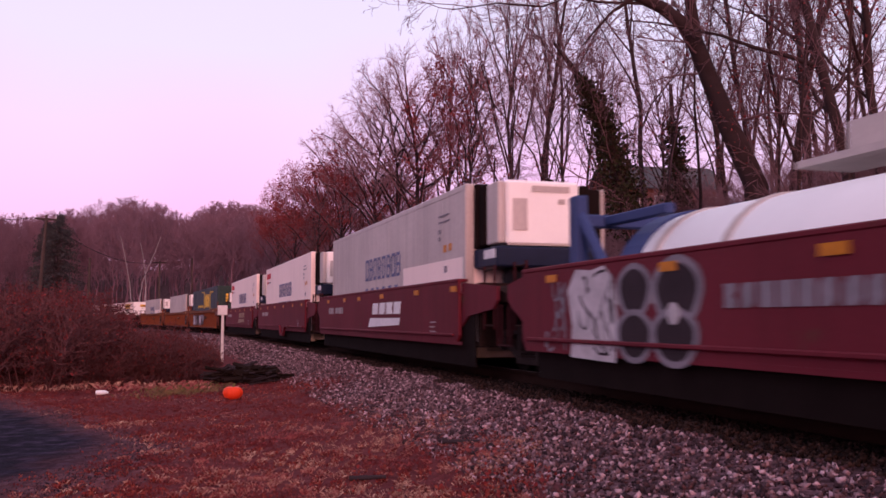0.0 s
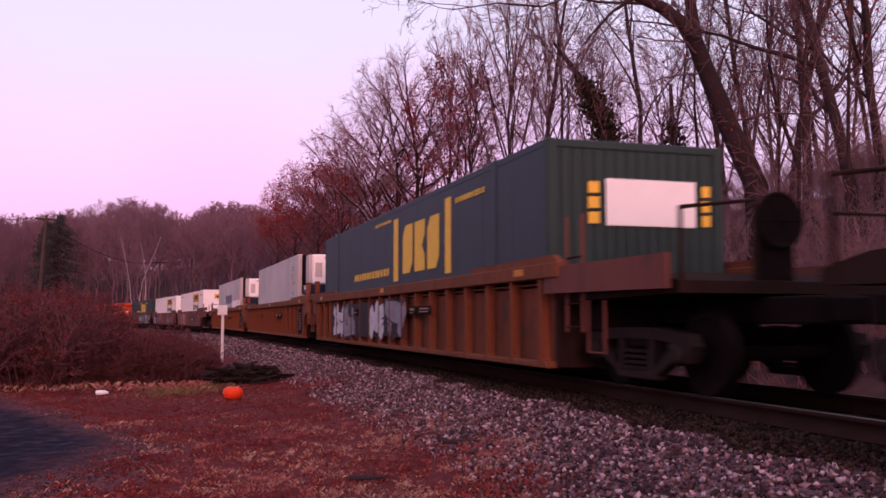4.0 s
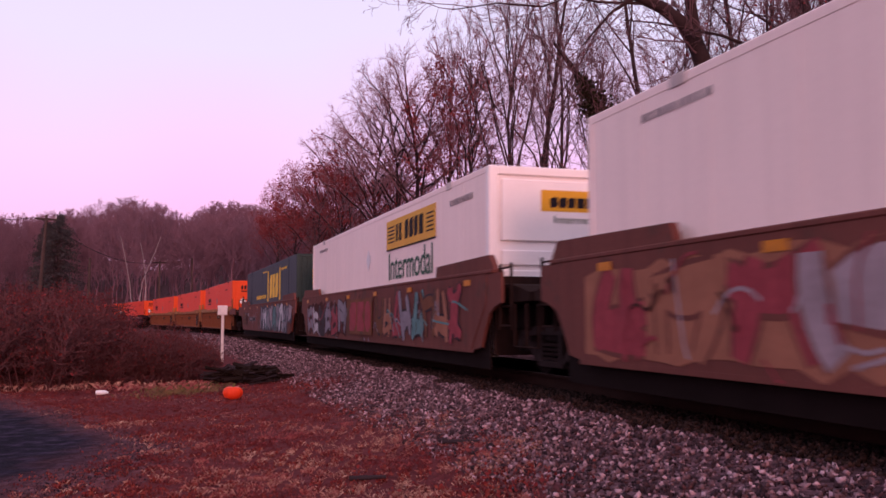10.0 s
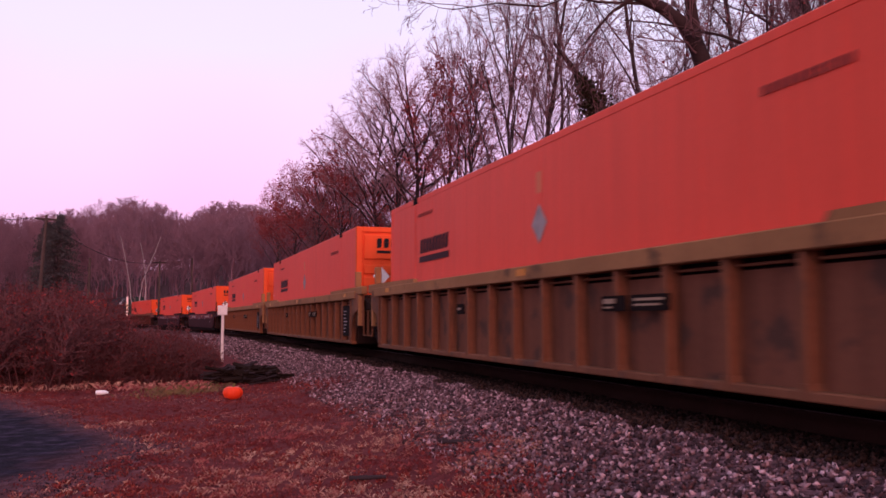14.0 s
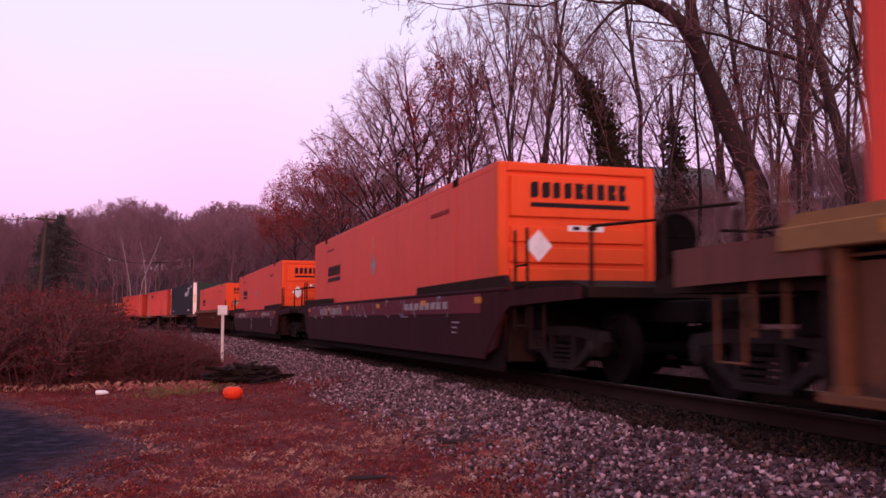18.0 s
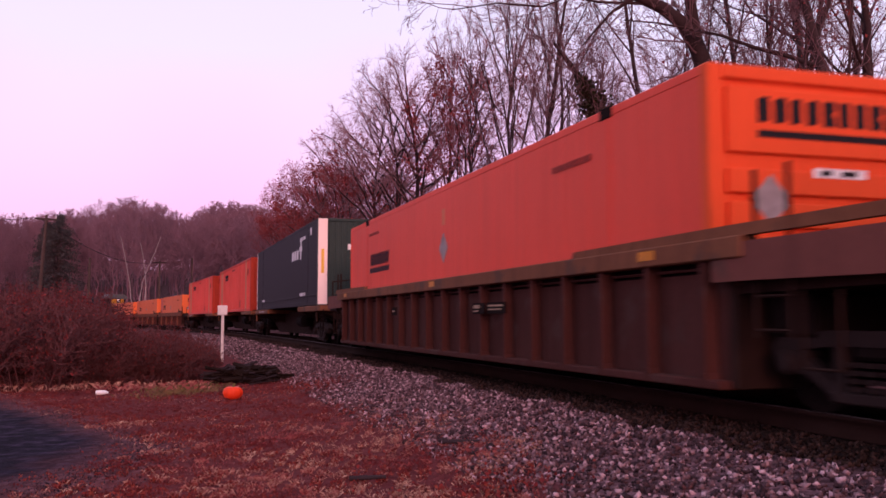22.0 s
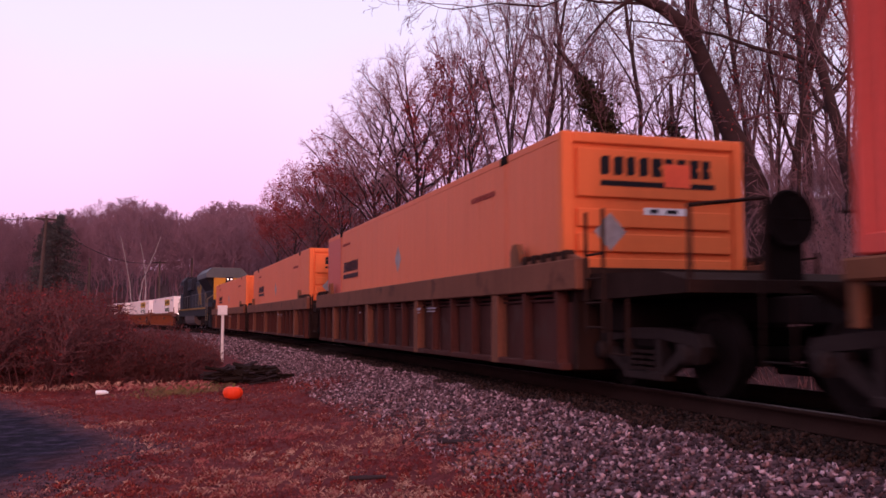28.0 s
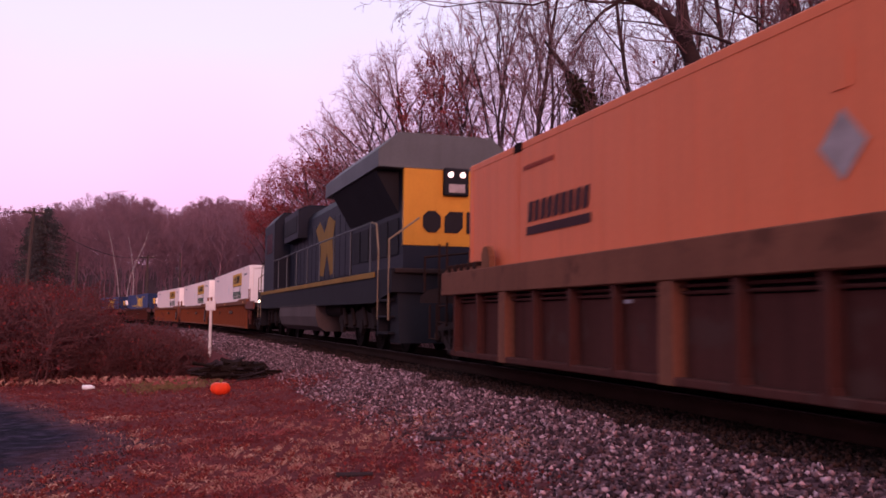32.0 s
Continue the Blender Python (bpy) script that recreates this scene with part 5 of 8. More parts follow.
def orange_container(label, side, end, z0, c, base, sooty=False, sticker="", patched=False):
    L, W, H = 16.15, 2.6, 2.9
    box = thing("freight_container", label, "container", "orange containers")
    h, w = L / 2, W / 2
    shell(box, L, W, H, z0, M[side], M[end], "fine")
    ribbed_end(box, L, W, H, z0, M[end], 6)
    top = z0 + H
    name = end_rects(Build(), h + 0.0005, [g for g in glyphs(9, -0.78, 0.86, top - 0.53, top - 0.29, 5, 0.36)])
    end_rects(name, h + 0.0005, [(-0.78, 0.86, top - 0.67, top - 0.60)])
    part("lettering", name, M["label_black"], box, "black company lettering with a bar below")
    part("data_plate", end_rects(Build(), h + 0.001, [(-0.18, 0.42, top - 1.02, top - 0.93)]), M["label_white"], box, "small white data plate")
    part("plate_mark", end_rects(Build(), h + 0.006, [(-0.10, 0.02, top - 1.0, top - 0.95), (0.14, 0.30, top - 1.0, top - 0.95)]), M["label_black"], box)
    dia = Build().slab([(-0.66, top - 1.49), (-0.44, top - 1.25), (-0.66, top - 1.01), (-0.88, top - 1.25)], h, h + 0.008)
    part("placard", dia, M["label_white"] if not sooty else M["faded_white"], box, "white diamond placard")
    mk = Build()
    rects(mk, -w - 0.001, glyphs(9, -5.75, -3.95, top - 1.10, top - 0.84, 7, 0.36), 0.12)
    rects(mk, -w - 0.001, [(-5.8, -3.95, top - 1.27, top - 1.16)], 0.12)
    part("lettering", mk, M["worn_black"], box, "worn dark company lettering with a bar below")
    small = rects(Build(), -w - 0.001, glyphs(10, 4.65, 5.75, top - 0.52, top - 0.44, 8, 0.4) + glyphs(9, -5.9, -4.9, top - 0.40, top - 0.34, 9, 0.4))
    part("lettering", small, M["ghost_text"], box, "faint small lettering")
    dx = 0.0
    sd = Build().plate([(dx - 0.24, top - 1.1), (dx, top - 1.36), (dx + 0.24, top - 1.1), (dx, top - 0.84)], -w - 0.008, -w - 0.001)
    part("placard", sd, M["faded_white"], box, "pale diamond placard")
    part("data_plate", rects(Build(), -w - 0.001, [(dx - 0.09, dx + 0.09, top - 0.7, top - 0.42)]), M["pale_orange"], box)
    if sticker:
        part("sticker", end_rects(Build(), h + 0.007, [(0.12, 0.5, top - 0.66, top - 0.36)]), M[sticker], box, "square sticker over the lettering")
    if patched:
        part("replaced_panel", rects(Build(), -w - 0.0005, [(-h + 0.02, -h + 1.9, z0 + 0.16, top - 0.12)]), M["patch_red"], box, "replaced panel of redder paint")
    for x in (-6.1, 6.1):
        part("panel_post", rects(Build(), -w + 0.002, [(x - 0.03, x + 0.03, z0 + 0.16, top - 0.11)]), M[side], box)
    for x in (-h + 1.98, h - 1.98):
        part("lifting_casting", Build().box(x - 0.14, x + 0.14, -w - 0.012, -w + 0.02, top - 0.12, top + 0.01, 0.01), M["grime_and_shade"], box)
        part("lifting_casting", Build().box(x - 0.14, x + 0.14, w - 0.02, w + 0.012, top - 0.12, top + 0.01, 0.01), M["grime_and_shade"], box)
    rolls(box, c, base)
    return box


def white_container(label, z0, c, base):
    L, W, H = 16.15, 2.6, 2.9
    box = thing("freight_container", label, "container", "white containers with yellow signs")
    h, w, top = L / 2, W / 2, z0 + H
    shell(box, L, W, H, z0, M["white"], M["white_clean"], "smooth")
    ribbed_end(box, L, W, H, z0, M["white_clean"], 5, 0.95)
    yp = Build()
    rects(yp, -w - 0.001, [(1.67, 5.32, top - 0.85, top - 0.24)])
    part("sign_panel", yp, M["yellow"], box, "yellow sign panel")
    rects_black = rects(Build(), -w - 0.007, glyphs(2, 2.5, 3.0, top - 0.72, top - 0.36, 2, 0.4) + glyphs(4, 3.2, 4.6, top - 0.72, top - 0.34, 3, 0.35))
    for k in range(5):
        rects(rects_black, -w - 0.007, [(1.8, 2.35, top - 0.72 + 0.08 * k, top - 0.69 + 0.08 * k), (4.75, 5.2, top - 0.72 + 0.08 * k, top - 0.69 + 0.08 * k)])
    rects(rects_black, -w - 0.007, [(1.67, 5.32, top - 0.88, top - 0.85)])
    part("lettering", rects_black, M["label_black"], box, "black lettering and rules")
    word("lettering", "Intermodal", 0.82, M["label_green"], box, pose(1.82, -w - 0.004, top - 1.5, 90, 0, 0), 3.25)
    part("sign_panel", end_rects(Build(), h + 0.001, [(-0.45, 0.75, top - 0.68, top - 0.35)]), M["yellow"], box, "yellow sign panel")
    part("lettering", end_rects(Build(), h + 0.007, [g for g in glyphs(6, -0.30, 0.6, top - 0.62, top - 0.46, 3)]), M["label_black"], box)
    word("lettering", "Intermodal", 0.17, M["label_green"], box, pose(h + 0.006, -0.25, top - 0.86, 90, 0, 90), 0.85)
    faint = rects(Build(), -w - 0.001, glyphs(9, -h + 1.3, -h + 2.6, top - 0.33, top - 0.25, 4, 0.5) + glyphs(9, h - 1.9, h - 0.7, top - 0.42, top - 0.32, 6, 0.5))
    part("lettering", faint, M["faded_white"], box)
    dx = -0.1
    part("placard", Build().plate([(dx - 0.22, top - 0.95), (dx, top - 1.2), (dx + 0.22, top - 0.95), (dx, top - 0.7)], -w - 0.007, -w - 0.001), M["label_white"], box, "pale diamond placard")
    for x in (-h + 1.98, h - 1.98):
        for s in (-1, 1):
            part("lifting_casting", Build().box(x - 0.14, x + 0.14, min(s * (w - 0.02), s * (w + 0.012)), max(s * (w - 0.02), s * (w + 0.012)), top - 0.12, top + 0.01, 0.01), M["grey"], box)
    rolls(box, c, base)
    return box


def dark_container(label, z0, c, base, side="slate", end="green_end"):
    L, W, H = 16.15, 2.6, 2.9
    box = thing("freight_container", label, "container", "dark blue-grey containers")
    h, w, top = L / 2, W / 2, z0 + H
    shell(box, L, W, H, z0, M[side], M[end], "smooth")
    n = 14
    fe = part("front_end", Build().box(h - 0.07, h - 0.03, -w + 0.1, w - 0.1, z0 + 0.05, top - 0.05), M[end], box)
    rib = Build().box(h - 0.05, h - 0.005, 0, 0.1, z0 + 0.12, top - 0.12, 0.01).mesh("end_rib", M[end])
    for k in range(n):
        y = -w + 0.2 + (W - 0.4) * k / n
        part("end_rib", rib, None, fe, at=pose(0, y, 0))
    part("end_rail", Build().box(h - 0.06, h + 0.003, -w + 0.14, w - 0.14, top - 0.12, top - 0.004, 0.015), M[end], box)
    part("sign_panel", Build().box(h, h + 0.02, -0.48, 0.86, top - 1.12, top - 0.5, 0.006), M["white_clean"], box, "white sign panel")
    marks = rects(Build(), -w - 0.001, glyphs(3, 0.86, 3.5, top - 1.42, top - 0.46, 11, 0.22))
    rects(marks, -w - 0.001, [(0.11, 0.46, top - 1.55, top - 0.25), (3.71, 4.03, top - 1.55, top - 0.25)])
    rects(marks, -w - 0.001, glyphs(13, -3.84, -0.2, top - 1.40, top - 1.24, 13, 0.5))
    rects(marks, -w - 0.001, glyphs(9, -1.6, -0.1, top - 0.27, top - 0.21, 14, 0.6) + glyphs(9, 4.3, 5.76, top - 0.40, top - 0.31, 15, 0.5))
    end_rects(marks, h + 0.021, [(y0, y1, top - 0.5 - 0.2 * (k + 1), top - 0.5 - 0.2 * k - 0.05) for k in range(3) for y0, y1 in ((-0.74, -0.58), (0.95, 1.08))])
    part("lettering", marks, M["label_yellow"], box, "yellow company lettering")
    for x in (-h + 1.98, h - 1.98):
        part("lifting_post", Build().box(x - 0.12, x + 0.12, -w - 0.012, -w + 0.02, z0 + 0.1, top + 0.01, 0.01), M[side], box)
    rolls(box, c, base)
    return box


def reefer_container(label, side, z0, c, base, brand=True, red=False, H=2.9):
    L, W = 11.75, 2.52
    box = thing("refrigerated_container", label, "container", "refrigerated containers with generators")
    h, w, top = L / 2, W / 2, z0 + H
    shell(box, L, W, H, z0, M[side], M[side], "smooth")
    part("front_end", Build().box(h - 0.06, h - 0.01, -w + 0.1, w - 0.1, z0 + 0.05, top - 0.05), M["white"], box)
    fan = Build()
    for y in (-0.5, 0.5):
        fan.lathe([(0.36, 0.0), (0.36, 0.05), (0.30, 0.06)], (h - 0.01, y, z0 + 0.75), "x", 18)
    fan.box(h - 0.02, h + 0.03, -0.9, 0.9, z0 + 0.15, z0 + 0.32, 0.01)
    part("cooling_unit", fan, M["grey"], box, "grey refrigeration fans")
    gen = part("generator", Build().box(h + 0.16, h + 0.98, -0.92, 0.32, top - 1.08, top - 0.06, 0.04), M["white_clean"], box, "white clip-on generator housing")
    part("generator_side", Build().box(h + 0.14, h + 0.42, -1.08, -0.925, top - 1.06, top - 0.06, 0.03), M["grime_and_shade"], gen)
    part("generator_door", Build().box(h + 0.43, h + 0.94, -1.05, -0.925, top - 1.05, top - 0.08, 0.02), M["grey"], gen, "grey side door")
    part("generator_side", Build().box(h + 0.14, h + 0.96, 0.33, 0.5, top - 1.06, top - 0.1, 0.03), M["grime_and_shade"], gen)
    part("generator_frame", Build().box(h + 0.02, h + 1.0, -1.1, 0.62, top - 1.42, top - 1.10, 0.03).box(h, h + 0.12, -1.12, 1.14, top - 1.4, top - 1.1, 0.02), M["gen_blue"], gen)
    part("generator_back", Build().box(h, h + 0.12, -1.12, 1.14, top - 1.09, top - 0.02, 0.02), M["grime_and_shade"], gen)
    if red:
        part("intake_opening", Build().box(h + 0.97, h + 0.985, -0.3, 0.2, top - 0.8, top - 0.2, 0.005), M["grime_and_shade"], gen, "open dark intake")
    part("generator_panel", Build().box(h + 0.985, h + 1.0, -0.82, -0.58, top - 0.85, top - 0.35, 0.004).box(h + 0.985, h + 0.998, -0.5, 0.14, top - 0.24, top - 0.14, 0.004)
         .box(h + 0.985, h + 1.0, -0.05, 0.06, top - 0.42, top - 0.34, 0.004), M["grey"], gen)
    part("generator_strip", Build().box(h + 0.45, h + 0.95, -1.107, -1.10, top - 1.28, top - 1.14), M["label_white"], gen)
    part("fuel_tank", Build().lathe([(0.1, -0.8), (0.2, -0.74), (0.2, 0.74), (0.1, 0.8)], (h + 0.55, 0, top - 1.58), "y", 14), M["black"], gen)
    part("exhaust", Build().tube((h + 0.4, 0.1, top - 0.1), (h + 0.4, 0.1, top + 0.06), 0.05, n=8), M["grime_and_shade"], gen)
    hose = Build().pipe([(h + 0.05, -0.9, top - 0.4), (h + 0.25, -0.98, top - 0.75), (h + 0.1, -1.0, top - 1.05)], 0.025)
    part("hose", hose, M["black"], gen)
    if brand and not red:
        part("clean_band", rects(Build(), -w + 0.003, [(1.92, h - 0.06, z0 + 0.16, top - 1.2)]), M["white"], box, "cleaner band of white paint")
    if brand:
        mk = rects(Build(), -w - 0.001, glyphs(8, -1.58, 1.77, top - 1.32, top - 0.82, 21, 0.34, True))
        rects(mk, -w - 0.001, glyphs(6, -1.58, 1.77, top - 1.62, top - 1.50, 22, 0.6))
        part("lettering", mk, M["label_blue"], box, "blue company lettering")
    if red:
        mk = rects(Build(), -w - 0.001, glyphs(5, -5.58, -4.23, top - 0.46, top - 0.22, 23, 0.25) + [(-5.48, -5.08, top - 0.66, top - 0.57)])
        part("lettering", mk, M["label_red"], box, "red company lettering")
        part("lettering", rects(Build(), -w - 0.001, [(-4.98, -4.28, top - 0.64, top - 0.60)]), M["label_black"], box)
    mk = rects(Build(), -w - 0.001, [(h - 1.5, h - 0.9, top - 0.42, top - 0.39), (h - 1.5, h - 0.85, top - 0.53, top - 0.50), (h - 1.5, h - 1.35, top - 0.72, top - 0.64), (h - 1.5, h - 1.38, top - 0.84, top - 0.77), (h - 1.15, h - 1.0, top - 1.42, top - 1.3)])
    part("lettering", mk, M["faded_white"] if side == "white" else M["spray_grey"], box)
    part("warning_label", rects(Build(), -w - 0.001, [(h - 1.2, h - 1.05, top - 1.06, top - 0.93), (h - 0.9, h - 0.75, top - 1.05, top - 0.92)]), M["reflector"], box)
    rolls(box, c, base, pose(-0.22, 0, 0))
    return box


def old_container(label, side, end, z0, c, base, black=False):
    """A corrugated steel box of the spine cars."""
    L, W, H = 16.15, 2.6, 2.72
    box = thing("freight_container", label, "container", "corrugated containers on spine cars")
    h, w, top = L / 2, W / 2, z0 + H
    shell(box, L, W, H, z0, M[side if black else "old_orange_side"], M[end], "sheet" if black else "corrugated")
    n = 12
    fe = part("front_end", Build().box(h - 0.08, h - 0.045, -w + 0.1, w - 0.1, z0 + 0.05, top - 0.04), M[end], box)
    rib = Build().box(h - 0.06, h - 0.015, 0, 0.11, z0 + 0.12, top - 0.1, 0.012).mesh("end_rib", M[end])
    for k in range(n):
        y = -w + 0.17 + (W - 0.34) * k / n
        part("end_rib", rib, None, fe, at=pose(0, y, 0))
    part("end_rail", Build().box(h - 0.06, h + 0.003, -w + 0.14, w - 0.14, top - 0.1, top - 0.004, 0.015), M[end], box)
    for x in (-h + 2.0, h - 2.0):
        part("lifting_post", Build().box(x - 0.2, x + 0.2, -w - 0.004, -w + 0.05, z0 + 0.02, top - 0.004, 0.01), M[side] if black else M["old_post"], box)
    if black:
        part("corner_stripe", Build().box(h + 0.005, h + 0.012, -w + 0.01, -w + 0.3, z0 + 0.03, top - 0.02), M["white"], box, "white corner post stripe")
        part("corner_stripe", rects(Build(), -w - 0.005, [(-h, -h + 0.14, z0 + 0.03, top - 0.02)]), M["white"], box, "white corner post stripe")
        part("stripe_mark", end_rects(Build(), h + 0.012, [(-w + 0.11, -w + 0.2, z0 + 1.0, z0 + 1.75)]), M["label_yellow"], box)
        mk = rects(Build(), -w - 0.001, glyphs(3, 2.75, 4.4, top - 1.06, top - 0.74, 31, 0.3) + [(4.62, 4.85, top - 1.1, top - 0.42), (4.45, 5.05, top - 0.82, top - 0.66)], 0.15)
        rects(mk, -w - 0.001, glyphs(5, 4.6, 5.8, top - 0.48, top - 0.36, 32, 0.4) + glyphs(4, 4.65, 5.85, z0 + 0.32, z0 + 0.46, 33, 0.4) + glyphs(3, -6.1, -5.1, z0 + 0.3, z0 + 0.42, 34, 0.4) + [(6.7, 6.95, top - 0.42, top - 0.2)])
        end_rects(mk, h + 0.001, [g for g in glyphs(6, -0.35, 0.55, top - 0.98, top - 0.8, 35, 0.4)] + [(0.62, 0.7, top - 1.3, top - 0.55), (0.85, 1.0, top - 0.75, top - 0.5)])
        part("lettering", mk, M["label_white"], box, "white company lettering")
    else:
        mk = rects(Build(), -w - 0.001, glyphs(9, -4.4, -2.6, top - 0.6, top - 0.42, 36, 0.2) + [(-4.4, -2.6, top - 0.74, top - 0.65)] + glyphs(8, -0.4, 0.9, top - 0.33, top - 0.26, 38, 0.4))
        end_rects(mk, h + 0.001, [g for g in glyphs(9, -0.85, 0.75, top - 0.42, top - 0.2, 37, 0.34)] + [(-0.85, 0.75, top - 0.53, top - 0.46)])
        rects(mk, -w - 0.001, [(3.5, 3.75, z0 + 0.25, z0 + 0.6), (6.8, 7.1, top - 0.85, top - 0.55)])
        part("lettering", mk, M["label_black"], box, "black company lettering")
        for x in (-h + 1.2,):
            part("lifting_post", Build().box(x - 0.1, x + 0.1, -w - 0.003, -w + 0.05, z0 + 0.02, top - 0.005, 0.01), M["old_post"], box)
        part("soot_streak", Build().slab([(-0.74, top - 0.6), (-0.62, top - 0.62), (-0.63, z0 + 1.3), (-0.67, z0 + 0.5), (-0.71, z0 + 1.1)], h - 0.0145, h - 0.0105), M["underside"], box)
    rolls(box, c, base)
    return box


def tank_container(z0, c, base):
    """A white tank in a blue frame."""
    L, W, H = 12.0, 2.44, 2.05
    box = thing("tank_container", "white cylindrical tank in a blue steel frame", "container")
    h, w, top = L / 2, W / 2, z0 + H
    mid, r = z0 + 0.86, 0.93
    part("tank", Build().lathe([(0.2, -h + 0.35), (0.7, -h + 0.42), (r, -h + 0.7), (r, h - 0.7), (0.7, h - 0.42), (0.2, h - 0.35)], (0, 0, mid), "x", 32), M["white_clean"], box, smooth=True)
    for x in (-4.6, -3.3, -0.6, 1.6, 3.6):
        part("tank_band", Build().lathe([(r + 0.006, -0.07), (r + 0.02, -0.05), (r + 0.02, 0.05), (r + 0.006, 0.07)], (x, 0, mid), "x", 32), M["grey"], box)
    for e in (-1, 1):
        fr = Build()
        for s in (-1, 1):
            fr.box(min(e * h, e * (h - 0.22)), max(e * h, e * (h - 0.22)), s * (w - 0.08) - 0.08, s * (w - 0.08) + 0.08, z0, top, 0.02)
            fr.tube((e * (h - 0.1), s * (w - 0.08), top - 0.15), (e * (h - 1.3), s * (w - 0.25), z0 + 0.3), 0.07, n=8)
            fr.box(min(e * h, e * (h - 1.6)), max(e * h, e * (h - 1.6)), s * 0.75 - 0.06, s * 0.75 + 0.06, top - 0.36, top - 0.24, 0.015)
        for z in (z0 + 0.08, top - 0.3):
            fr.box(min(e * h, e * (h - 0.16)), max(e * h, e * (h - 0.16)), -w, w, z - 0.08, z + 0.08, 0.02)
        part("end_frame", fr, M["blue"], box)
        part("skirt", Build().lathe([(r + 0.03, -0.22), (r + 0.03, 0.22)], (e * (h - 0.85), 0, mid), "x", 32), M["blue"], box)
    for s in (-1, 1):
        part("bottom_rail", Build().box(-h, h, s * (w - 0.07) - 0.06, s * (w - 0.07) + 0.06, z0, z0 + 0.14, 0.015), M["blue"], box)
    part("walkway", Build().box(-3.3, h - 0.4, 0.0, 0.7, top - 0.02, top + 0.05).box(-3.3, h - 0.4, 0.64, 0.7, top + 0.05, top + 0.5), M["grey"], box, "grey walkway and dome box over the tank")
    rolls(box, c, base)
    return box

# ---- locomotive ----
def locomotive(c):
    """A six-axle diesel, long hood towards the way it runs."""
    lo = thing("diesel_locomotive", "dark blue diesel locomotive with a yellow hood end and lit headlights", "locomotive")
    blue, yel, gry, gri = M["loco_blue"], M["loco_yellow"], M["loco_grey"], M["grime_and_shade"]
    part("frame", Build().plate([(-10.6, 1.25), (-10.6, 1.72), (10.6, 1.72), (10.6, 1.25), (9.2, 1.05), (-9.2, 1.05)], -1.5, 1.5), M["black"], lo)
    for s in (-1, 1):
        part("sill_stripe", Build().box(-9.4, 9.3, min(s * 1.505, s * 1.53), max(s * 1.505, s * 1.53), 1.58, 1.70, 0.008), M["emblem_gold"], lo, "yellow stripe along the walkway")
    hood = Build().slab([(-0.92, 1.72), (0.92, 1.72), (0.92, 3.9), (0.75, 4.15), (-0.75, 4.15), (-0.92, 3.9)], -5.9, 4.4)
    part("long_hood", hood, blue, lo)
    doors = [(x, 1.85) for x in np.arange(-5.6, 4.2, 0.72)]
    dm = Build().box(0.03, 0.69, -0.012, 0.012, 0.0, 1.75, 0.01).mesh("hood_door", blue)
    for x, z in doors:
        for s in (-1, 1):
            part("hood_door", dm, None, lo, at=pose(float(x), s * 0.93, z))
    part("dynamic_brake_housing", Build().slab([(-1.25, 3.35), (1.25, 3.35), (1.25, 4.3), (0.9, 4.45), (-0.9, 4.45), (-1.25, 4.3)], -5.2, -2.2), blue, lo)
    part("intake_screen", Build().box(-5.0, -2.4, -1.27, 1.27, 3.55, 4.1, 0.01), M["black"], lo)
    part("exhaust_stack", Build().box(0.2, 1.4, -0.4, 0.4, 4.1, 4.5, 0.04), gri, lo)
    # the company emblem on the hood, as plain shapes
    part("emblem", Build().plate([(-0.6, 3.45), (0.1, 3.65), (0.8, 3.25), (1.5, 3.7), (2.4, 3.45), (2.0, 2.9), (2.3, 2.0), (1.75, 1.95), (1.25, 2.65), (0.75, 1.95), (0.2, 2.0), (0.3, 2.85)], -0.953, -0.947), M["emblem_gold"], lo, "faded gold emblem shape")
    # radiator end with its wide roof
    part("radiator_section", Build().slab([(-0.92, 1.72), (0.92, 1.72), (0.92, 3.9), (-0.92, 3.9)], 4.4, 9.35), blue, lo)
    part("radiator_flank", Build().slab([(-0.92, 3.0), (-0.92, 3.9), (-1.45, 3.9)], 4.4, 9.0).slab([(0.92, 3.0), (1.45, 3.9), (0.92, 3.9)], 4.4, 9.0), M["black"], lo)
    part("radiator_roof", Build().slab([(-1.5, 3.92), (1.5, 3.92), (1.5, 4.28), (1.05, 4.68), (-1.05, 4.68), (-1.5, 4.28)], 3.7, 9.45), gry, lo, "weathered grey overhanging radiator roof")
    for s in (-1, 1):
        for k in range(5):
            part("louver", Build().box(4.7 + 0.9 * k, 5.45 + 0.9 * k, min(s * 0.925, s * 0.945), max(s * 0.925, s * 0.945), 2.1, 2.9, 0.008), M["black"], lo)
    part("hood_end", Build().slab([(-0.94, 2.28), (0.94, 2.28), (0.94, 3.91), (-0.94, 3.91)], 9.352, 9.45).slab([(-0.94, 2.28), (-0.6, 2.28), (-0.6, 3.91), (-0.94, 3.91)], 9.44, 9.47), yel, lo, "bright yellow hood end")
    part("hood_end_lower", Build().slab([(-0.94, 1.73), (0.94, 1.73), (0.94, 2.27), (-0.94, 2.27)], 9.352, 9.46), blue, lo)
    part("lettering", end_rects(Build(), 9.472, [(-0.52, -0.12, 2.56, 3.02, 1), (-0.04, 0.38, 2.56, 3.02, 3), (0.46, 0.9, 2.56, 3.02, 2)]), M["label_black"], lo, "dark company lettering")
    lamp_box = part("headlight_box", Build().box(9.45, 9.58, -0.08, 0.48, 3.35, 3.95, 0.03), M["black"], lo)
    for y in (0.06, 0.33):
        part("headlight", Build().lathe([(0.06, 0.0), (0.06, 0.03), (0.035, 0.04)], (9.58, y, 3.80), "x", 16), M["lamp"], lamp_box, "lit headlight")
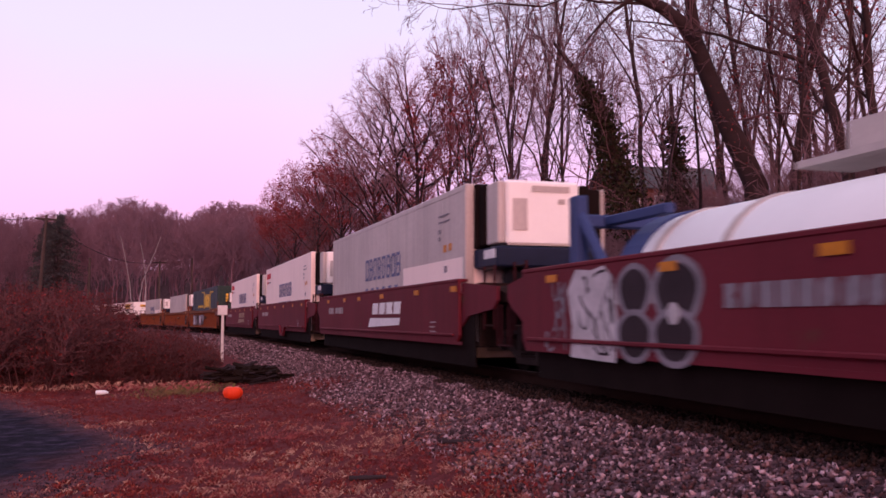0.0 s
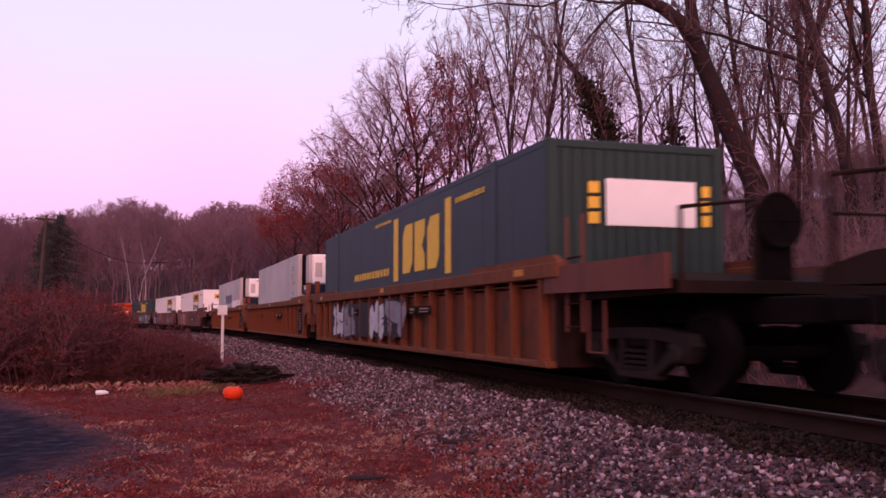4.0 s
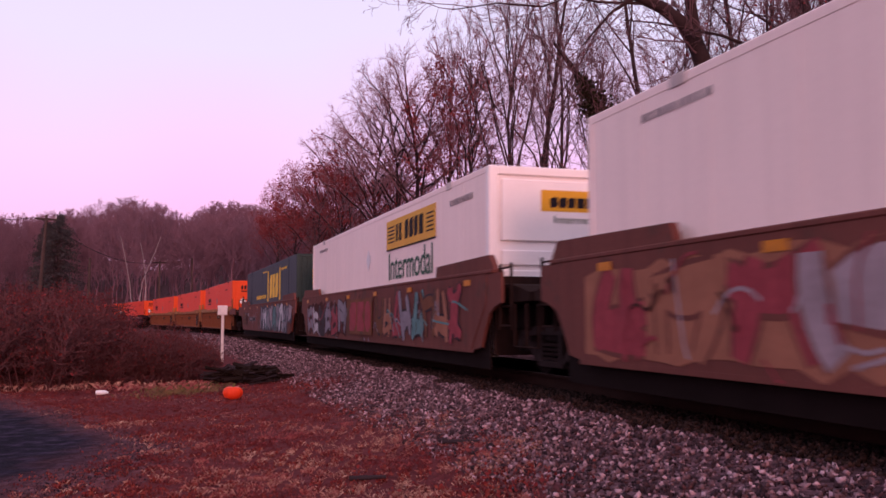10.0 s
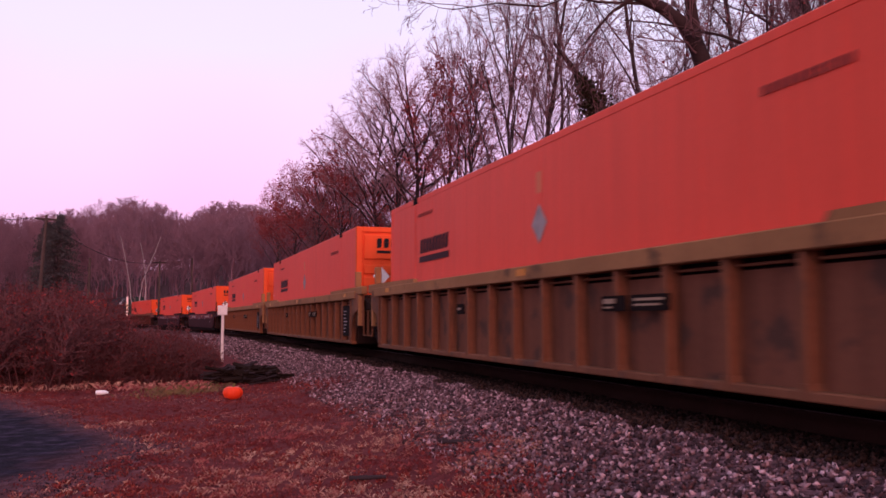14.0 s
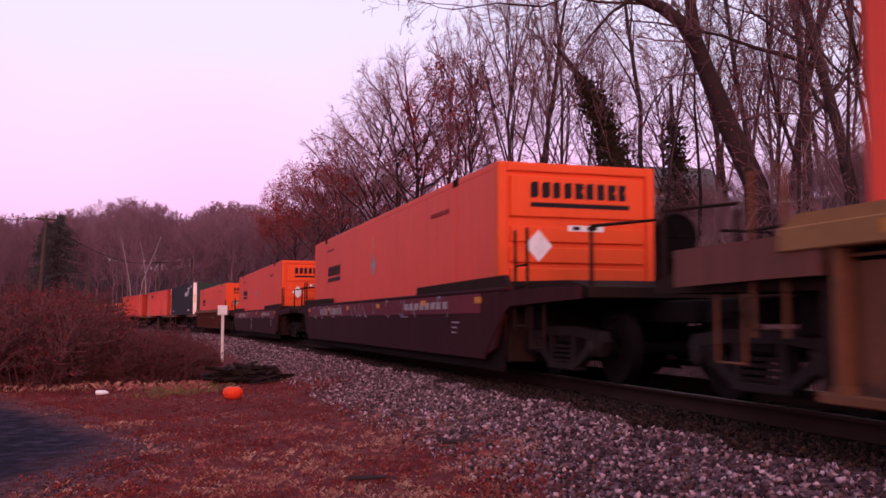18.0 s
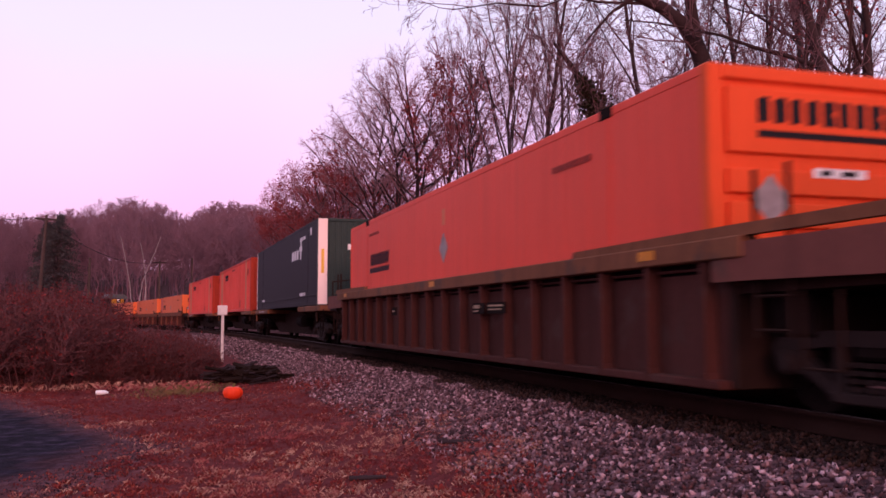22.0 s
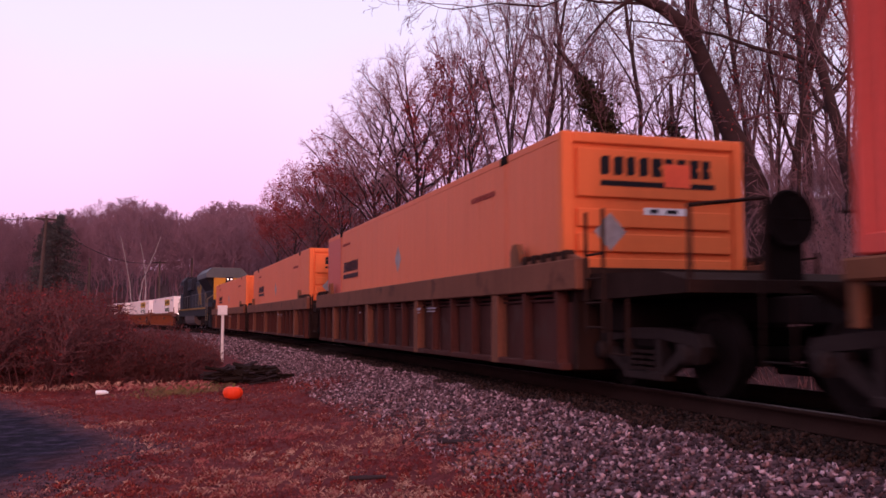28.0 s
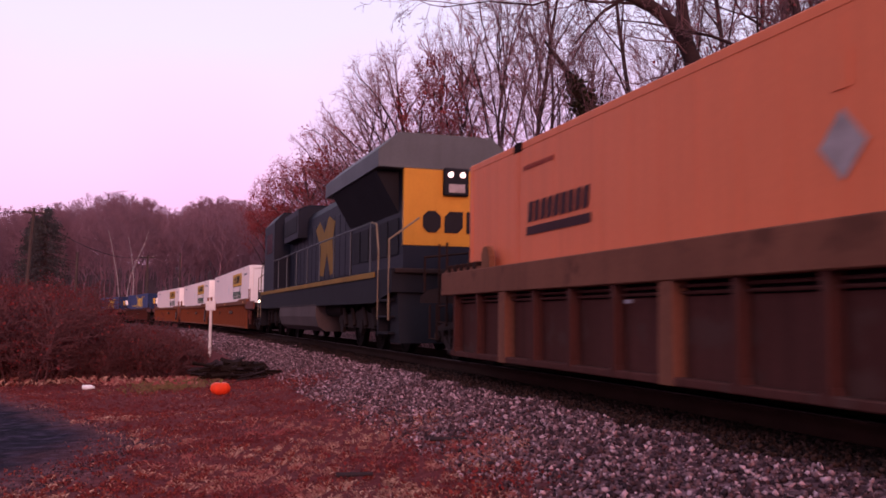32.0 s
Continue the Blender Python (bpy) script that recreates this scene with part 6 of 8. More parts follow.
    part("number_board", Build().box(9.58, 9.595, 0.02, 0.38, 3.42, 3.60), M["faded_white"], lamp_box)
    part("ditch_light", Build().lathe([(0.09, 0.0), (0.09, 0.05), (0.04, 0.06)], (10.55, 0.35, 2.02), "x", 14), M["lamp"], lo, "small lit lamp")
    part("marker_lamp", Build().lathe([(0.05, -0.03), (0.05, 0.03)], (-9.9, -1.52, 1.35), "y", 12), M["small_lamp"], lo)
    # cab at the trailing end
    part("cab", Build().slab([(-1.5, 1.72), (1.5, 1.72), (1.5, 4.2), (1.15, 4.6), (-1.15, 4.6), (-1.5, 4.2)], -8.6, -6.0), blue, lo)
    part("nose", Build().slab([(-1.2, 1.72), (1.2, 1.72), (1.1, 3.1), (-1.1, 3.1)], -10.2, -8.6), blue, lo)
    for s in (-1, 1):
        part("cab_window", Build().box(-7.9, -6.4, min(s * 1.5, s * 1.515), max(s * 1.5, s * 1.515), 3.1, 3.85, 0.006), M["glass"], lo)
    # fuel tank, trucks, pilot
    part("fuel_tank", Build().slab([(-1.5, 0.75), (-1.42, 0.48), (-1.2, 0.34), (1.2, 0.34), (1.42, 0.48), (1.5, 0.75), (1.5, 1.1), (-1.5, 1.1)], -4.3, 2.6), M["tank_grey"], lo, "dusty grey fuel tank")
    part("air_reservoir", Build().lathe([(0.1, -1.0), (0.2, -0.95), (0.2, 0.95), (0.1, 1.0)], (3.9, -1.1, 0.95), "x", 14), gri, lo)
    for tx in (7.0, -7.0):
        fr = Build()
        for s in (-1, 1):
            y0, y1 = min(s * 1.05, s * 1.22), max(s * 1.05, s * 1.22)
            fr.plate([(tx - 2.6, 0.62), (tx - 2.4, 0.92), (tx - 1.2, 0.78), (tx, 0.95), (tx + 1.2, 0.78), (tx + 2.4, 0.92), (tx + 2.6, 0.62), (tx + 2.2, 0.5), (tx - 2.2, 0.5)], y0, y1)
            for dx in (-2.1, 0, 2.1):
                fr.lathe([(0.16, -0.05), (0.18, 0.03), (0.10, 0.08)], (tx + dx, s * 1.2, 0.53), "y", 12)
            for dx in (-1.5, -0.6, 0.6, 1.5):
                fr.tube((tx + dx, s * 1.25, 0.55), (tx + dx - 0.25, s * 1.25, 0.95), 0.06, n=8)
        part("truck", fr, M["truck_steel"], lo)
        for dx in (-2.1, 0.0, 2.1):
            w = part("wheelset", WHEELS[0.53], None, lo, at=pose(tx + dx, 0, 0.53))
            WHEELSETS.append((w, tx + dx, c, 0.53, lo))
    for s in (-1, 1):
        part("air_hose", Build().pipe([(10.72, s * 0.4, 0.95), (10.9, s * 0.42, 0.7), (10.85, s * 0.45, 0.42)], 0.03), gri, lo)
    part("end_platform", Build().box(9.45, 10.7, -1.45, 1.45, 1.62, 1.72, 0.02), M["truck_steel"], lo)
    part("pilot_plow", Build().plate([(10.0, 0.25), (10.75, 0.25), (10.5, 1.3), (10.0, 1.3)], -1.35, 1.35), M["black"], lo)
    part("coupler", Build().box(10.4, 11.15, -0.16, 0.16, 0.75, 1.02, 0.04), gri, lo)
    part("coupler", Build().box(-11.15, -10.4, -0.16, 0.16, 0.75, 1.02, 0.04), gri, lo)
    for e in (-1, 1):
        for s in (-1, 1):
            st = Build()
            tread = Build().box(-0.375, 0.375, -0.15, 0.15, 0.0, 0.04).mesh("tread", M["black"])
            st.box(min(e * 9.5, e * 9.6), max(e * 9.5, e * 9.6), min(s * 1.2, s * 1.5), max(s * 1.2, s * 1.5), 0.38, 1.6, 0.01)
            st = part("step", st, M["black"], lo)
            for k in range(4):
                part("tread", tread, None, st, at=pose(e * 9.975, s * 1.35, 0.42 + 0.33 * k))
            part("grab_rail", Build().pipe([(e * 9.55, s * 1.5, 0.7), (e * 9.55, s * 1.5, 2.15), (e * 9.35, s * 1.5, 2.7), (e * 8.9, s * 1.5, 2.78)], 0.022)
                 .pipe([(e * 10.4, s * 1.5, 0.7), (e * 10.4, s * 1.5, 2.3), (e * 10.5, s * 0.9, 2.75)], 0.022), M["rail_yellow"], lo, "dusty yellow grab rail")
    for s in (-1, 1):
        hr = Build().pipe([(-9.0, s * 1.48, 2.78), (8.9, s * 1.48, 2.78)], 0.02)
        for k in range(10):
            x = -8.8 + 1.95 * k
            hr.tube((x, s * 1.48, 1.72), (x, s * 1.48, 2.78), 0.018, n=5)
        part("handrail", hr, M["loco_grey"], lo)
    rolls(lo, c, 14.0)
    return lo


# ---- the train ----
def make_train():
    # articulated maroon wells with 40-foot boxes
    J, E = "joint", "end"
    wells = [(-233.1, (7.75, J)), (-217.6, (7.75, J)), (-202.05, (7.75, J)), (-186.5, (7.75, J)), (-171.1, (9.6, E))]
    for i, (c, rear) in enumerate(wells):
        car = well_car("maroon steel well car with a white emblem and amber reflectors", c, 6.65, "maroon", "smooth", (7.75, J), rear, seed=i, z0=0.37, z1=1.38, ends=(6.0, 6.85))
        if i in (2, 4):
            x = -0.3 if i == 2 else 0.2
            em = rects(Build(), -1.506, glyphs(4, x + 0.3, x + 2.8, 0.88, 1.12, 50 + i, 0.2), 0.2)
            em.plate([(x - 0.1, 0.60), (x + 2.6, 0.66), (x + 2.7, 0.80), (x + 0.1, 0.80)], -1.511, -1.506)
            part("emblem", em, M["label_white"] if i == 2 else M["faded_tan"], car, "emblem of blocks and a wedge")
        if i == 1:
            rng = random.Random(5)
            part("lettering", rects(Build(), -1.506, glyphs(9, -2.3, -0.2, 0.86, 1.06, 93, 0.3)), M["spray_grey"], car)
            part("graffiti", Build().add([(px, -1.5065, pz) for px, pz in ((-5.35, 0.34), (-4.25, 0.32), (-4.2, 0.8), (-4.28, 1.2), (-4.5, 1.34), (-4.8, 1.3), (-5.2, 1.33), (-5.42, 1.1), (-5.3, 0.7))], [tuple(range(9))]), M["spray_white"], car, "white sprayed field")
            scribble(car, rng, -5.3, -4.3, 0.4, 1.28, "spray_dark", -1.5075, 12)
            scribble(car, rng, -6.3, -5.5, 0.4, 1.2, "spray_grey", -1.5075, 12)
            for cx, cz, rx, rz in ((-3.85, 1.05, 0.36, 0.28), (-3.05, 1.02, 0.44, 0.34), (-3.85, 0.60, 0.38, 0.27), (-3.1, 0.60, 0.42, 0.28)):
                bubble(car, cx, cz, rx, rz, -1.5085 + 0.002 * (cz > 0.8), "spray_dark", "spray_grey")
            part("graffiti", rects(Build(), -1.511, [(-3.2, -3.0, 0.72, 0.92, 1)]), M["spray_white"], car)
        if i != 3:
            part("side_ledge", Build().box(-6.6, 5.8, -1.545, -1.502, 0.50, 0.545, 0.01), M["maroon"], car)
        if i == 3:
            part("side_ledge", Build().box(-6.6, -1.0, -1.56, -1.502, 0.50, 0.555, 0.01), M["maroon"], car)
            part("side_ledge", Build().box(2.8, 5.8, -1.56, -1.502, 0.50, 0.555, 0.01), M["maroon"], car)
            part("side_brace", Build().plate([(-1.0, 0.56), (0.5, 0.56), (0.9, 0.26), (1.3, 0.26), (1.7, 0.56), (2.8, 0.56), (2.8, 0.5), (1.85, 0.5), (1.45, 0.18), (0.75, 0.18), (0.35, 0.5), (-1.0, 0.5)], -1.58, -1.502), M["maroon"], car)
    reefer_container("dirty grey refrigerated container with blue lettering and a clip-on generator", "grey", 0.1, -202.05, 12.0)
    reefer_container("white refrigerated container with blue and red lettering and a clip-on generator", "white", 0.08, -186.5, 12.0, red=True)
    reefer_container("pale refrigerated container with blue and red lettering and a clip-on generator", "white", 0.08, -171.1, 12.0, red=True)
    tank_container(0.22, -217.6, 12.0)
    reefer_container("grey refrigerated container with a clip-on generator", "grey", 0.1, -233.1, 12.0, brand=False)
    # weathered yellow wells
    for i, (c, f, r) in enumerate([(-149.1, (11.9, E), (9.7, J)), (-129.75, (9.7, J), (9.8, J)), (-110.15, (9.8, J), (12.1, E))]):
        car = well_car("weathered rusty yellow ribbed well car", c, 8.55, "yellow_rust", "ribbed", f, r, seed=10 + i)
        if i == 0:
            spray(car, random.Random(8), -5.8, 1.5, 0.3, 1.2, ["spray_white", "spray_grey", "spray_dark"], -1.475, 40, ground="spray_dark")
    dark_container("dark blue-green container with yellow lettering and a white end panel", 0.21, -149.1, 16.0)
    reefer_container("plain grey refrigerated container with a clip-on generator", "grey", 0.18, -129.85, 16.0, brand=False)
    reefer_container("grey refrigerated container with blue lettering and a clip-on generator", "grey", 0.18, -110.15, 16.0)
    # graffiti-covered brown wells
    for i, (c, f, r) in enumerate([(-85.98, (11.9, E), (9.77, J)), (-66.45, (9.77, J), (9.77, J)), (-46.88, (9.77, J), (11.8, E))]):
        car = well_car("brown smooth-sided well car covered in graffiti", c, 8.5, "brown", "smooth", f, r, seed=20 + i, z0=0.27, z1=1.45)
        rng = random.Random(60 + i)
        scribble(car, rng, -7.5, 7.5, 0.3, 1.35, "spray_grey" if i else "spray_red", -1.5205, 26)
        scribble(car, rng, -7.5, 7.5, 0.3, 1.35, "brown_rust", -1.524, 14)
        if i == 0:
            spray(car, rng, -7.6, -1.3, 0.3, 1.36, ["spray_red", "spray_tan", "spray_red", "spray_pink"], -1.506, 60, "brown", ground="spray_tan", big=12)
            part("plaque", rects(Build(), -1.508, [(2.0, 4.6, 0.62, 0.95)]), M["spray_dark"], car)
            part("lettering", rects(Build(), -1.514, glyphs(9, 2.5, 3.6, 0.72, 0.84, 61, 0.3)), M["faded_white"], car)
            spray(car, rng, 5.2, 7.4, 0.5, 1.35, ["tan_rust", "spray_red"], -1.506, 10)
        elif i == 1:
            spray(car, rng, -7.6, -1.8, 0.3, 1.3, ["spray_grey", "spray_white", "spray_dark", "spray_grey", "spray_red"], -1.506, 70, ground="brown_rust", big=11)
            part("emblem", rects(Build(), -1.53, [(-1.43, 1.27, 0.42, 1.25)]), M["tan_rust"], car)
            part("emblem", rects(Build(), -1.536, [(-1.1, -0.35, 0.5, 1.18, 3), (-0.22, 0.5, 0.5, 1.18, 2), (0.6, 1.15, 0.5, 1.18, 1)]), M["spray_red"], car)
            spray(car, rng, 1.5, 7.4, 0.3, 1.38, ["tan_rust", "spray_tan", "spray_red", "spray_grey", "spray_teal"], -1.506, 60)
        else:
            spray(car, rng, -0.4, 7.2, 0.25, 1.4, ["spray_grey", "spray_white", "spray_grey", "spray_pink", "spray_teal"], -1.506, 84, edge="spray_teal", ground="spray_slate", big=10, rim=0.016)
            spray(car, rng, 7.1, 8.3, 0.6, 1.35, ["spray_grey", "spray_pink"], -1.516, 14, "spray_slate", ground="spray_slate")
            part("plaque", rects(Build(), -1.508, [(-5.0, -2.4, 0.70, 0.90)]), M["spray_dark"], car)
            part("plaque_rim", rects(Build(), -1.5135, [(-5.0, -2.4, 0.70, 0.715), (-5.0, -2.4, 0.885, 0.90), (-5.0, -4.98, 0.715, 0.885), (-2.42, -2.4, 0.715, 0.885), (-4.7, -3.6, 0.78, 0.83)]), M["faded_white"], car)
            spray(car, rng, -7.6, -5.6, 0.35, 1.2, ["tan_rust", "brown_rust"], -1.506, 10)
    white_container("white container with a yellow sign panel and green lettering", 0.21, -85.98, 16.0)
    white_container("white container with a yellow sign panel and green lettering", 0.21, -66.45, 16.0)
    dark_container("dark slate container with yellow lettering and a white end panel", 0.21, -46.88, 16.0)
    # faded yellow ribbed wells with orange boxes
    for i, (c, f, r) in enumerate([(-23.2, (11.8, E), (9.8, J)), (-3.5, (9.8, J), (9.7, J)), (16.0, (9.7, J), (11.75, E))]):
        well_car("faded yellow-brown ribbed well car", c, 8.55, "tan_rust", "ribbed", f, r, seed=30 + i, chord="tan_chord")
        orange_container("bright orange container with black lettering on its ribbed end", "orange", "orange_end", 0.21, c, 16.0)
    for i, c in enumerate((39.55, 63.35)):
        car = well_car("grimy dark maroon smooth-sided well car", c, 8.7, "dark_maroon", "smooth", (11.8, E), (11.85, E), seed=40 + i, z1=1.18)
        band = rects(Build(), -1.506, [(-7.9, 7.9, 0.86, 1.15)])
        part("upper_band", band, M["maroon"], car)
        rng = random.Random(70 + i)
        mk = rects(Build(), -1.512, glyphs(4, -5.8, -4.6, 0.90, 1.08, 71 + i, 0.4) + glyphs(5, -4.2, -2.6, 0.90, 1.08, 75 + i, 0.4) + glyphs(8, 3.6, 6.4, 0.94, 1.06, 79 + i, 0.4))
        part("lettering", mk, M["faded_white"], car, "faded stencilled data panels")
        scribble(car, rng, -7.6, 7.6, 0.82, 1.14, "spray_grey", -1.5135, 30)
        if i:
            scribble(car, rng, -0.6, 0.1, 0.35, 0.95, "spray_grey", -1.5135, 9)
        orange_container("bright orange container with black lettering on its ribbed end", "orange", "orange_end", 0.21, c, 16.0)
    well_car("rusty brown ribbed well car with yellow end panels", 86.9, 8.55, "brown_rust", "ribbed", (11.75, E), (11.7, E), seed=45, chord="tan_rust")
    orange_container("bright orange container with black lettering on its ribbed end", "orange", "orange_end", 0.21, 86.9, 16.0, sooty=True)
    # spine cars
    for i, (c, f, r) in enumerate([(108.06, (9.5, E), (9.5, J)), (127.1, (9.5, J), (10.1, J)), (147.67, (10.3, J), (9.7, E))]):
        spine_car("rusty brown spine car with open saddles", c, f, r, seed=50 + i)
        if i == 0:
            old_container("black container with a white corner stripe and white lettering", "navy", "green_end", 1.215, c, 16.0, black=True)
        else:
            old_container("worn orange corrugated container with paler posts", "old_orange", "old_orange", 1.215, c, 16.0)
    # deep dark wells with faded orange boxes
    for i, (c, f, r) in enumerate([(168.8, (11.6, E), (9.78, J)), (188.32, (9.78, J), (9.75, J)), (207.85, (9.75, J), (11.5, E))]):
        well_car("dark brown deep well car with heavy posts", c, 8.6, "brown_rust", "deep", f, r, seed=55 + i, z1=1.43, chord="deep_chord")
        orange_container("sun-faded orange container with black lettering on its ribbed end", "pale_orange", "pale_orange_end", 0.21, c, 16.0, sooty=True, sticker=("sticker_red", "", "label_white")[i], patched=i == 0)
    locomotive(230.6)
    for i, (c, f, r) in enumerate([(253.9, (11.8, E), (9.77, J)), (273.4, (9.77, J), (9.77, J)), (292.9, (9.77, J), (11.8, E))]):
        well_car("rusty orange-brown well car", c, 8.55, "yellow_rust", "ribbed", f, r, seed=80 + i)
        white_container("white container with a yellow sign panel and green lettering", 0.21, c, 16.0)
    for i, c in enumerate((316.5, 340.0)):
        well_car("rusty brown well car", c, 8.55, "brown_rust", "ribbed", (11.8, E), (11.7, E), seed=84 + i)
        dark_container("blue container with pale lettering", 0.21, c, 16.0, "blue", "dark_blue")


make_train()


# ---- plants ----
def tubes_mesh(name, segs, material, sides=4):
    """Many tapered tubes as one mesh; segs: rows of x0 y0 z0 x1 y1 z1 r0 r1."""
    s = np.asarray(segs, float)
    p, q, r0, r1 = s[:, 0:3], s[:, 3:6], s[:, 6:7], s[:, 7:8]
    d = q - p
    d /= np.linalg.norm(d, axis=1, keepdims=True) + 1e-9
    a = np.cross(d, np.array([[0.36, 0.92, 0.14]]))
    a /= np.linalg.norm(a, axis=1, keepdims=True) + 1e-9
    b = np.cross(d, a)
    n = len(s)
    vs = np.zeros((n, 2 * sides, 3))
    for i in range(sides):
        t = 2 * math.pi * i / sides
        o = a * math.cos(t) + b * math.sin(t)
        vs[:, i] = p + o * r0
        vs[:, sides + i] = q + o * r1
    top = np.arange(n)[:, None] * 2 * sides + sides
    follows = np.concatenate([[False], np.abs(p[1:] - q[:-1]).max(1) < 1e-6])[:, None]
    low = np.where(follows, np.roll(top, 1, 0), top - sides)
    fs = np.concatenate([np.concatenate([low + i, low + (i + 1) % sides, top + (i + 1) % sides, top + i], 1) for i in range(sides)], 0)
    return raw_mesh(name, vs.reshape(-1, 3), fs, material, True)


def leaf_mesh(name, centres, size, material, rng, stretch=0.6):
    """Small bent leaves: two triangles folded along the rib."""
    c = np.asarray(centres, float)
    n = len(c)
    u = rng.normal(size=(n, 3))
    u /= np.linalg.norm(u, axis=1, keepdims=True)
    v = rng.normal(size=(n, 3))
    v -= u * (u * v).sum(1, keepdims=True)
    v /= np.linalg.norm(v, axis=1, keepdims=True)
    w = np.cross(u, v)
    s = size * rng.uniform(0.6, 1.3, (n, 1))
    vs = np.stack([c - u * s, c + v * s * stretch + w * s * 0.2, c + u * s, c - v * s * stretch + w * s * 0.2], 1)
    base = np.arange(n)[:, None] * 4
    fs = np.concatenate([base + np.array([[0, 1, 2]]), base + np.array([[0, 2, 3]])], 0)
    return raw_mesh(name, vs.reshape(-1, 3), fs, material)


def grow(rng, start, heading, length, radius, level, spec, out, tips):
    """One branch with its side branches. spec: per level (pieces, children, length ratio, spread, wobble, lift)."""
    pieces, children, ratio, spread, wobble, lift = spec[level]
    p, d = np.array(start, float), np.array(heading, float)
    step = length / pieces
    joints = [(p.copy(), d.copy(), radius)]
    taper = 0.35 if level == 0 else 0.25
    for i in range(pieces):
        d = d + rng.normal(size=3) * wobble + np.array([0, 0, lift])
        d /= np.linalg.norm(d)
        q = p + d * step
        r0, r1 = radius * (1 - (1 - taper) * i / pieces), radius * (1 - (1 - taper) * (i + 1) / pieces)
        out[min(level, 3)].append((*p, *q, max(r0, 0.006), max(r1, 0.005)))
        p = q
        joints.append((p.copy(), d.copy(), r1))
    if level + 1 >= len(spec):
        tips.append(p)
        return
    for k in range(children):
        f = 0.22 + 0.78 * (k + rng.uniform(0.2, 1.0)) / children
        x = min(f, 0.999) * pieces
        i = int(x)
        jp, jd, jr = joints[i]
        np_, nd, nr = joints[i + 1]
        at = jp + (np_ - jp) * (x - i)
        side = np.cross(jd, rng.normal(size=3))
        side /= np.linalg.norm(side) + 1e-9
        ang = spread * rng.uniform(0.7, 1.25)
        h = jd * math.cos(ang) + side * math.sin(ang)
        reach = length * ratio * (1.15 - 0.6 * f) * rng.uniform(0.75, 1.25)
        grow(rng, at, h, reach, min(jr * 0.5, radius * 0.4), level + 1, spec, out, tips)


BARE = [(9, 12, 0.42, 0.85, 0.09, 0.03), (6, 6, 0.5, 0.7, 0.14, 0.05), (4, 4, 0.5, 0.65, 0.18, 0.04), (3, 3, 0.55, 0.65, 0.22, 0.02), (2, 0, 0, 0, 0.22, 0.0)]
SLENDER = [(9, 11, 0.32, 0.55, 0.05, 0.05), (5, 6, 0.5, 0.6, 0.13, 0.1), (3, 4, 0.5, 0.6, 0.18, 0.05), (2, 3, 0.5, 0.6, 0.2, 0.0), (2, 0, 0, 0, 0.2, 0.0)]
SAPLING = [(6, 12, 0.45, 0.6, 0.1, 0.06), (4, 5, 0.5, 0.6, 0.16, 0.06), (3, 4, 0.5, 0.6, 0.2, 0.03), (2, 0, 0, 0, 0.2, 0.0)]


def tree_meshes(seed, spec, trunk, radius, leaves=0, lean=(0, 0, 1), leaf_low=0.0, leaf_size=0.085):
    rng = np.random.default_rng(seed)
    out, tips = [[], [], [], []], []
    grow(rng, (0, 0, -0.3), np.array(lean, float) / np.linalg.norm(lean), trunk, radius, 0, spec, out, tips)
    return finish_tree(out, tips, leaves, leaf_low, leaf_size, rng)


def finish_tree(out, tips, leaves, leaf_low, leaf_size, rng):
    own = out[0] + out[1] if out[3] and len(out[3]) > 600 else out[0]
    rest = out[2] + out[3] if len(own) > len(out[0]) else out[1] + out[2] + out[3]
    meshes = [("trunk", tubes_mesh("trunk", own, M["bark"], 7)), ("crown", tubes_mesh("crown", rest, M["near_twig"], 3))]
    if leaves:
        tips = np.array(tips)
        low = tips[tips[:, 2] < np.quantile(tips[:, 2], leaf_low or 1.0)]
        knots = low[rng.integers(0, len(low), max(12, leaves // 45))]
        c = knots[rng.integers(0, len(knots), leaves)] + rng.normal(size=(leaves, 3)) * 0.42
        meshes.append(("foliage", leaf_mesh("foliage", c, leaf_size, M["leaves"], rng)))
    return meshes


def plant(name, meshes, at, label, category, group=""):
    ob = thing(name, label, category, group, at=at)
    for n, me in meshes:
        part(n, me, None, ob, "clinging russet leaves" if n == "foliage" else "")
    return ob


def seen_at(px, depth):
    """Ground place on the sight line px across the view at that depth."""
    x, th = (px - 784) / 1620.0 * depth, radians(TILT)
    for _ in range(3):
        x = (px - 784) / 1620.0 * (depth * math.cos(th) + (height_at(x, depth) - EYE[2]) * math.sin(th))
    return x, depth, height_at(x, depth)


def spot(px, py, depth):
    """A place in the air on a sight line, at that depth."""
    th = radians(TILT)
    a, b = (px - 784) / 1620.0, (441 - py) / 1620.0
    k = depth / (math.cos(th) - b * math.sin(th))
    return np.array([a * k, depth, EYE[2] + k * (math.sin(th) + b * math.cos(th))])


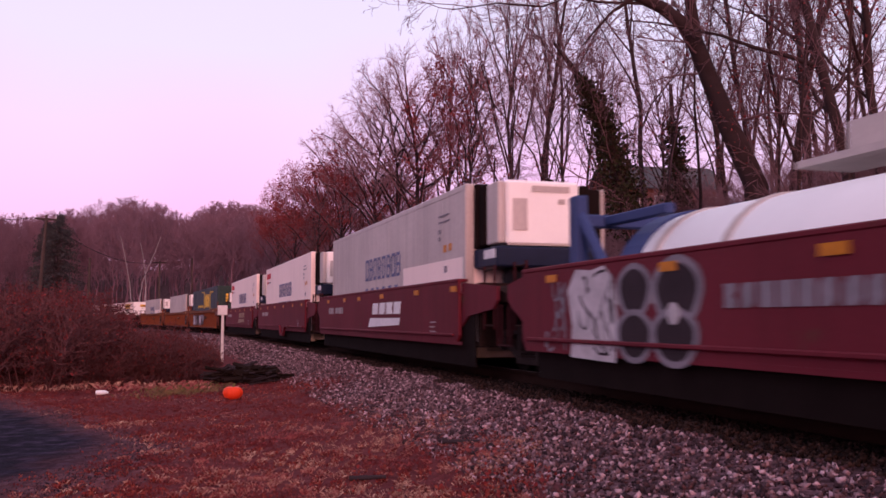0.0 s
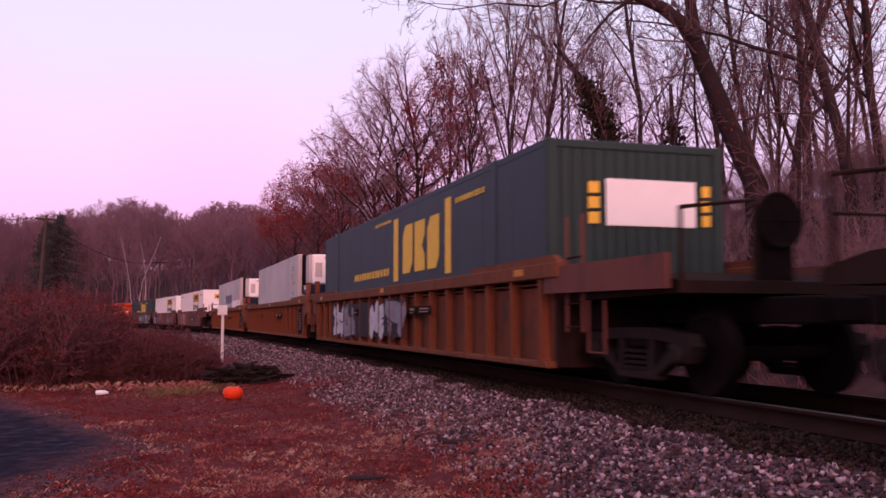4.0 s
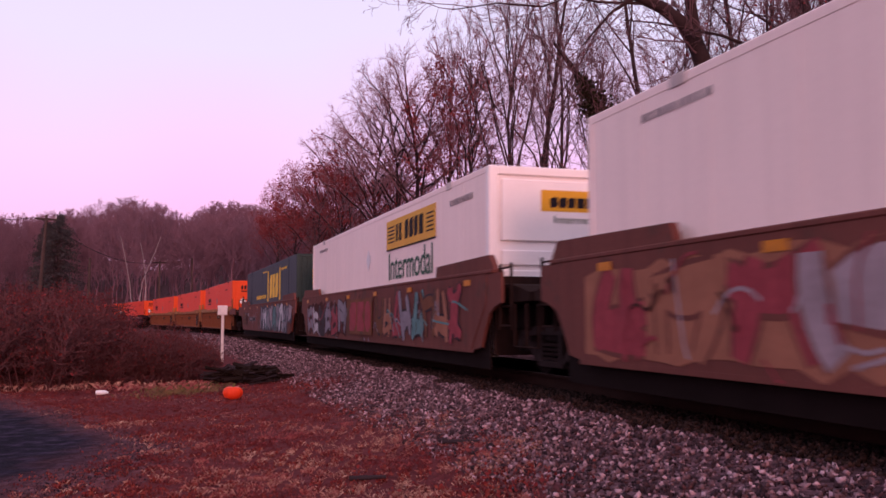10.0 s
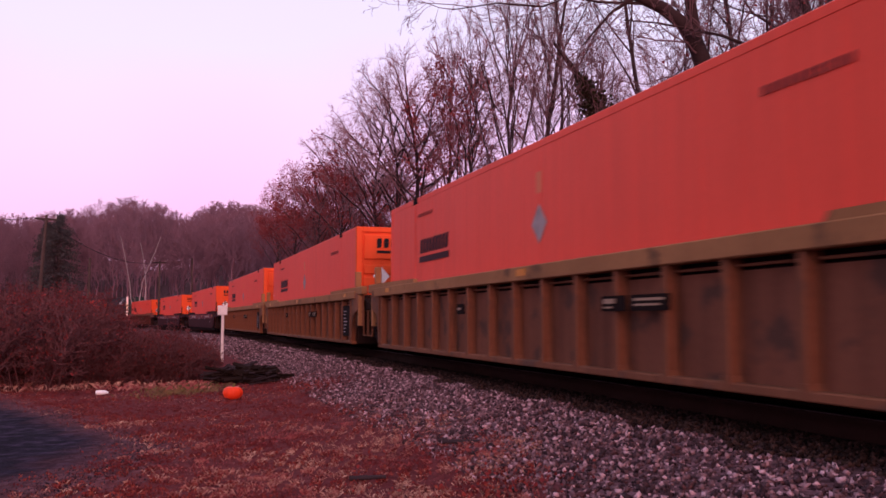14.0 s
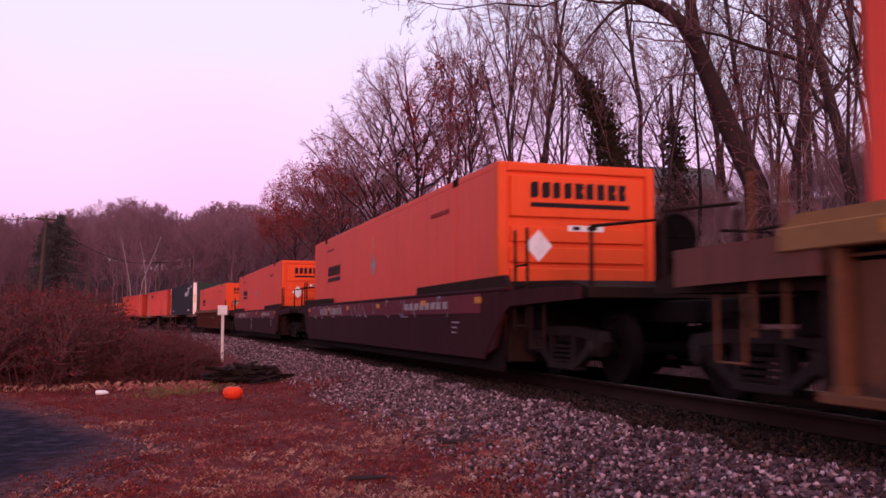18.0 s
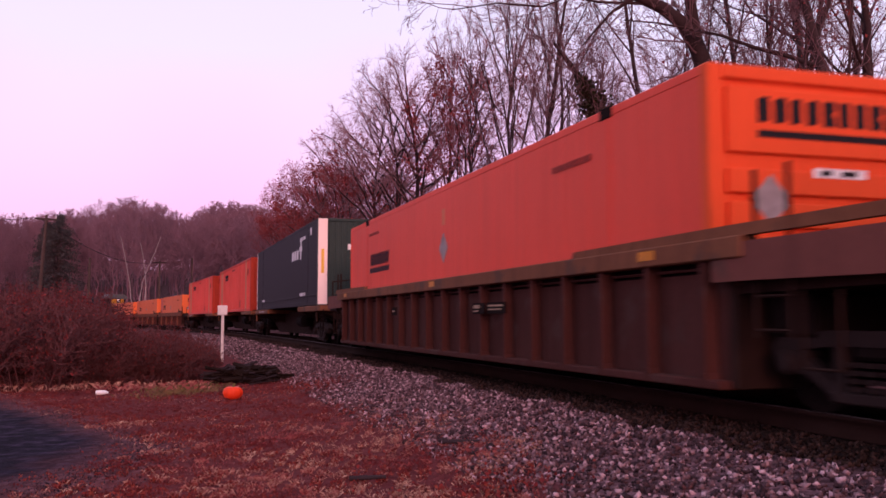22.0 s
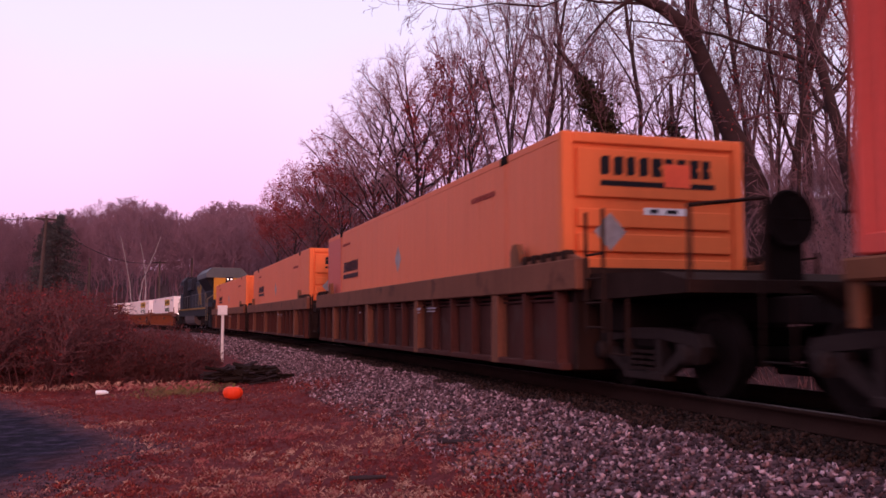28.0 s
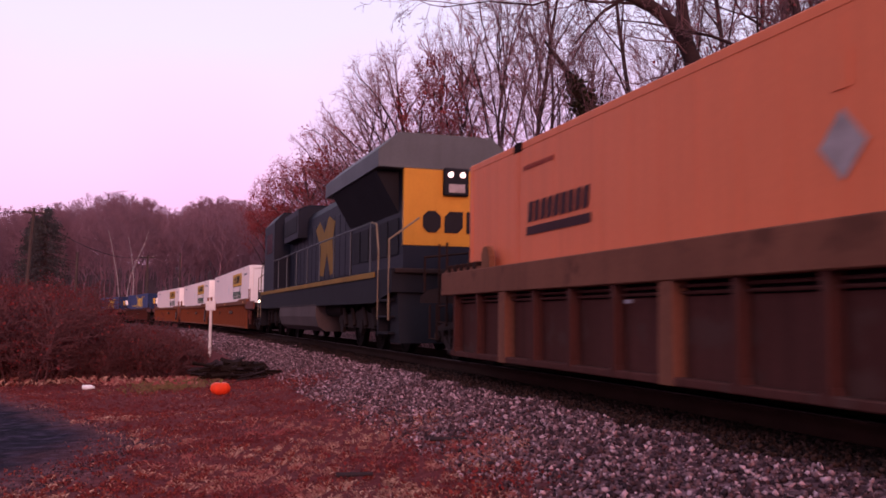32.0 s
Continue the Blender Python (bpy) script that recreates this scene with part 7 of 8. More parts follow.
def crown_tree(seed, H, W, limbs, subs, twigs, fork=0.25, rise=-0.35, thin=0.0068, sprigs=3):
    """Branches of a tree with a full rounded crown H metres high and W wide: limbs fan out to the crown's outline, boughs and twigs fill it.
    fork: where the lowest limb leaves the trunk; rise: how far down the outline the limbs reach (1 is the top)."""
    rng = np.random.default_rng(seed)
    centre, radii = np.array([0, 0, H * 0.62]), np.array([W / 2, W / 2, H * 0.38])
    thick, fine, tips = [], [], []

    def line(out, pts, r0, r1):
        n = len(pts) - 1
        for k in range(n):
            out.append((*pts[k], *pts[k + 1], max(r0 + (r1 - r0) * k / n, thin), max(r0 + (r1 - r0) * (k + 1) / n, thin * 0.8)))

    def held_in(p):
        q = (p - centre) / radii
        ln = np.linalg.norm(q)
        return p if ln < 1.06 else centre + q / ln * 1.06 * radii

    trunk = [np.array([0, 0, -0.3])]
    for k in range(1, 9):
        trunk.append(np.array([*(rng.normal(size=2) * 0.012 * H * (k > 1)), H * 0.78 * k / 8]))
    base = 0.0135 * H
    line(thick, trunk, base, base * 0.22)
    for k in range(limbs):
        f = fork + (0.72 - fork) * (k + rng.random()) / limbs
        start = np.array([np.interp(f * H, [p[2] for p in trunk], [p[i] for p in trunk]) for i in range(3)])
        th = 2.39996 * k + rng.uniform(-0.3, 0.3)
        sn = min(0.98, rise + (0.98 - rise) * ((k + rng.random()) / limbs) ** 0.9)
        cs = math.sqrt(1 - sn * sn)
        end = centre + radii * np.array([cs * math.cos(th), cs * math.sin(th), sn]) * rng.uniform(0.86, 1.03)
        ln = np.linalg.norm(end - start)
        bend = (start + end) / 2 + rng.normal(size=3) * 0.07 * ln + np.array([0, 0, 0.08 * ln])
        pts = [(1 - u) ** 2 * start + 2 * u * (1 - u) * bend + u * u * end + (rng.normal(size=3) * 0.012 * ln if 0 < u < 1 else 0) for u in np.linspace(0, 1, 8)]
        line(thick, pts, base * 0.42 * (1.1 - 0.7 * f), 0.02)
        for j in range(subs):
            u = 0.22 + 0.78 * (j + rng.random()) / subs
            i = min(int(u * 7), 6)
            p = pts[i] + (pts[i + 1] - pts[i]) * (u * 7 - i)
            along = (pts[i + 1] - pts[i]) / (np.linalg.norm(pts[i + 1] - pts[i]) + 1e-9)
            away = (p - centre) / radii
            d = along * 0.8 + away / (np.linalg.norm(away) + 1e-6) * 0.35 + rng.normal(size=3) * 0.5 + np.array([0, 0, 0.12])
            d /= np.linalg.norm(d)
            reach = 0.24 * W * (1.15 - 0.5 * u) * rng.uniform(0.6, 1.25)
            bough = [p]
            for q in range(3):
                d = d + rng.normal(size=3) * 0.16
                d /= np.linalg.norm(d)
                bough.append(held_in(bough[-1] + d * reach / 3))
            line(fine, bough, 0.03, thin)
            for t in range(twigs):
                v = 0.15 + 0.85 * (t + rng.random()) / twigs
                q = min(int(v * 3), 2)
                o = bough[q] + (bough[q + 1] - bough[q]) * (v * 3 - q)
                e = d * 0.7 + rng.normal(size=3) * 0.5 + np.array([0, 0, 0.15])
                e /= np.linalg.norm(e)
                tip = held_in(o + e * reach * rng.uniform(0.3, 0.6))
                line(fine, [o, tip], thin * 1.2, thin)
                tips.append(tip)
                for g in range(sprigs):
                    r = o + (tip - o) * rng.uniform(0.3, 1.0)
                    x = e * 0.6 + rng.normal(size=3) * 0.45 + np.array([0, 0, 0.25])
                    line(fine, [r, r + x * reach * rng.uniform(0.10, 0.24)], thin, thin * 0.8)
    return thick, fine, np.array(tips)


def crown_meshes(seed, H, W, limbs, subs, twigs, leaves=0, low=0.6, **more):
    thick, fine, tips = crown_tree(seed, H, W, limbs, subs, twigs, **more)
    meshes = [("trunk", tubes_mesh("trunk", thick, M["bark"], 7)), ("crown", tubes_mesh("crown", fine, M["hazed_twig"], 3))]
    if leaves:
        rng = np.random.default_rng(seed + 500)
        pick = tips[tips[:, 2] < np.quantile(tips[:, 2], low)]
        knots = pick[rng.integers(0, len(pick), max(30, leaves // 40))]
        c = knots[rng.integers(0, len(knots), leaves)] + rng.normal(size=(leaves, 3)) * np.array([0.34, 0.34, 0.26])
        meshes.append(("foliage", leaf_mesh("foliage", c, 0.07, M["leaves"], rng, 0.8)))
    return meshes


def build_trees():
    # full-crowned trees farther along the bank, 14 m high and 9 m wide before scaling
    round_kinds = [crown_meshes(301, 14, 9, 20, 9, 5), crown_meshes(302, 14, 9, 18, 9, 5, leaves=3200, low=0.55), crown_meshes(303, 14, 9, 18, 9, 5, leaves=11000, low=0.85),
                   crown_meshes(304, 14, 7, 16, 9, 5, fork=0.14, rise=0.25), crown_meshes(305, 14, 6, 16, 9, 5, leaves=5000, low=0.9, fork=0.16, rise=-0.2)]
    round_labels = ["bare broad-crowned tree on the bank", "broad-crowned tree with a few russet leaves", "round tree full of russet leaves on its lower limbs",
                    "tall bare tree with upswept limbs", "narrow tree hung with russet leaves"]
    # across the view, depth, height of its top in the view, width in the view, kind
    full = [(735, 60, 92, 290, 0), (668, 72, 150, 220, 1), (608, 80, 215, 190, 1), (560, 90, 268, 150, 2), (520, 98, 305, 120, 2), (488, 112, 322, 90, 1), (640, 92, 290, 150, 2), (796, 58, 66, 150, 4),
            (836, 54, 4, 180, 1), (700, 66, 120, 200, 0), (585, 100, 285, 110, 2), (905, 48, -50, 190, 3), (968, 54, -20, 150, 3), (700, 90, 300, 150, 2), (1065, 58, 60, 170, 3), (1175, 60, 70, 190, 0), (1275, 58, 40, 190, 3), (1380, 56, 20, 200, 3), (1470, 54, 20, 210, 0)]
    rng = random.Random(3)
    for px, depth, top, wide, k in full:
        x, y, z = seen_at(px, depth)
        tall = (spot(px, top, depth)[2] - z) / 14.0
        ob = plant("tree", round_kinds[k], pose(x, y, z, 0, 0, rng.uniform(0, 360)), round_labels[k], "tree", "trees along the bank")
        broad = wide * depth / 1620.0 / (9, 9, 9, 7, 6)[k]
        ob.scale = (broad, broad, tall)
    kinds = [tree_meshes(1, BARE, 14, 0.17), tree_meshes(3, SLENDER, 15, 0.10), tree_meshes(5, SLENDER, 13, 0.09, 1500, leaf_low=0.5, leaf_size=0.04),
             tree_meshes(7, SAPLING, 6, 0.05), tree_meshes(8, SAPLING, 5, 0.05, 420, leaf_size=0.035), tree_meshes(9, BARE, 12, 0.15, 3600, leaf_low=0.75, leaf_size=0.05)]
    lab = ["tall bare deciduous tree on the bank", "slender bare tree on the bank", "slender tree with sparse russet leaves", "thin bare sapling on the bank", "thin sapling with a few russet leaves", "tree hung with russet leaves"]
    # across the view, depth, kind, scale
    rows = [(1340, 33, 1, 1.1), (1402, 34, 0, 0.9), (1513, 22, 0, 1.0), (1550, 40, 1, 1.2), (1370, 48, 2, 1.2), (1556, 25, 5, 0.95),
            (945, 40, 1, 1.12), (1005, 40, 2, 1.05), (1150, 36, 1, 1.15), (1290, 36, 1, 1.15), (1428, 28, 0, 0.95), (1460, 38, 1, 1.1), (1510, 52, 1, 1.1),
            (660, 68, 4, 1.6), (580, 82, 4, 1.5), (548, 90, 3, 1.3), (510, 104, 4, 1.2), (620, 70, 3, 1.5), (700, 62, 4, 1.3), (760, 50, 4, 1.2), (830, 44, 3, 1.4), (920, 36, 4, 1.3), (1030, 32, 3, 1.3),
            (1130, 28, 4, 1.2), (1240, 27, 3, 1.3), (1360, 23, 4, 1.1), (1410, 21, 3, 1.2), (1500, 20, 3, 1.2), (1330, 29, 3, 1.5), (1180, 31, 3, 1.5), (1450, 25, 4, 1.5), (980, 34, 3, 1.5), (880, 38, 4, 1.5), (1560, 26, 3, 1.6)]
    for px, depth, k, sc in rows:
        x, y, z = seen_at(px, depth)
        ob = plant("tree" if k not in (3, 4) else "sapling", kinds[k], pose(x, y, z, 0, 0, rng.uniform(0, 360)), lab[k], "tree", "trees along the bank")
        ob.scale = (sc, sc, sc)
    # the big leaning trunk and a broken, ivy-grown one
    big = [(1338, 330, 0.31), (1318, 285, 0.29), (1290, 225, 0.27), (1266, 165, 0.25), (1247, 118, 0.23), (1231, 78, 0.22), (1208, 42, 0.19), (1172, 14, 0.17), (1128, -6, 0.15), (1030, -30, 0.14), (940, -60, 0.10)]
    fork = [(1231, 78, 0.17), (1224, 20, 0.15), (1212, -50, 0.12), (1190, -130, 0.1)]
    drop = [(1128, -6, 0.06), (1085, 20, 0.045), (1055, 52, 0.03), (1032, 80, 0.02)]
    lower = [(1160, 8, 0.04), (1060, 4, 0.035), (1010, -6, 0.03), (960, 12, 0.028), (880, 6, 0.02), (800, 18, 0.012)]
    hero_tree("leaning_tree", "large leaning bare tree with a bent trunk", 24.0, [big, fork, drop, lower], 2, 0)
    snag = [(1122, 420, 0.22), (1100, 330, 0.20), (1078, 250, 0.18), (1056, 190, 0.16), (1030, 145, 0.12), (1004, 108, 0.07), (980, 76, 0.03)]
    hero_tree("broken_tree", "broken leaning tree overgrown with dark ivy", 27.0, [snag], 3, 5200, (140, 400))
    hero_tree("ivy_tree", "straight tree wrapped in dark ivy", 33.0, [[(1206, 400, 0.14), (1200, 320, 0.13), (1192, 250, 0.1), (1186, 150, 0.06)]], 3, 3000, (215, 400))


def hero_tree(name, label, depth, stems, limbs, ivy, span=(0, 0)):
    rng = np.random.default_rng(77 + limbs)
    out, tips, body = [[], [], [], []], [], []
    foot = spot(*stems[0][0][:2], depth)
    ground = height_at(foot[0], foot[1])
    foot_pose = np.array([foot[0], foot[1], ground])
    spec = BARE[1:]
    for stem in stems:
        pts = [spot(px, py, depth) for px, py, _ in stem]
        if stem is stems[0]:
            pts[0] = pts[0] * 1.0
            low = pts[0] + (pts[0] - pts[1]) * 0.4
            low[2] = ground - 0.3
            pts, radii = [low] + pts, [stem[0][2] * 1.15] + [s[2] for s in stem]
        else:
            radii = [s[2] for s in stem]
        for i in range(len(pts) - 1):
            p, q = pts[i] - foot_pose, pts[i + 1] - foot_pose
            body.append((*p, *q, radii[i], radii[i + 1]))
            if ivy:
                body.append((*(p + 0.02), *(q + 0.02), radii[i] * 0.9, radii[i + 1] * 0.9))
            for k in range(limbs if i > 2 or stem is not stems[0] else 1):
                f = rng.random()
                h = (q - p) / (np.linalg.norm(q - p) + 1e-9) + rng.normal(size=3) * 0.8 + np.array([0, 0, 0.25])
                grow(rng, p + (q - p) * f, h / np.linalg.norm(h), rng.uniform(1.2, 3.4), max(radii[i] * 0.13, 0.014), 0, spec, out, tips)
    ob = thing(name, label, "tree", at=pose(*foot_pose))
    part("trunk", tubes_mesh("trunk", body, M["bark"], 12), None, ob)
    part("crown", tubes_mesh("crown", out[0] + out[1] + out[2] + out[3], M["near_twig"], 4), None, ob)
    if ivy:
        a, b = (np.interp(span, [py for _, py, _ in stems[0]][::-1], [px for px, _, _ in stems[0]][::-1]))
        t = rng.random(ivy)
        py = span[0] + (span[1] - span[0]) * t
        px = np.interp(py, [p for _, p, _ in stems[0]][::-1], [p for p, _, _ in stems[0]][::-1])
        c = np.array([spot(u, v, depth) for u, v in zip(px, py)]) - foot_pose + rng.normal(size=(ivy, 3)) * np.array([0.24, 0.24, 0.25]) * (0.35 + 0.9 * t + 0.5 * np.sin(py / 23.0) ** 2)[:, None]
        part("ivy", leaf_mesh("ivy", c, 0.06, M["ivy"], rng, 0.8), None, ob, "dark green ivy")


build_trees()


def scatter(protos, rng, places, sizes):
    """Copies of branch tables, turned, scaled and set down."""
    segs = []
    for (x, y, z), sc in zip(places, sizes):
        a = protos[rng.integers(0, len(protos))].copy()
        th = rng.uniform(0, 6.28)
        co, si = math.cos(th), math.sin(th)
        for o in (0, 3):
            px, py = a[:, o].copy(), a[:, o + 1].copy()
            a[:, o], a[:, o + 1], a[:, o + 2] = (px * co - py * si) * sc + x, (px * si + py * co) * sc + y, a[:, o + 2] * sc + z
        segs.append(a)
    return np.concatenate(segs)


def build_far_woods():
    rng = np.random.default_rng(11)
    protos = []
    for k in range(5):
        thick, fine, _ = crown_tree(400 + k, 14, 7.5, 14, 6, 5, fork=0.2, rise=-0.3, thin=0.03, sprigs=1)
        protos.append(np.array(thick + fine))
    places, sizes = [], []
    while len(places) < 330:
        px, depth = rng.uniform(-60, 580), rng.uniform(140, 330) if rng.random() < 0.75 else rng.uniform(120, 175)
        if len(places) < 60:
            px, depth = rng.uniform(-80, 130), rng.uniform(195, 300)
        x, y = (px - 784) / 1620.0 * depth, depth
        d, u = across(np.array([x]), np.array([y]))
        if abs(d[0]) < 10 or (d[0] < 0 and depth < 190):
            continue
        z = height_at(x, y)
        # the hillside's crest stays level, so trees lower down grow taller
        crest = 0.763 + depth * (566 - (np.interp(px, (0, 60, 120, 150, 240, 290, 325, 350, 390, 430, 480), (377, 378, 372, 351, 349, 360, 378, 372, 354, 358, 366)) + abs(rng.normal()) * (14 if px < 130 else 24))) / 1620.0
        places.append((x, y, z))
        sizes.append(min(max((crest - z) / 14.0, 0.5), 2.1))
    me = tubes_mesh("far_woods", scatter(protos, rng, places, sizes), M["hazed_far_twig"], 3)
    tagged(new("far_woods", me), "bare grey-brown woodland on the far hillside", "woods", kind="stuff")


build_far_woods()


def build_bank_brush():
    """Leafless undergrowth on the bank across the track."""
    rng = np.random.default_rng(12)
    spec = [(3, 5, 0.55, 0.6, 0.16, 0.0), (2, 4, 0.55, 0.6, 0.2, 0.0), (2, 0, 0, 0, 0.2, 0.0)]
    protos = []
    for s in range(4):
        out, tips = [[], [], [], []], []
        r = np.random.default_rng(200 + s)
        for k in range(12):
            a = r.uniform(0, 6.28)
            grow(r, (0.5 * math.cos(a), 0.5 * math.sin(a), -0.1), np.array([math.cos(a) * 0.45, math.sin(a) * 0.45, 0.9]), r.uniform(0.8, 1.8), 0.014, 0, spec, out, tips)
        protos.append(np.array(out[0] + out[1] + out[2]))
    places, sizes = [], []
    for i in range(480):
        u, d = rng.uniform(4, 120) if i % 2 else rng.uniform(2, 42), 4.6 + 15 * rng.random() ** 1.5
        x, y, _ = track_point(u, d)
        places.append((x, y, height_at(x, y)))
        sizes.append(rng.uniform(0.7, 1.5))
    me = tubes_mesh("undergrowth", scatter(protos, rng, places, sizes), M["hazed_twig"], 3)
    tagged(new("undergrowth", me), "leafless brown undergrowth on the bank", "brush", kind="stuff")


build_bank_brush()


def build_conifer_and_birch():
    rng = np.random.default_rng(15)
    for px, depth, top, wide in ((100, 118, 376, 5.0), (80, 128, 392, 4.2)):
        x, y, z = seen_at(px, depth)
        h = spot(px, top, depth)[2] - z
        segs, tips = [(0, 0, -0.3, 0, 0, h, 0.2, 0.03)], []
        for k in range(300):
            t = rng.random() ** 0.8
            zz, r = h * (0.12 + 0.86 * t), wide * (1 - t) ** 0.55 * rng.uniform(0.6, 1.1) + 0.15
            a = rng.uniform(0, 6.28)
            p, q = np.array([0, 0, zz]), np.array([r * math.cos(a), r * math.sin(a), zz - 0.25 * r])
            segs.append((*p, *q, 0.04, 0.012))
            for j in range(26):
                f = rng.uniform(0.25, 1.0)
                tips.append(p + (q - p) * f + rng.normal(size=3) * np.array([0.22, 0.22, 0.16]))
        ob = thing("conifer", "dark green conifer before the far woods", "tree", "conifers", at=pose(x, y, z))
        part("trunk", tubes_mesh("trunk", segs, M["bark"], 4), None, ob)
        part("crown", leaf_mesh("crown", np.array(tips), 0.15, M["hazed_needles"], rng, 0.45), None, ob, "dark green needles")
    for px, depth, k, lean in ((244, 122, 1.12, 0.02), (246, 124, 1.1, -0.36), (250, 123, 1.0, 0.32)):
        x, y, z = seen_at(px, depth)
        out, tips = [[], [], [], []], []
        h = (spot(px, 425, depth)[2] - z) * k
        grow(np.random.default_rng(int(px)), (0, 0, -0.3), np.array([lean, 0, 1.0]) / math.hypot(lean, 1), h, 0.09, 0, SAPLING, out, tips)
        ob = thing("birch_tree", "pale-barked bare tree before the far woods", "tree", "pale trees", at=pose(x, y, z))
        part("trunk", tubes_mesh("trunk", out[0], M["birch"], 6), None, ob)
        part("crown", tubes_mesh("crown", out[1] + out[2] + out[3], M["hazed_far_twig"], 3), None, ob)


build_conifer_and_birch()


def build_house():
    x, y, z = seen_at(1192, 78)
    z -= 0.4
    ho = thing("house", "red brick house half hidden behind bare trees", "house", at=pose(x, y, z, 0, 0, 12))
    top = spot(1192, 335, 78)[2] - z
    part("wall", Build().box(-5, 5, -0.15, 7, -0.5, top), M["brick"], ho)
    part("gable", Build().slab([(-0.1, top), (6.95, top), (3.4, top + 2.2)], -4.95, 4.95), M["brick"], ho)
    ridge = Build().slab([(-0.5, top - 0.08), (3.4, top + 2.35), (7.3, top - 0.08), (7.3, top + 0.06), (3.4, top + 2.5), (-0.5, top + 0.06)], -5.4, 5.4)
    part("roof", ridge, M["roof"], ho)
    part("chimney", Build().box(2.2, 2.9, 3.2, 3.9, top + 1.8, top + 3.4, 0.03), M["brick"], ho)
    for wx in (-3.6, -1.2, 1.2, 3.6):
        for wz in (top - 2.1,) if top < 4.5 else (top - 2.1, top - 4.6):
            win = part("window", Build().box(wx - 0.55, wx + 0.55, -0.21, -0.14, wz, wz + 1.5, 0.02), M["post"], ho)
            part("pane", Build().box(wx - 0.45, wx + 0.45, -0.225, -0.205, wz + 0.1, wz + 1.4), M["glass"], win)
    # pale guard rail on the bank
    a, b = spot(1362, 360, 34), spot(1480, 347, 30)
    ga, gb = height_at(a[0], a[1]), height_at(b[0], b[1])
    gr = thing("guard_rail", "pale galvanised guard rail on the bank", "guard rail")
    part("beam", Build().tube(a, b, 0.07, n=6), M["grey"], gr)
    for f in (0.05, 0.35, 0.65, 0.95):
        q = a + (b - a) * f
        part("post", Build().tube((q[0], q[1], height_at(q[0], q[1]) - 0.2), tuple(q), 0.06, n=6), M["wood"], gr)


build_house()


def shrub_meshes(seed, height, stems, leaves):
    rng = np.random.default_rng(seed)
    spec = [(4, 7, 0.5, 0.6, 0.14, 0.02), (3, 5, 0.5, 0.6, 0.2, 0.02), (2, 3, 0.5, 0.6, 0.25, 0.0), (1, 0, 0, 0, 0.2, 0.0)]
    out, tips = [[], [], [], []], []
    for k in range(stems):
        a, r = rng.uniform(0, 6.28), rng.uniform(0, 0.5)
        grow(rng, (r * math.cos(a), r * math.sin(a), -0.1), np.array([math.cos(a) * 0.5, math.sin(a) * 0.5, 1.0]) / 1.12, height * rng.uniform(0.5, 1.0), 0.010, 0, spec, out, tips)
    tips = np.array(tips)
    c = tips[rng.integers(0, len(tips), leaves)] + rng.normal(size=(leaves, 3)) * 0.08
    return [("crown", tubes_mesh("crown", out[0] + out[1] + out[2] + out[3], M["shrub_twig"], 3)), ("foliage", leaf_mesh("foliage", c, 0.02, M["bush_leaves"], rng))]


def build_thicket():
    kinds = [shrub_meshes(21, 1.5, 26, 2200), shrub_meshes(22, 1.2, 26, 1500), shrub_meshes(23, 1.8, 24, 6000), shrub_meshes(24, 1.0, 26, 900)]
    rows = [(-40, 17.8, 0), (10, 18.2, 0), (50, 17.6, 1), (90, 18.4, 0), (130, 18.2, 1), (165, 19, 0), (200, 18.4, 1), (235, 18.8, 3), (270, 19.0, 1),
            (300, 19.2, 3), (325, 20.0, 3), (347, 21.0, 3), (20, 22, 2), (120, 22, 2), (150, 23, 2), (178, 24, 2), (250, 22, 1), (310, 23, 3),
            (60, 26, 2), (140, 27, 2), (205, 27, 0), (280, 27, 1), (330, 27, 3), (-20, 28, 2), (90, 31, 2), (130, 32, 2), (30, 34, 2), (-30, 22, 2),
            (0, 19.5, 1), (75, 20, 1), (100, 21, 2), (135, 20.5, 2), (150, 21.5, 2), (60, 24, 2), (168, 22.5, 2), (110, 24, 2), (20, 25, 2), (130, 25, 2)]
    rng = random.Random(9)
    tall = [max(v.co.z for v in meshes[0][1].vertices) for meshes in kinds]
    for px, depth, k in rows:
        x, y, z = seen_at(px, depth)
        crest = np.interp(px, (-60, 0, 60, 95, 115, 135, 155, 180, 240, 300, 340, 375), (510, 505, 498, 487, 488, 520, 546, 558, 562, 566, 590, 630))
        sc = (spot(px, crest + rng.uniform(0, 45 if depth < 20 else 18), depth)[2] - z) / tall[k]
        ob = plant("shrub", kinds[k], pose(x, y, z, 0, 0, rng.uniform(0, 360)), "leafless red-brown thicket shrub", "shrub", "thicket beside the track")
        ob.scale = (sc, sc, sc)


build_thicket()


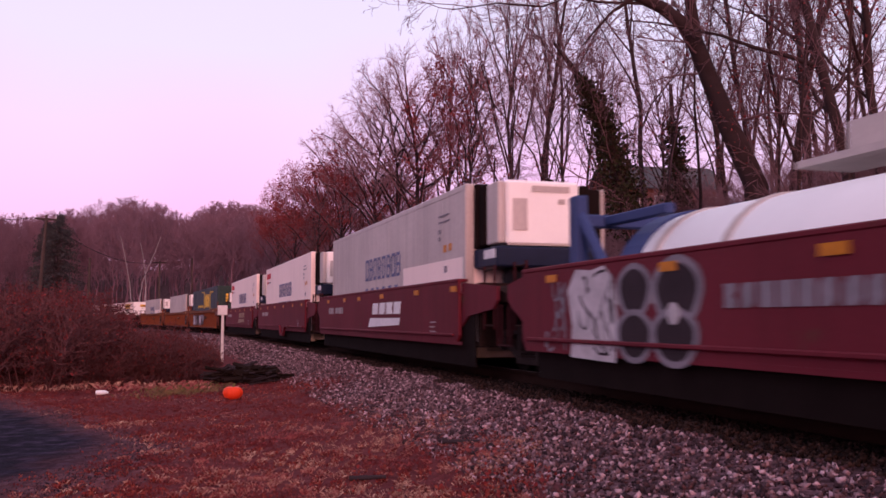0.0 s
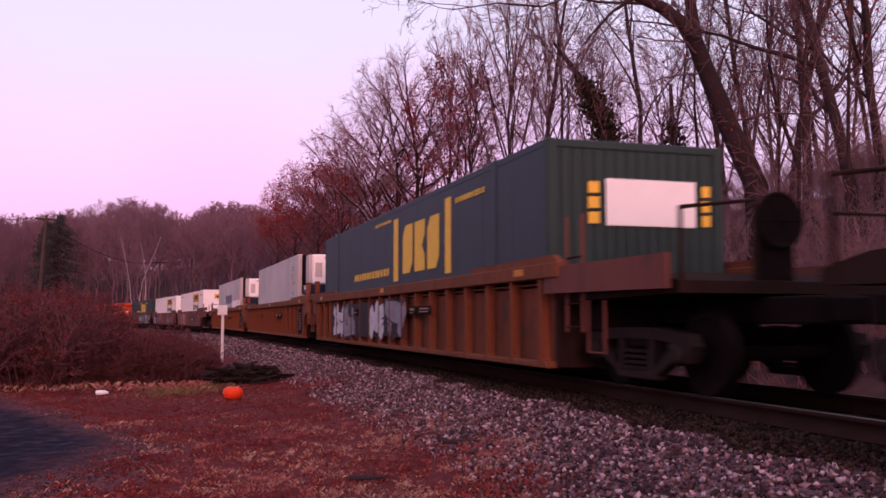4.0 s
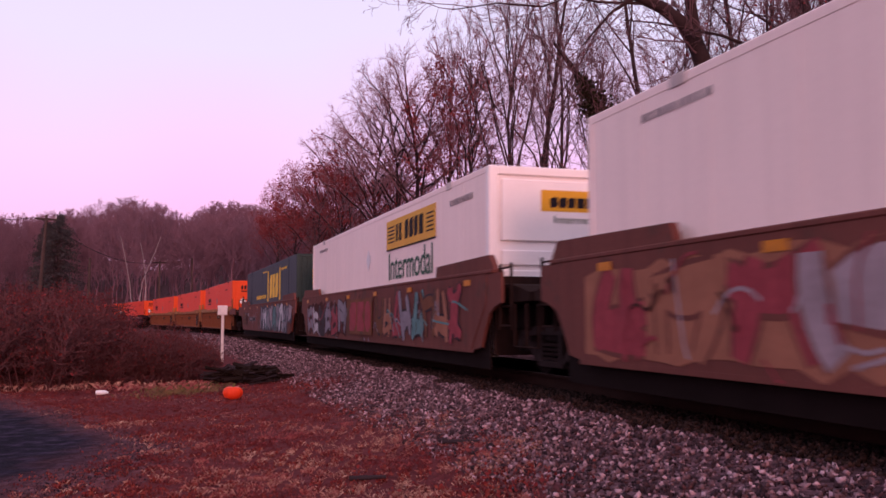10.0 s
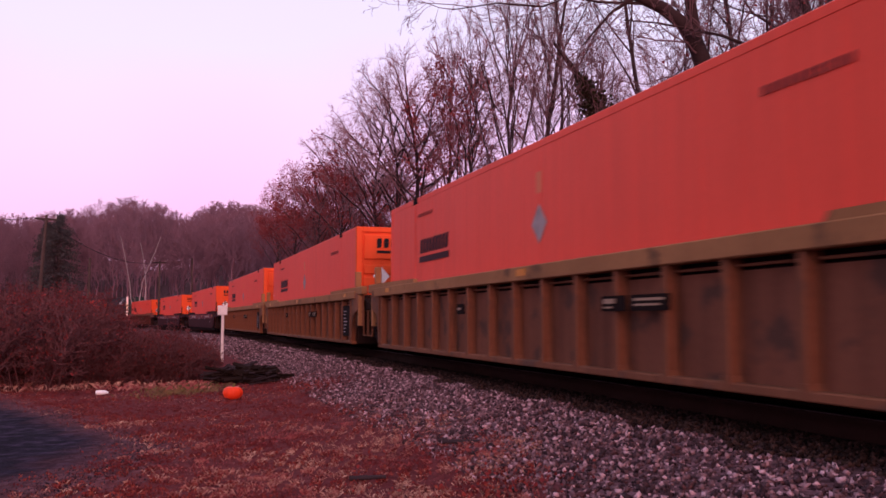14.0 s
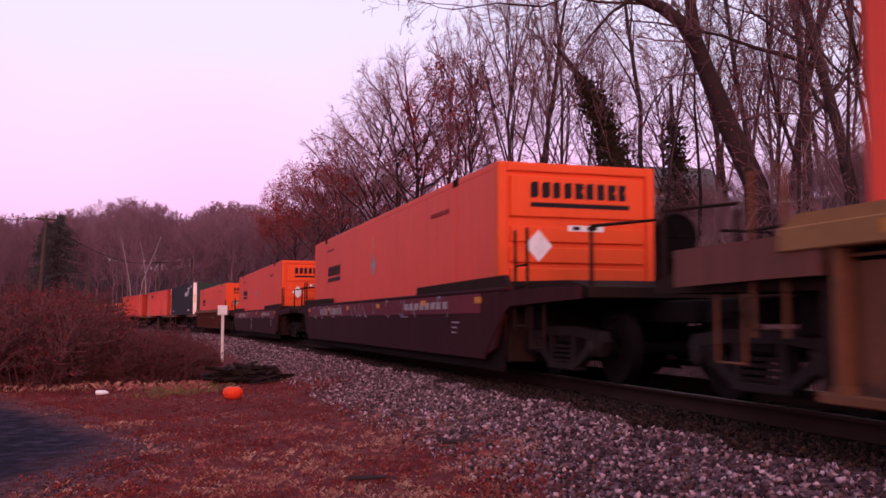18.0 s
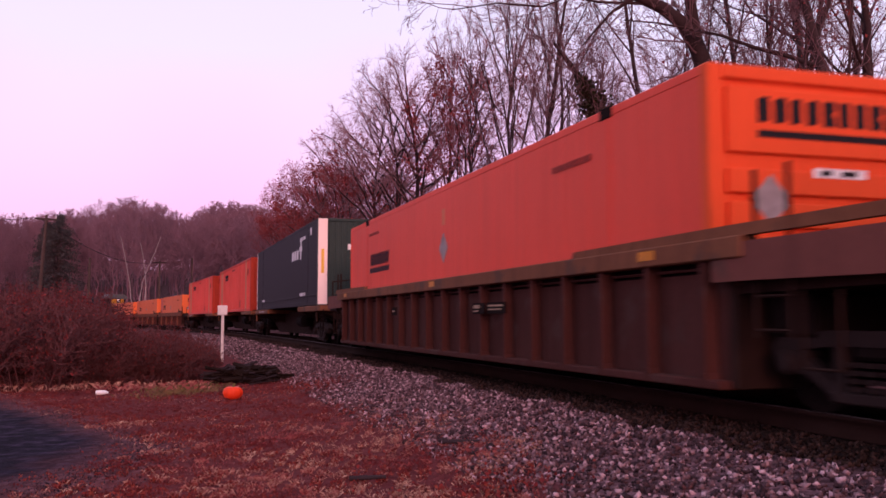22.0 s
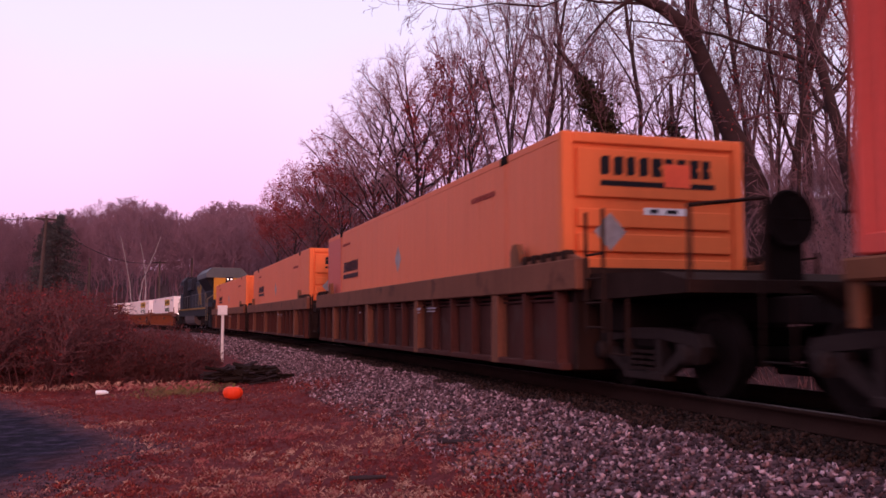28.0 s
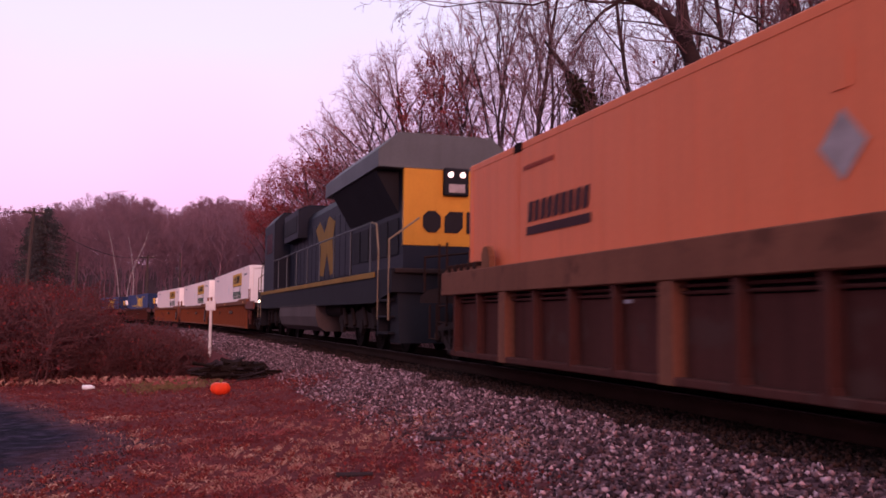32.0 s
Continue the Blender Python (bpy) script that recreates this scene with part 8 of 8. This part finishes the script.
# ---- small things beside the line ----
def build_small_things():
    x, y, z = seen_at(412, 15.4)
    pk = thing("pumpkin", "round orange pumpkin lying on dead grass", "pumpkin", at=pose(x, y, z - 0.01))
    vs, fs, n, m = [], [], 40, 14
    for j in range(m + 1):
        t = math.pi * j / m
        for i in range(n):
            a = 2 * math.pi * i / n
            r = (0.157 + 0.012 * abs(math.cos(a * 5))) * math.sin(t) ** 0.8
            vs.append((r * math.cos(a), r * math.sin(a), 0.12 - 0.115 * math.cos(t) - 0.025 * math.exp(-((t - math.pi) / 0.35) ** 2)))
    for j in range(m):
        for i in range(n):
            k = (i + 1) % n
            fs.append((j * n + i, j * n + k, (j + 1) * n + k, (j + 1) * n + i))
    part("flesh", raw_mesh("flesh", vs, fs, M["pumpkin"], True), None, pk)
    part("stem", Build().tube((0, 0, 0.19), (0.01, 0.01, 0.245), 0.022, 0.016, 6).tube((0.01, 0.01, 0.245), (0.035, 0.015, 0.265), 0.016, 0.018, 6), M["stem"], pk)

    x, y, z = seen_at(393, 29.0)
    post = thing("marker_post", "white marker post with a small square sign", "post", at=pose(x, y, z))
    part("pole", Build().box(-0.04, 0.04, -0.04, 0.04, -0.2, 1.60, 0.01), M["post"], post)
    part("sign", Build().box(-0.155, 0.155, -0.075, -0.045, 1.47, 1.77, 0.01), M["post"], post)

    x, y, z = seen_at(181, 16.2)
    part_litter = thing("plastic_bottle", "crushed white plastic bottle on the grass", "litter", at=pose(x, y, z + 0.045, 0, 0, 15))
    part("body", Build().lathe([(0.02, -0.11), (0.04, -0.10), (0.042, 0.04), (0.02, 0.08), (0.018, 0.10)], (0, 0, 0), "x", 12), M["litter_white"], part_litter)

    rng = random.Random(4)
    x, y, z = seen_at(432, 19.2)
    pile = thing("timber_pile", "heap of dark weathered ties and branches", "timber pile", at=pose(x, y, z))
    for k in range(130):
        a, ln, r = rng.uniform(-1.0, 1.0), rng.uniform(0.25, 0.9), rng.choice((0.012, 0.016, 0.02, 0.03, 0.05))
        cx = rng.uniform(-0.6, 0.6)
        cy, cz = rng.uniform(-0.4, 0.5), rng.uniform(0.02, max(0.05, 0.36 * (1 - 1.3 * (cx + 0.05) ** 2)))
        dx, dy = math.cos(a) * ln / 2, math.sin(a) * ln / 2
        bend = rng.uniform(-0.08, 0.08)
        part("timber", Build().pipe([(cx - dx, cy - dy, cz + rng.uniform(-0.1, 0.08)), (cx + bend, cy, cz), (cx + dx, cy + dy, cz + rng.uniform(-0.1, 0.12))], r, 5), M["wood" if k % 3 == 0 else "tie"], pile)

    for (px, depth, ln) in ((815, 8.9, 0.36), (650, 7.6, 0.3)):
        x, y, z = seen_at(px, depth)
        st = thing("driftwood", "dark broken stick lying on the gravel", "stick", at=pose(x, y, z + 0.03, 0, 0, rng.uniform(-20, 20)))
        part("stick", Build().tube((-ln / 2, 0, 0), (ln / 2, 0.04, 0.01), 0.022, 0.015, 7), M["wood"], st)

    # utility poles and wires
    tops = []
    for px, depth, top, lean in ((62, 62, 7.9, 3.5), (280, 105, 7.6, 0.0), (155, 85, 6.5, 0.0), (338, 130, 9.5, 0.0), (492, 120, 13.0, 0.0)):
        x, y, z = seen_at(px, depth)
        po = thing("utility_pole", "weathered wooden utility pole", "utility pole", "utility poles", at=pose(x, y, z, 0, lean, 0))
        part("pole", Build().tube((0, 0, -0.5), (0, 0, top - z), 0.14, 0.10, 10), M["pole"], po)
        if px in (62, 280):
            part("crossarm", Build().box(-0.75, 0.75, -0.06, 0.06, top - z - 0.35, top - z - 0.23, 0.01), M["pole"], po)
            for s in (-1, 0, 1):
                part("insulator", Build().lathe([(0.04, 0), (0.05, 0.05), (0.03, 0.12)], (s * 0.65, 0, top - z - 0.23), "z", 8), M["grey"], po)
            tops.append((x, y, top - 0.2))
    for a, b in (((-70, 40, 6.0), tops[0]), (tops[0], tops[1]), (tops[1], (-55, 150, 6.5))):
        pts = []
        for k in range(13):
            f = k / 12
            pts.append((a[0] + (b[0] - a[0]) * f, a[1] + (b[1] - a[1]) * f, a[2] + (b[2] - a[2]) * f - 1.2 * 4 * f * (1 - f)))
        w = thing("power_line", "sagging black overhead wire", "wire", "overhead wires")
        part("wire", Build().pipe(pts, 0.025, 4), M["black"], w)


build_small_things()


# ---- stones, grass and leaves on the ground ----
def build_ballast():
    rng = np.random.default_rng(31)
    base = np.array([(1, 0, 0), (-1, 0, 0), (0, 1, 0), (0, -1, 0), (0, 0, 1), (0, 0, -1)], float)
    tri = np.array([(0, 2, 4), (2, 1, 4), (1, 3, 4), (3, 0, 4), (2, 0, 5), (1, 2, 5), (3, 1, 5), (0, 3, 5)])
    u = np.concatenate([rng.uniform(-16, -4, 6000), rng.uniform(-4, 8, 24000), rng.uniform(6, 22, 21000), rng.uniform(20, 60, 14000)])
    n = len(u)
    side = -rng.uniform(0.85, 3.6, n)
    far = rng.random(n) < 0.08
    side[far] = rng.uniform(-0.7, 1.6, far.sum())
    keep = rng.random(n) < np.clip((3.9 + side) / 0.7, 0.06, 1)
    u, side = u[keep], side[keep]
    n = len(u)
    tx, ty, ta = (np.interp(u, U_TRACK, q) for q in (X_TRACK, Y_TRACK, A_TRACK))
    x, y = tx + np.cos(ta) * side, ty + np.sin(ta) * side
    z = ground_height(x, y)
    size = (0.011 + 0.02 * rng.random((n, 1, 1)) ** 1.6) * np.where(u > 20, 1.4, 1.0)[:, None, None]
    shape = base[None] * rng.uniform(0.6, 1.25, (n, 6, 1)) + rng.normal(size=(n, 6, 3)) * 0.22
    q = rng.normal(size=(n, 4))
    q /= np.linalg.norm(q, axis=1, keepdims=True)
    w_, a_, b_, c_ = q.T
    R = np.stack([np.stack([1 - 2 * (b_ * b_ + c_ * c_), 2 * (a_ * b_ - c_ * w_), 2 * (a_ * c_ + b_ * w_)], -1),
                  np.stack([2 * (a_ * b_ + c_ * w_), 1 - 2 * (a_ * a_ + c_ * c_), 2 * (b_ * c_ - a_ * w_)], -1),
                  np.stack([2 * (a_ * c_ - b_ * w_), 2 * (b_ * c_ + a_ * w_), 1 - 2 * (a_ * a_ + b_ * b_)], -1)], 1)
    vs = np.einsum("nij,nkj->nki", R, shape * size) + np.stack([x, y, z + size[:, 0, 0] * 0.4], -1)[:, None]
    # stones this close to the rails get the colour with shade painted in
    dusty_shaded = side > -1.68 + 0.25 * soft_noise(x, y, 1.3, 2.0)
    for name, pick, m, label in (("ballast", ~dusty_shaded, "stone", "loose grey crushed stone ballast"), ("dusty_ballast", dusty_shaded, "dusty_shaded_stone", "ballast by the rails, dark with brake dust and painted shade")):
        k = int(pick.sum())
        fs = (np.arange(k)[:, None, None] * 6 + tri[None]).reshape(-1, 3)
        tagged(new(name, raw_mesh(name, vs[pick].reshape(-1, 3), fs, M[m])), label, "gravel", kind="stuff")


build_ballast()


def blades(x, y, z, h, w, rng):
    m = len(x)
    a = rng.uniform(0, 6.28, m)
    bend = rng.uniform(0.4, 1.2, m) * h
    dx, dy = np.cos(a), np.sin(a)
    vs = np.stack([np.stack([x - dy * w, y + dx * w, z], -1), np.stack([x + dy * w, y - dx * w, z], -1),
                   np.stack([x + dx * bend * 0.4, y + dy * bend * 0.4, z + h * 0.7], -1), np.stack([x + dx * bend, y + dy * bend, z + h * 0.8], -1)], 1)
    base = np.arange(m)[:, None] * 4
    fs = np.concatenate([base + np.array([[0, 1, 2]]), base + np.array([[1, 3, 2]])], 0)
    return vs.reshape(-1, 3), fs


def road_side(x, y):
    """How far inside the asphalt patch a place lies."""
    return np.minimum(-(x + 3.15), 10.7 - (x + 3.8) * 1.3 - y) + 0.14 * soft_noise(x, y, 1.3, 2.0) + 0.16 * soft_noise(x, y, 3.7, 1.0)


def build_ground_cover():
    rng = np.random.default_rng(41)
    n = 300000
    depth = 4.5 + 16 * rng.random(n) ** 1.25
    px = rng.uniform(-60, 960, n)
    x, y = (px - 784) / 1620 * depth, depth
    x, y = np.concatenate([x, rng.uniform(-3.4, 4.5, 30000)]), np.concatenate([y, rng.uniform(-5, 5, 30000)])
    n = len(x)
    d, _ = across(x, y)
    patch = soft_noise(x, y, 0.9, 4.0)
    # drawn together into tufts and drifts
    cell = np.stack([np.round(x / 0.17), np.round(y / 0.17)], -1)
    jit = np.sin(cell[:, 0] * 127.1 + cell[:, 1] * 311.7) * 43758.5
    jit2 = np.sin(cell[:, 0] * 269.5 + cell[:, 1] * 183.3) * 43758.5
    jit, jit2 = jit - np.floor(jit), jit2 - np.floor(jit2)
    pull = 0.45 * (jit2 > 0.35)
    x = x + (cell[:, 0] * 0.17 + 0.12 * (jit - 0.5) - x) * pull
    y = y + (cell[:, 1] * 0.17 + 0.12 * (jit2 - 0.5) - y) * pull
    thin = rng.random(n) < np.clip(0.35 + 0.55 * (soft_noise(x, y, 2.3, 7.0) + 0.6), 0.12, 1) * np.clip(jit * 1.8, 0.15, 1)
    keep = (d < -2.9 - 0.5 * patch + 0.25 * rng.normal(size=n)) & (road_side(x, y) < 0.22 * rng.normal(size=n) - 0.05) & thin
    x, y, patch = x[keep], y[keep], patch[keep]
    z = ground_height(x, y)
    n = len(x)
    jit = jit[keep]
    is_leaf = rng.random(n) < np.clip(0.30 + 0.75 * soft_noise(x, y, 1.5, 3.0) + 0.35 * soft_noise(x, y, 4.1, 1.0) + np.clip((-x - 1.0) / 2.5, 0, 0.5), 0.05, 0.93)
    g = ~is_leaf
    m = int(g.sum())
    low = np.where(y[g] > 12, 0.6, 1.0)
    vs, fs = blades(x[g], y[g], z[g], rng.uniform(0.012, 0.04, m) * (0.5 + 1.0 * jit[g]) * low, rng.uniform(0.0013, 0.0027, m), rng)
    tagged(new("dry_grass", raw_mesh("dry_grass", vs, fs, M["grass"])), "short dead straw-coloured grass", "grass", kind="stuff")
    c = np.stack([x[is_leaf], y[is_leaf], z[is_leaf] + rng.uniform(0.004, 0.03, is_leaf.sum())], -1)
    tagged(new("fallen_leaves", leaf_mesh("fallen_leaves", c, 0.0115, M["litter"], rng, 0.75)), "scattered red-brown fallen leaves", "leaves", kind="stuff")
    # leaves blown onto the ballast
    heaps = []
    for px, depth, wide, count in ((545, 17.0, 0.45, 500), (870, 7.0, 0.3, 350), (700, 8.6, 0.3, 260)):
        cx, cy, _ = seen_at(px, depth)
        q = np.stack([cx + rng.normal(size=count) * wide, cy + rng.normal(size=count) * wide], -1)
        heaps.append(np.column_stack([q, ground_height(q[:, 0], q[:, 1]) + rng.uniform(0.02, 0.05, count)]))
    tagged(new("blown_leaves", leaf_mesh("blown_leaves", np.concatenate(heaps), 0.018, M["litter"], rng, 0.75)), "dark leaf litter caught on the gravel", "leaves", kind="stuff")
    # green weeds before the thicket
    cx, cy, _ = seen_at(305, 16.4)
    k = 1100
    wx, wy = cx + rng.normal(size=k) * 0.3, cy + 0.8 + rng.normal(size=k) * 0.8
    vs, fs = blades(wx, wy, ground_height(wx, wy), rng.uniform(0.03, 0.11, k), rng.uniform(0.003, 0.006, k), rng)
    tagged(new("green_weeds", raw_mesh("green_weeds", vs, fs, M["weeds"])), "low yellow-green weeds before the thicket", "weeds", kind="stuff")
    # taller dead grass at the foot of the thicket
    k = 2600
    depth = 17.0 + 1.6 * rng.random(k) + 0.2 * rng.normal(size=k)
    x, y = (rng.uniform(-60, 372, k) - 784) / 1620 * depth, depth
    keep = soft_noise(x, y, 1.7, 6.0) + 0.6 * rng.normal(size=k) > 0.1
    x, y = x[keep], y[keep]
    vs, fs = blades(x, y, ground_height(x, y), rng.uniform(0.03, 0.16, len(x)), rng.uniform(0.0008, 0.0016, len(x)), rng)
    tagged(new("tall_dry_grass", raw_mesh("tall_dry_grass", vs, fs, M["grass"])), "taller dead grass at the foot of the thicket", "grass", kind="stuff")
    # pebbles along the broken edge of the asphalt
    k = 30000
    depth = 5.0 + 8.5 * rng.random(k)
    x, y = (rng.uniform(-60, 420, k) - 784) / 1620 * depth, depth
    keep = np.abs(road_side(x, y) + 0.15) < 0.3 * np.abs(rng.normal(size=k))
    x, y = x[keep], y[keep]
    c = np.stack([x, y, ground_height(x, y) + 0.006], -1)
    tagged(new("pebbles", leaf_mesh("pebbles", c, 0.008, M["grit"], rng, 0.9)), "small loose pebbles at the asphalt edge", "gravel", kind="stuff")


build_ground_cover()


# ---- what moves ----
def motions():
    for ob, c, base, offset in ROLLING:
        walk(ob, [(t, on_track(c, t, base) @ offset) for t in TIMES])
    # wheels turn while their car is near; the rows lie less than a quarter turn apart
    for w, x, c, r, car in WHEELSETS:
        near = [i / 30.0 for i in range(961) if -9 < c - x - run(i / 30.0) < 26]
        if len(near) < 3:
            continue
        rows = [(0.0, pose(x, 0, r))] if near[0] > 0.02 else []
        rows += [(t, pose(x, 0, r, 0, math.degrees((run(t) - run(near[0])) / r), 0)) for t in near]
        if near[-1] < 31.98:
            rows.append((32.0, rows[-1][1]))
        walk(w, rows)


motions()
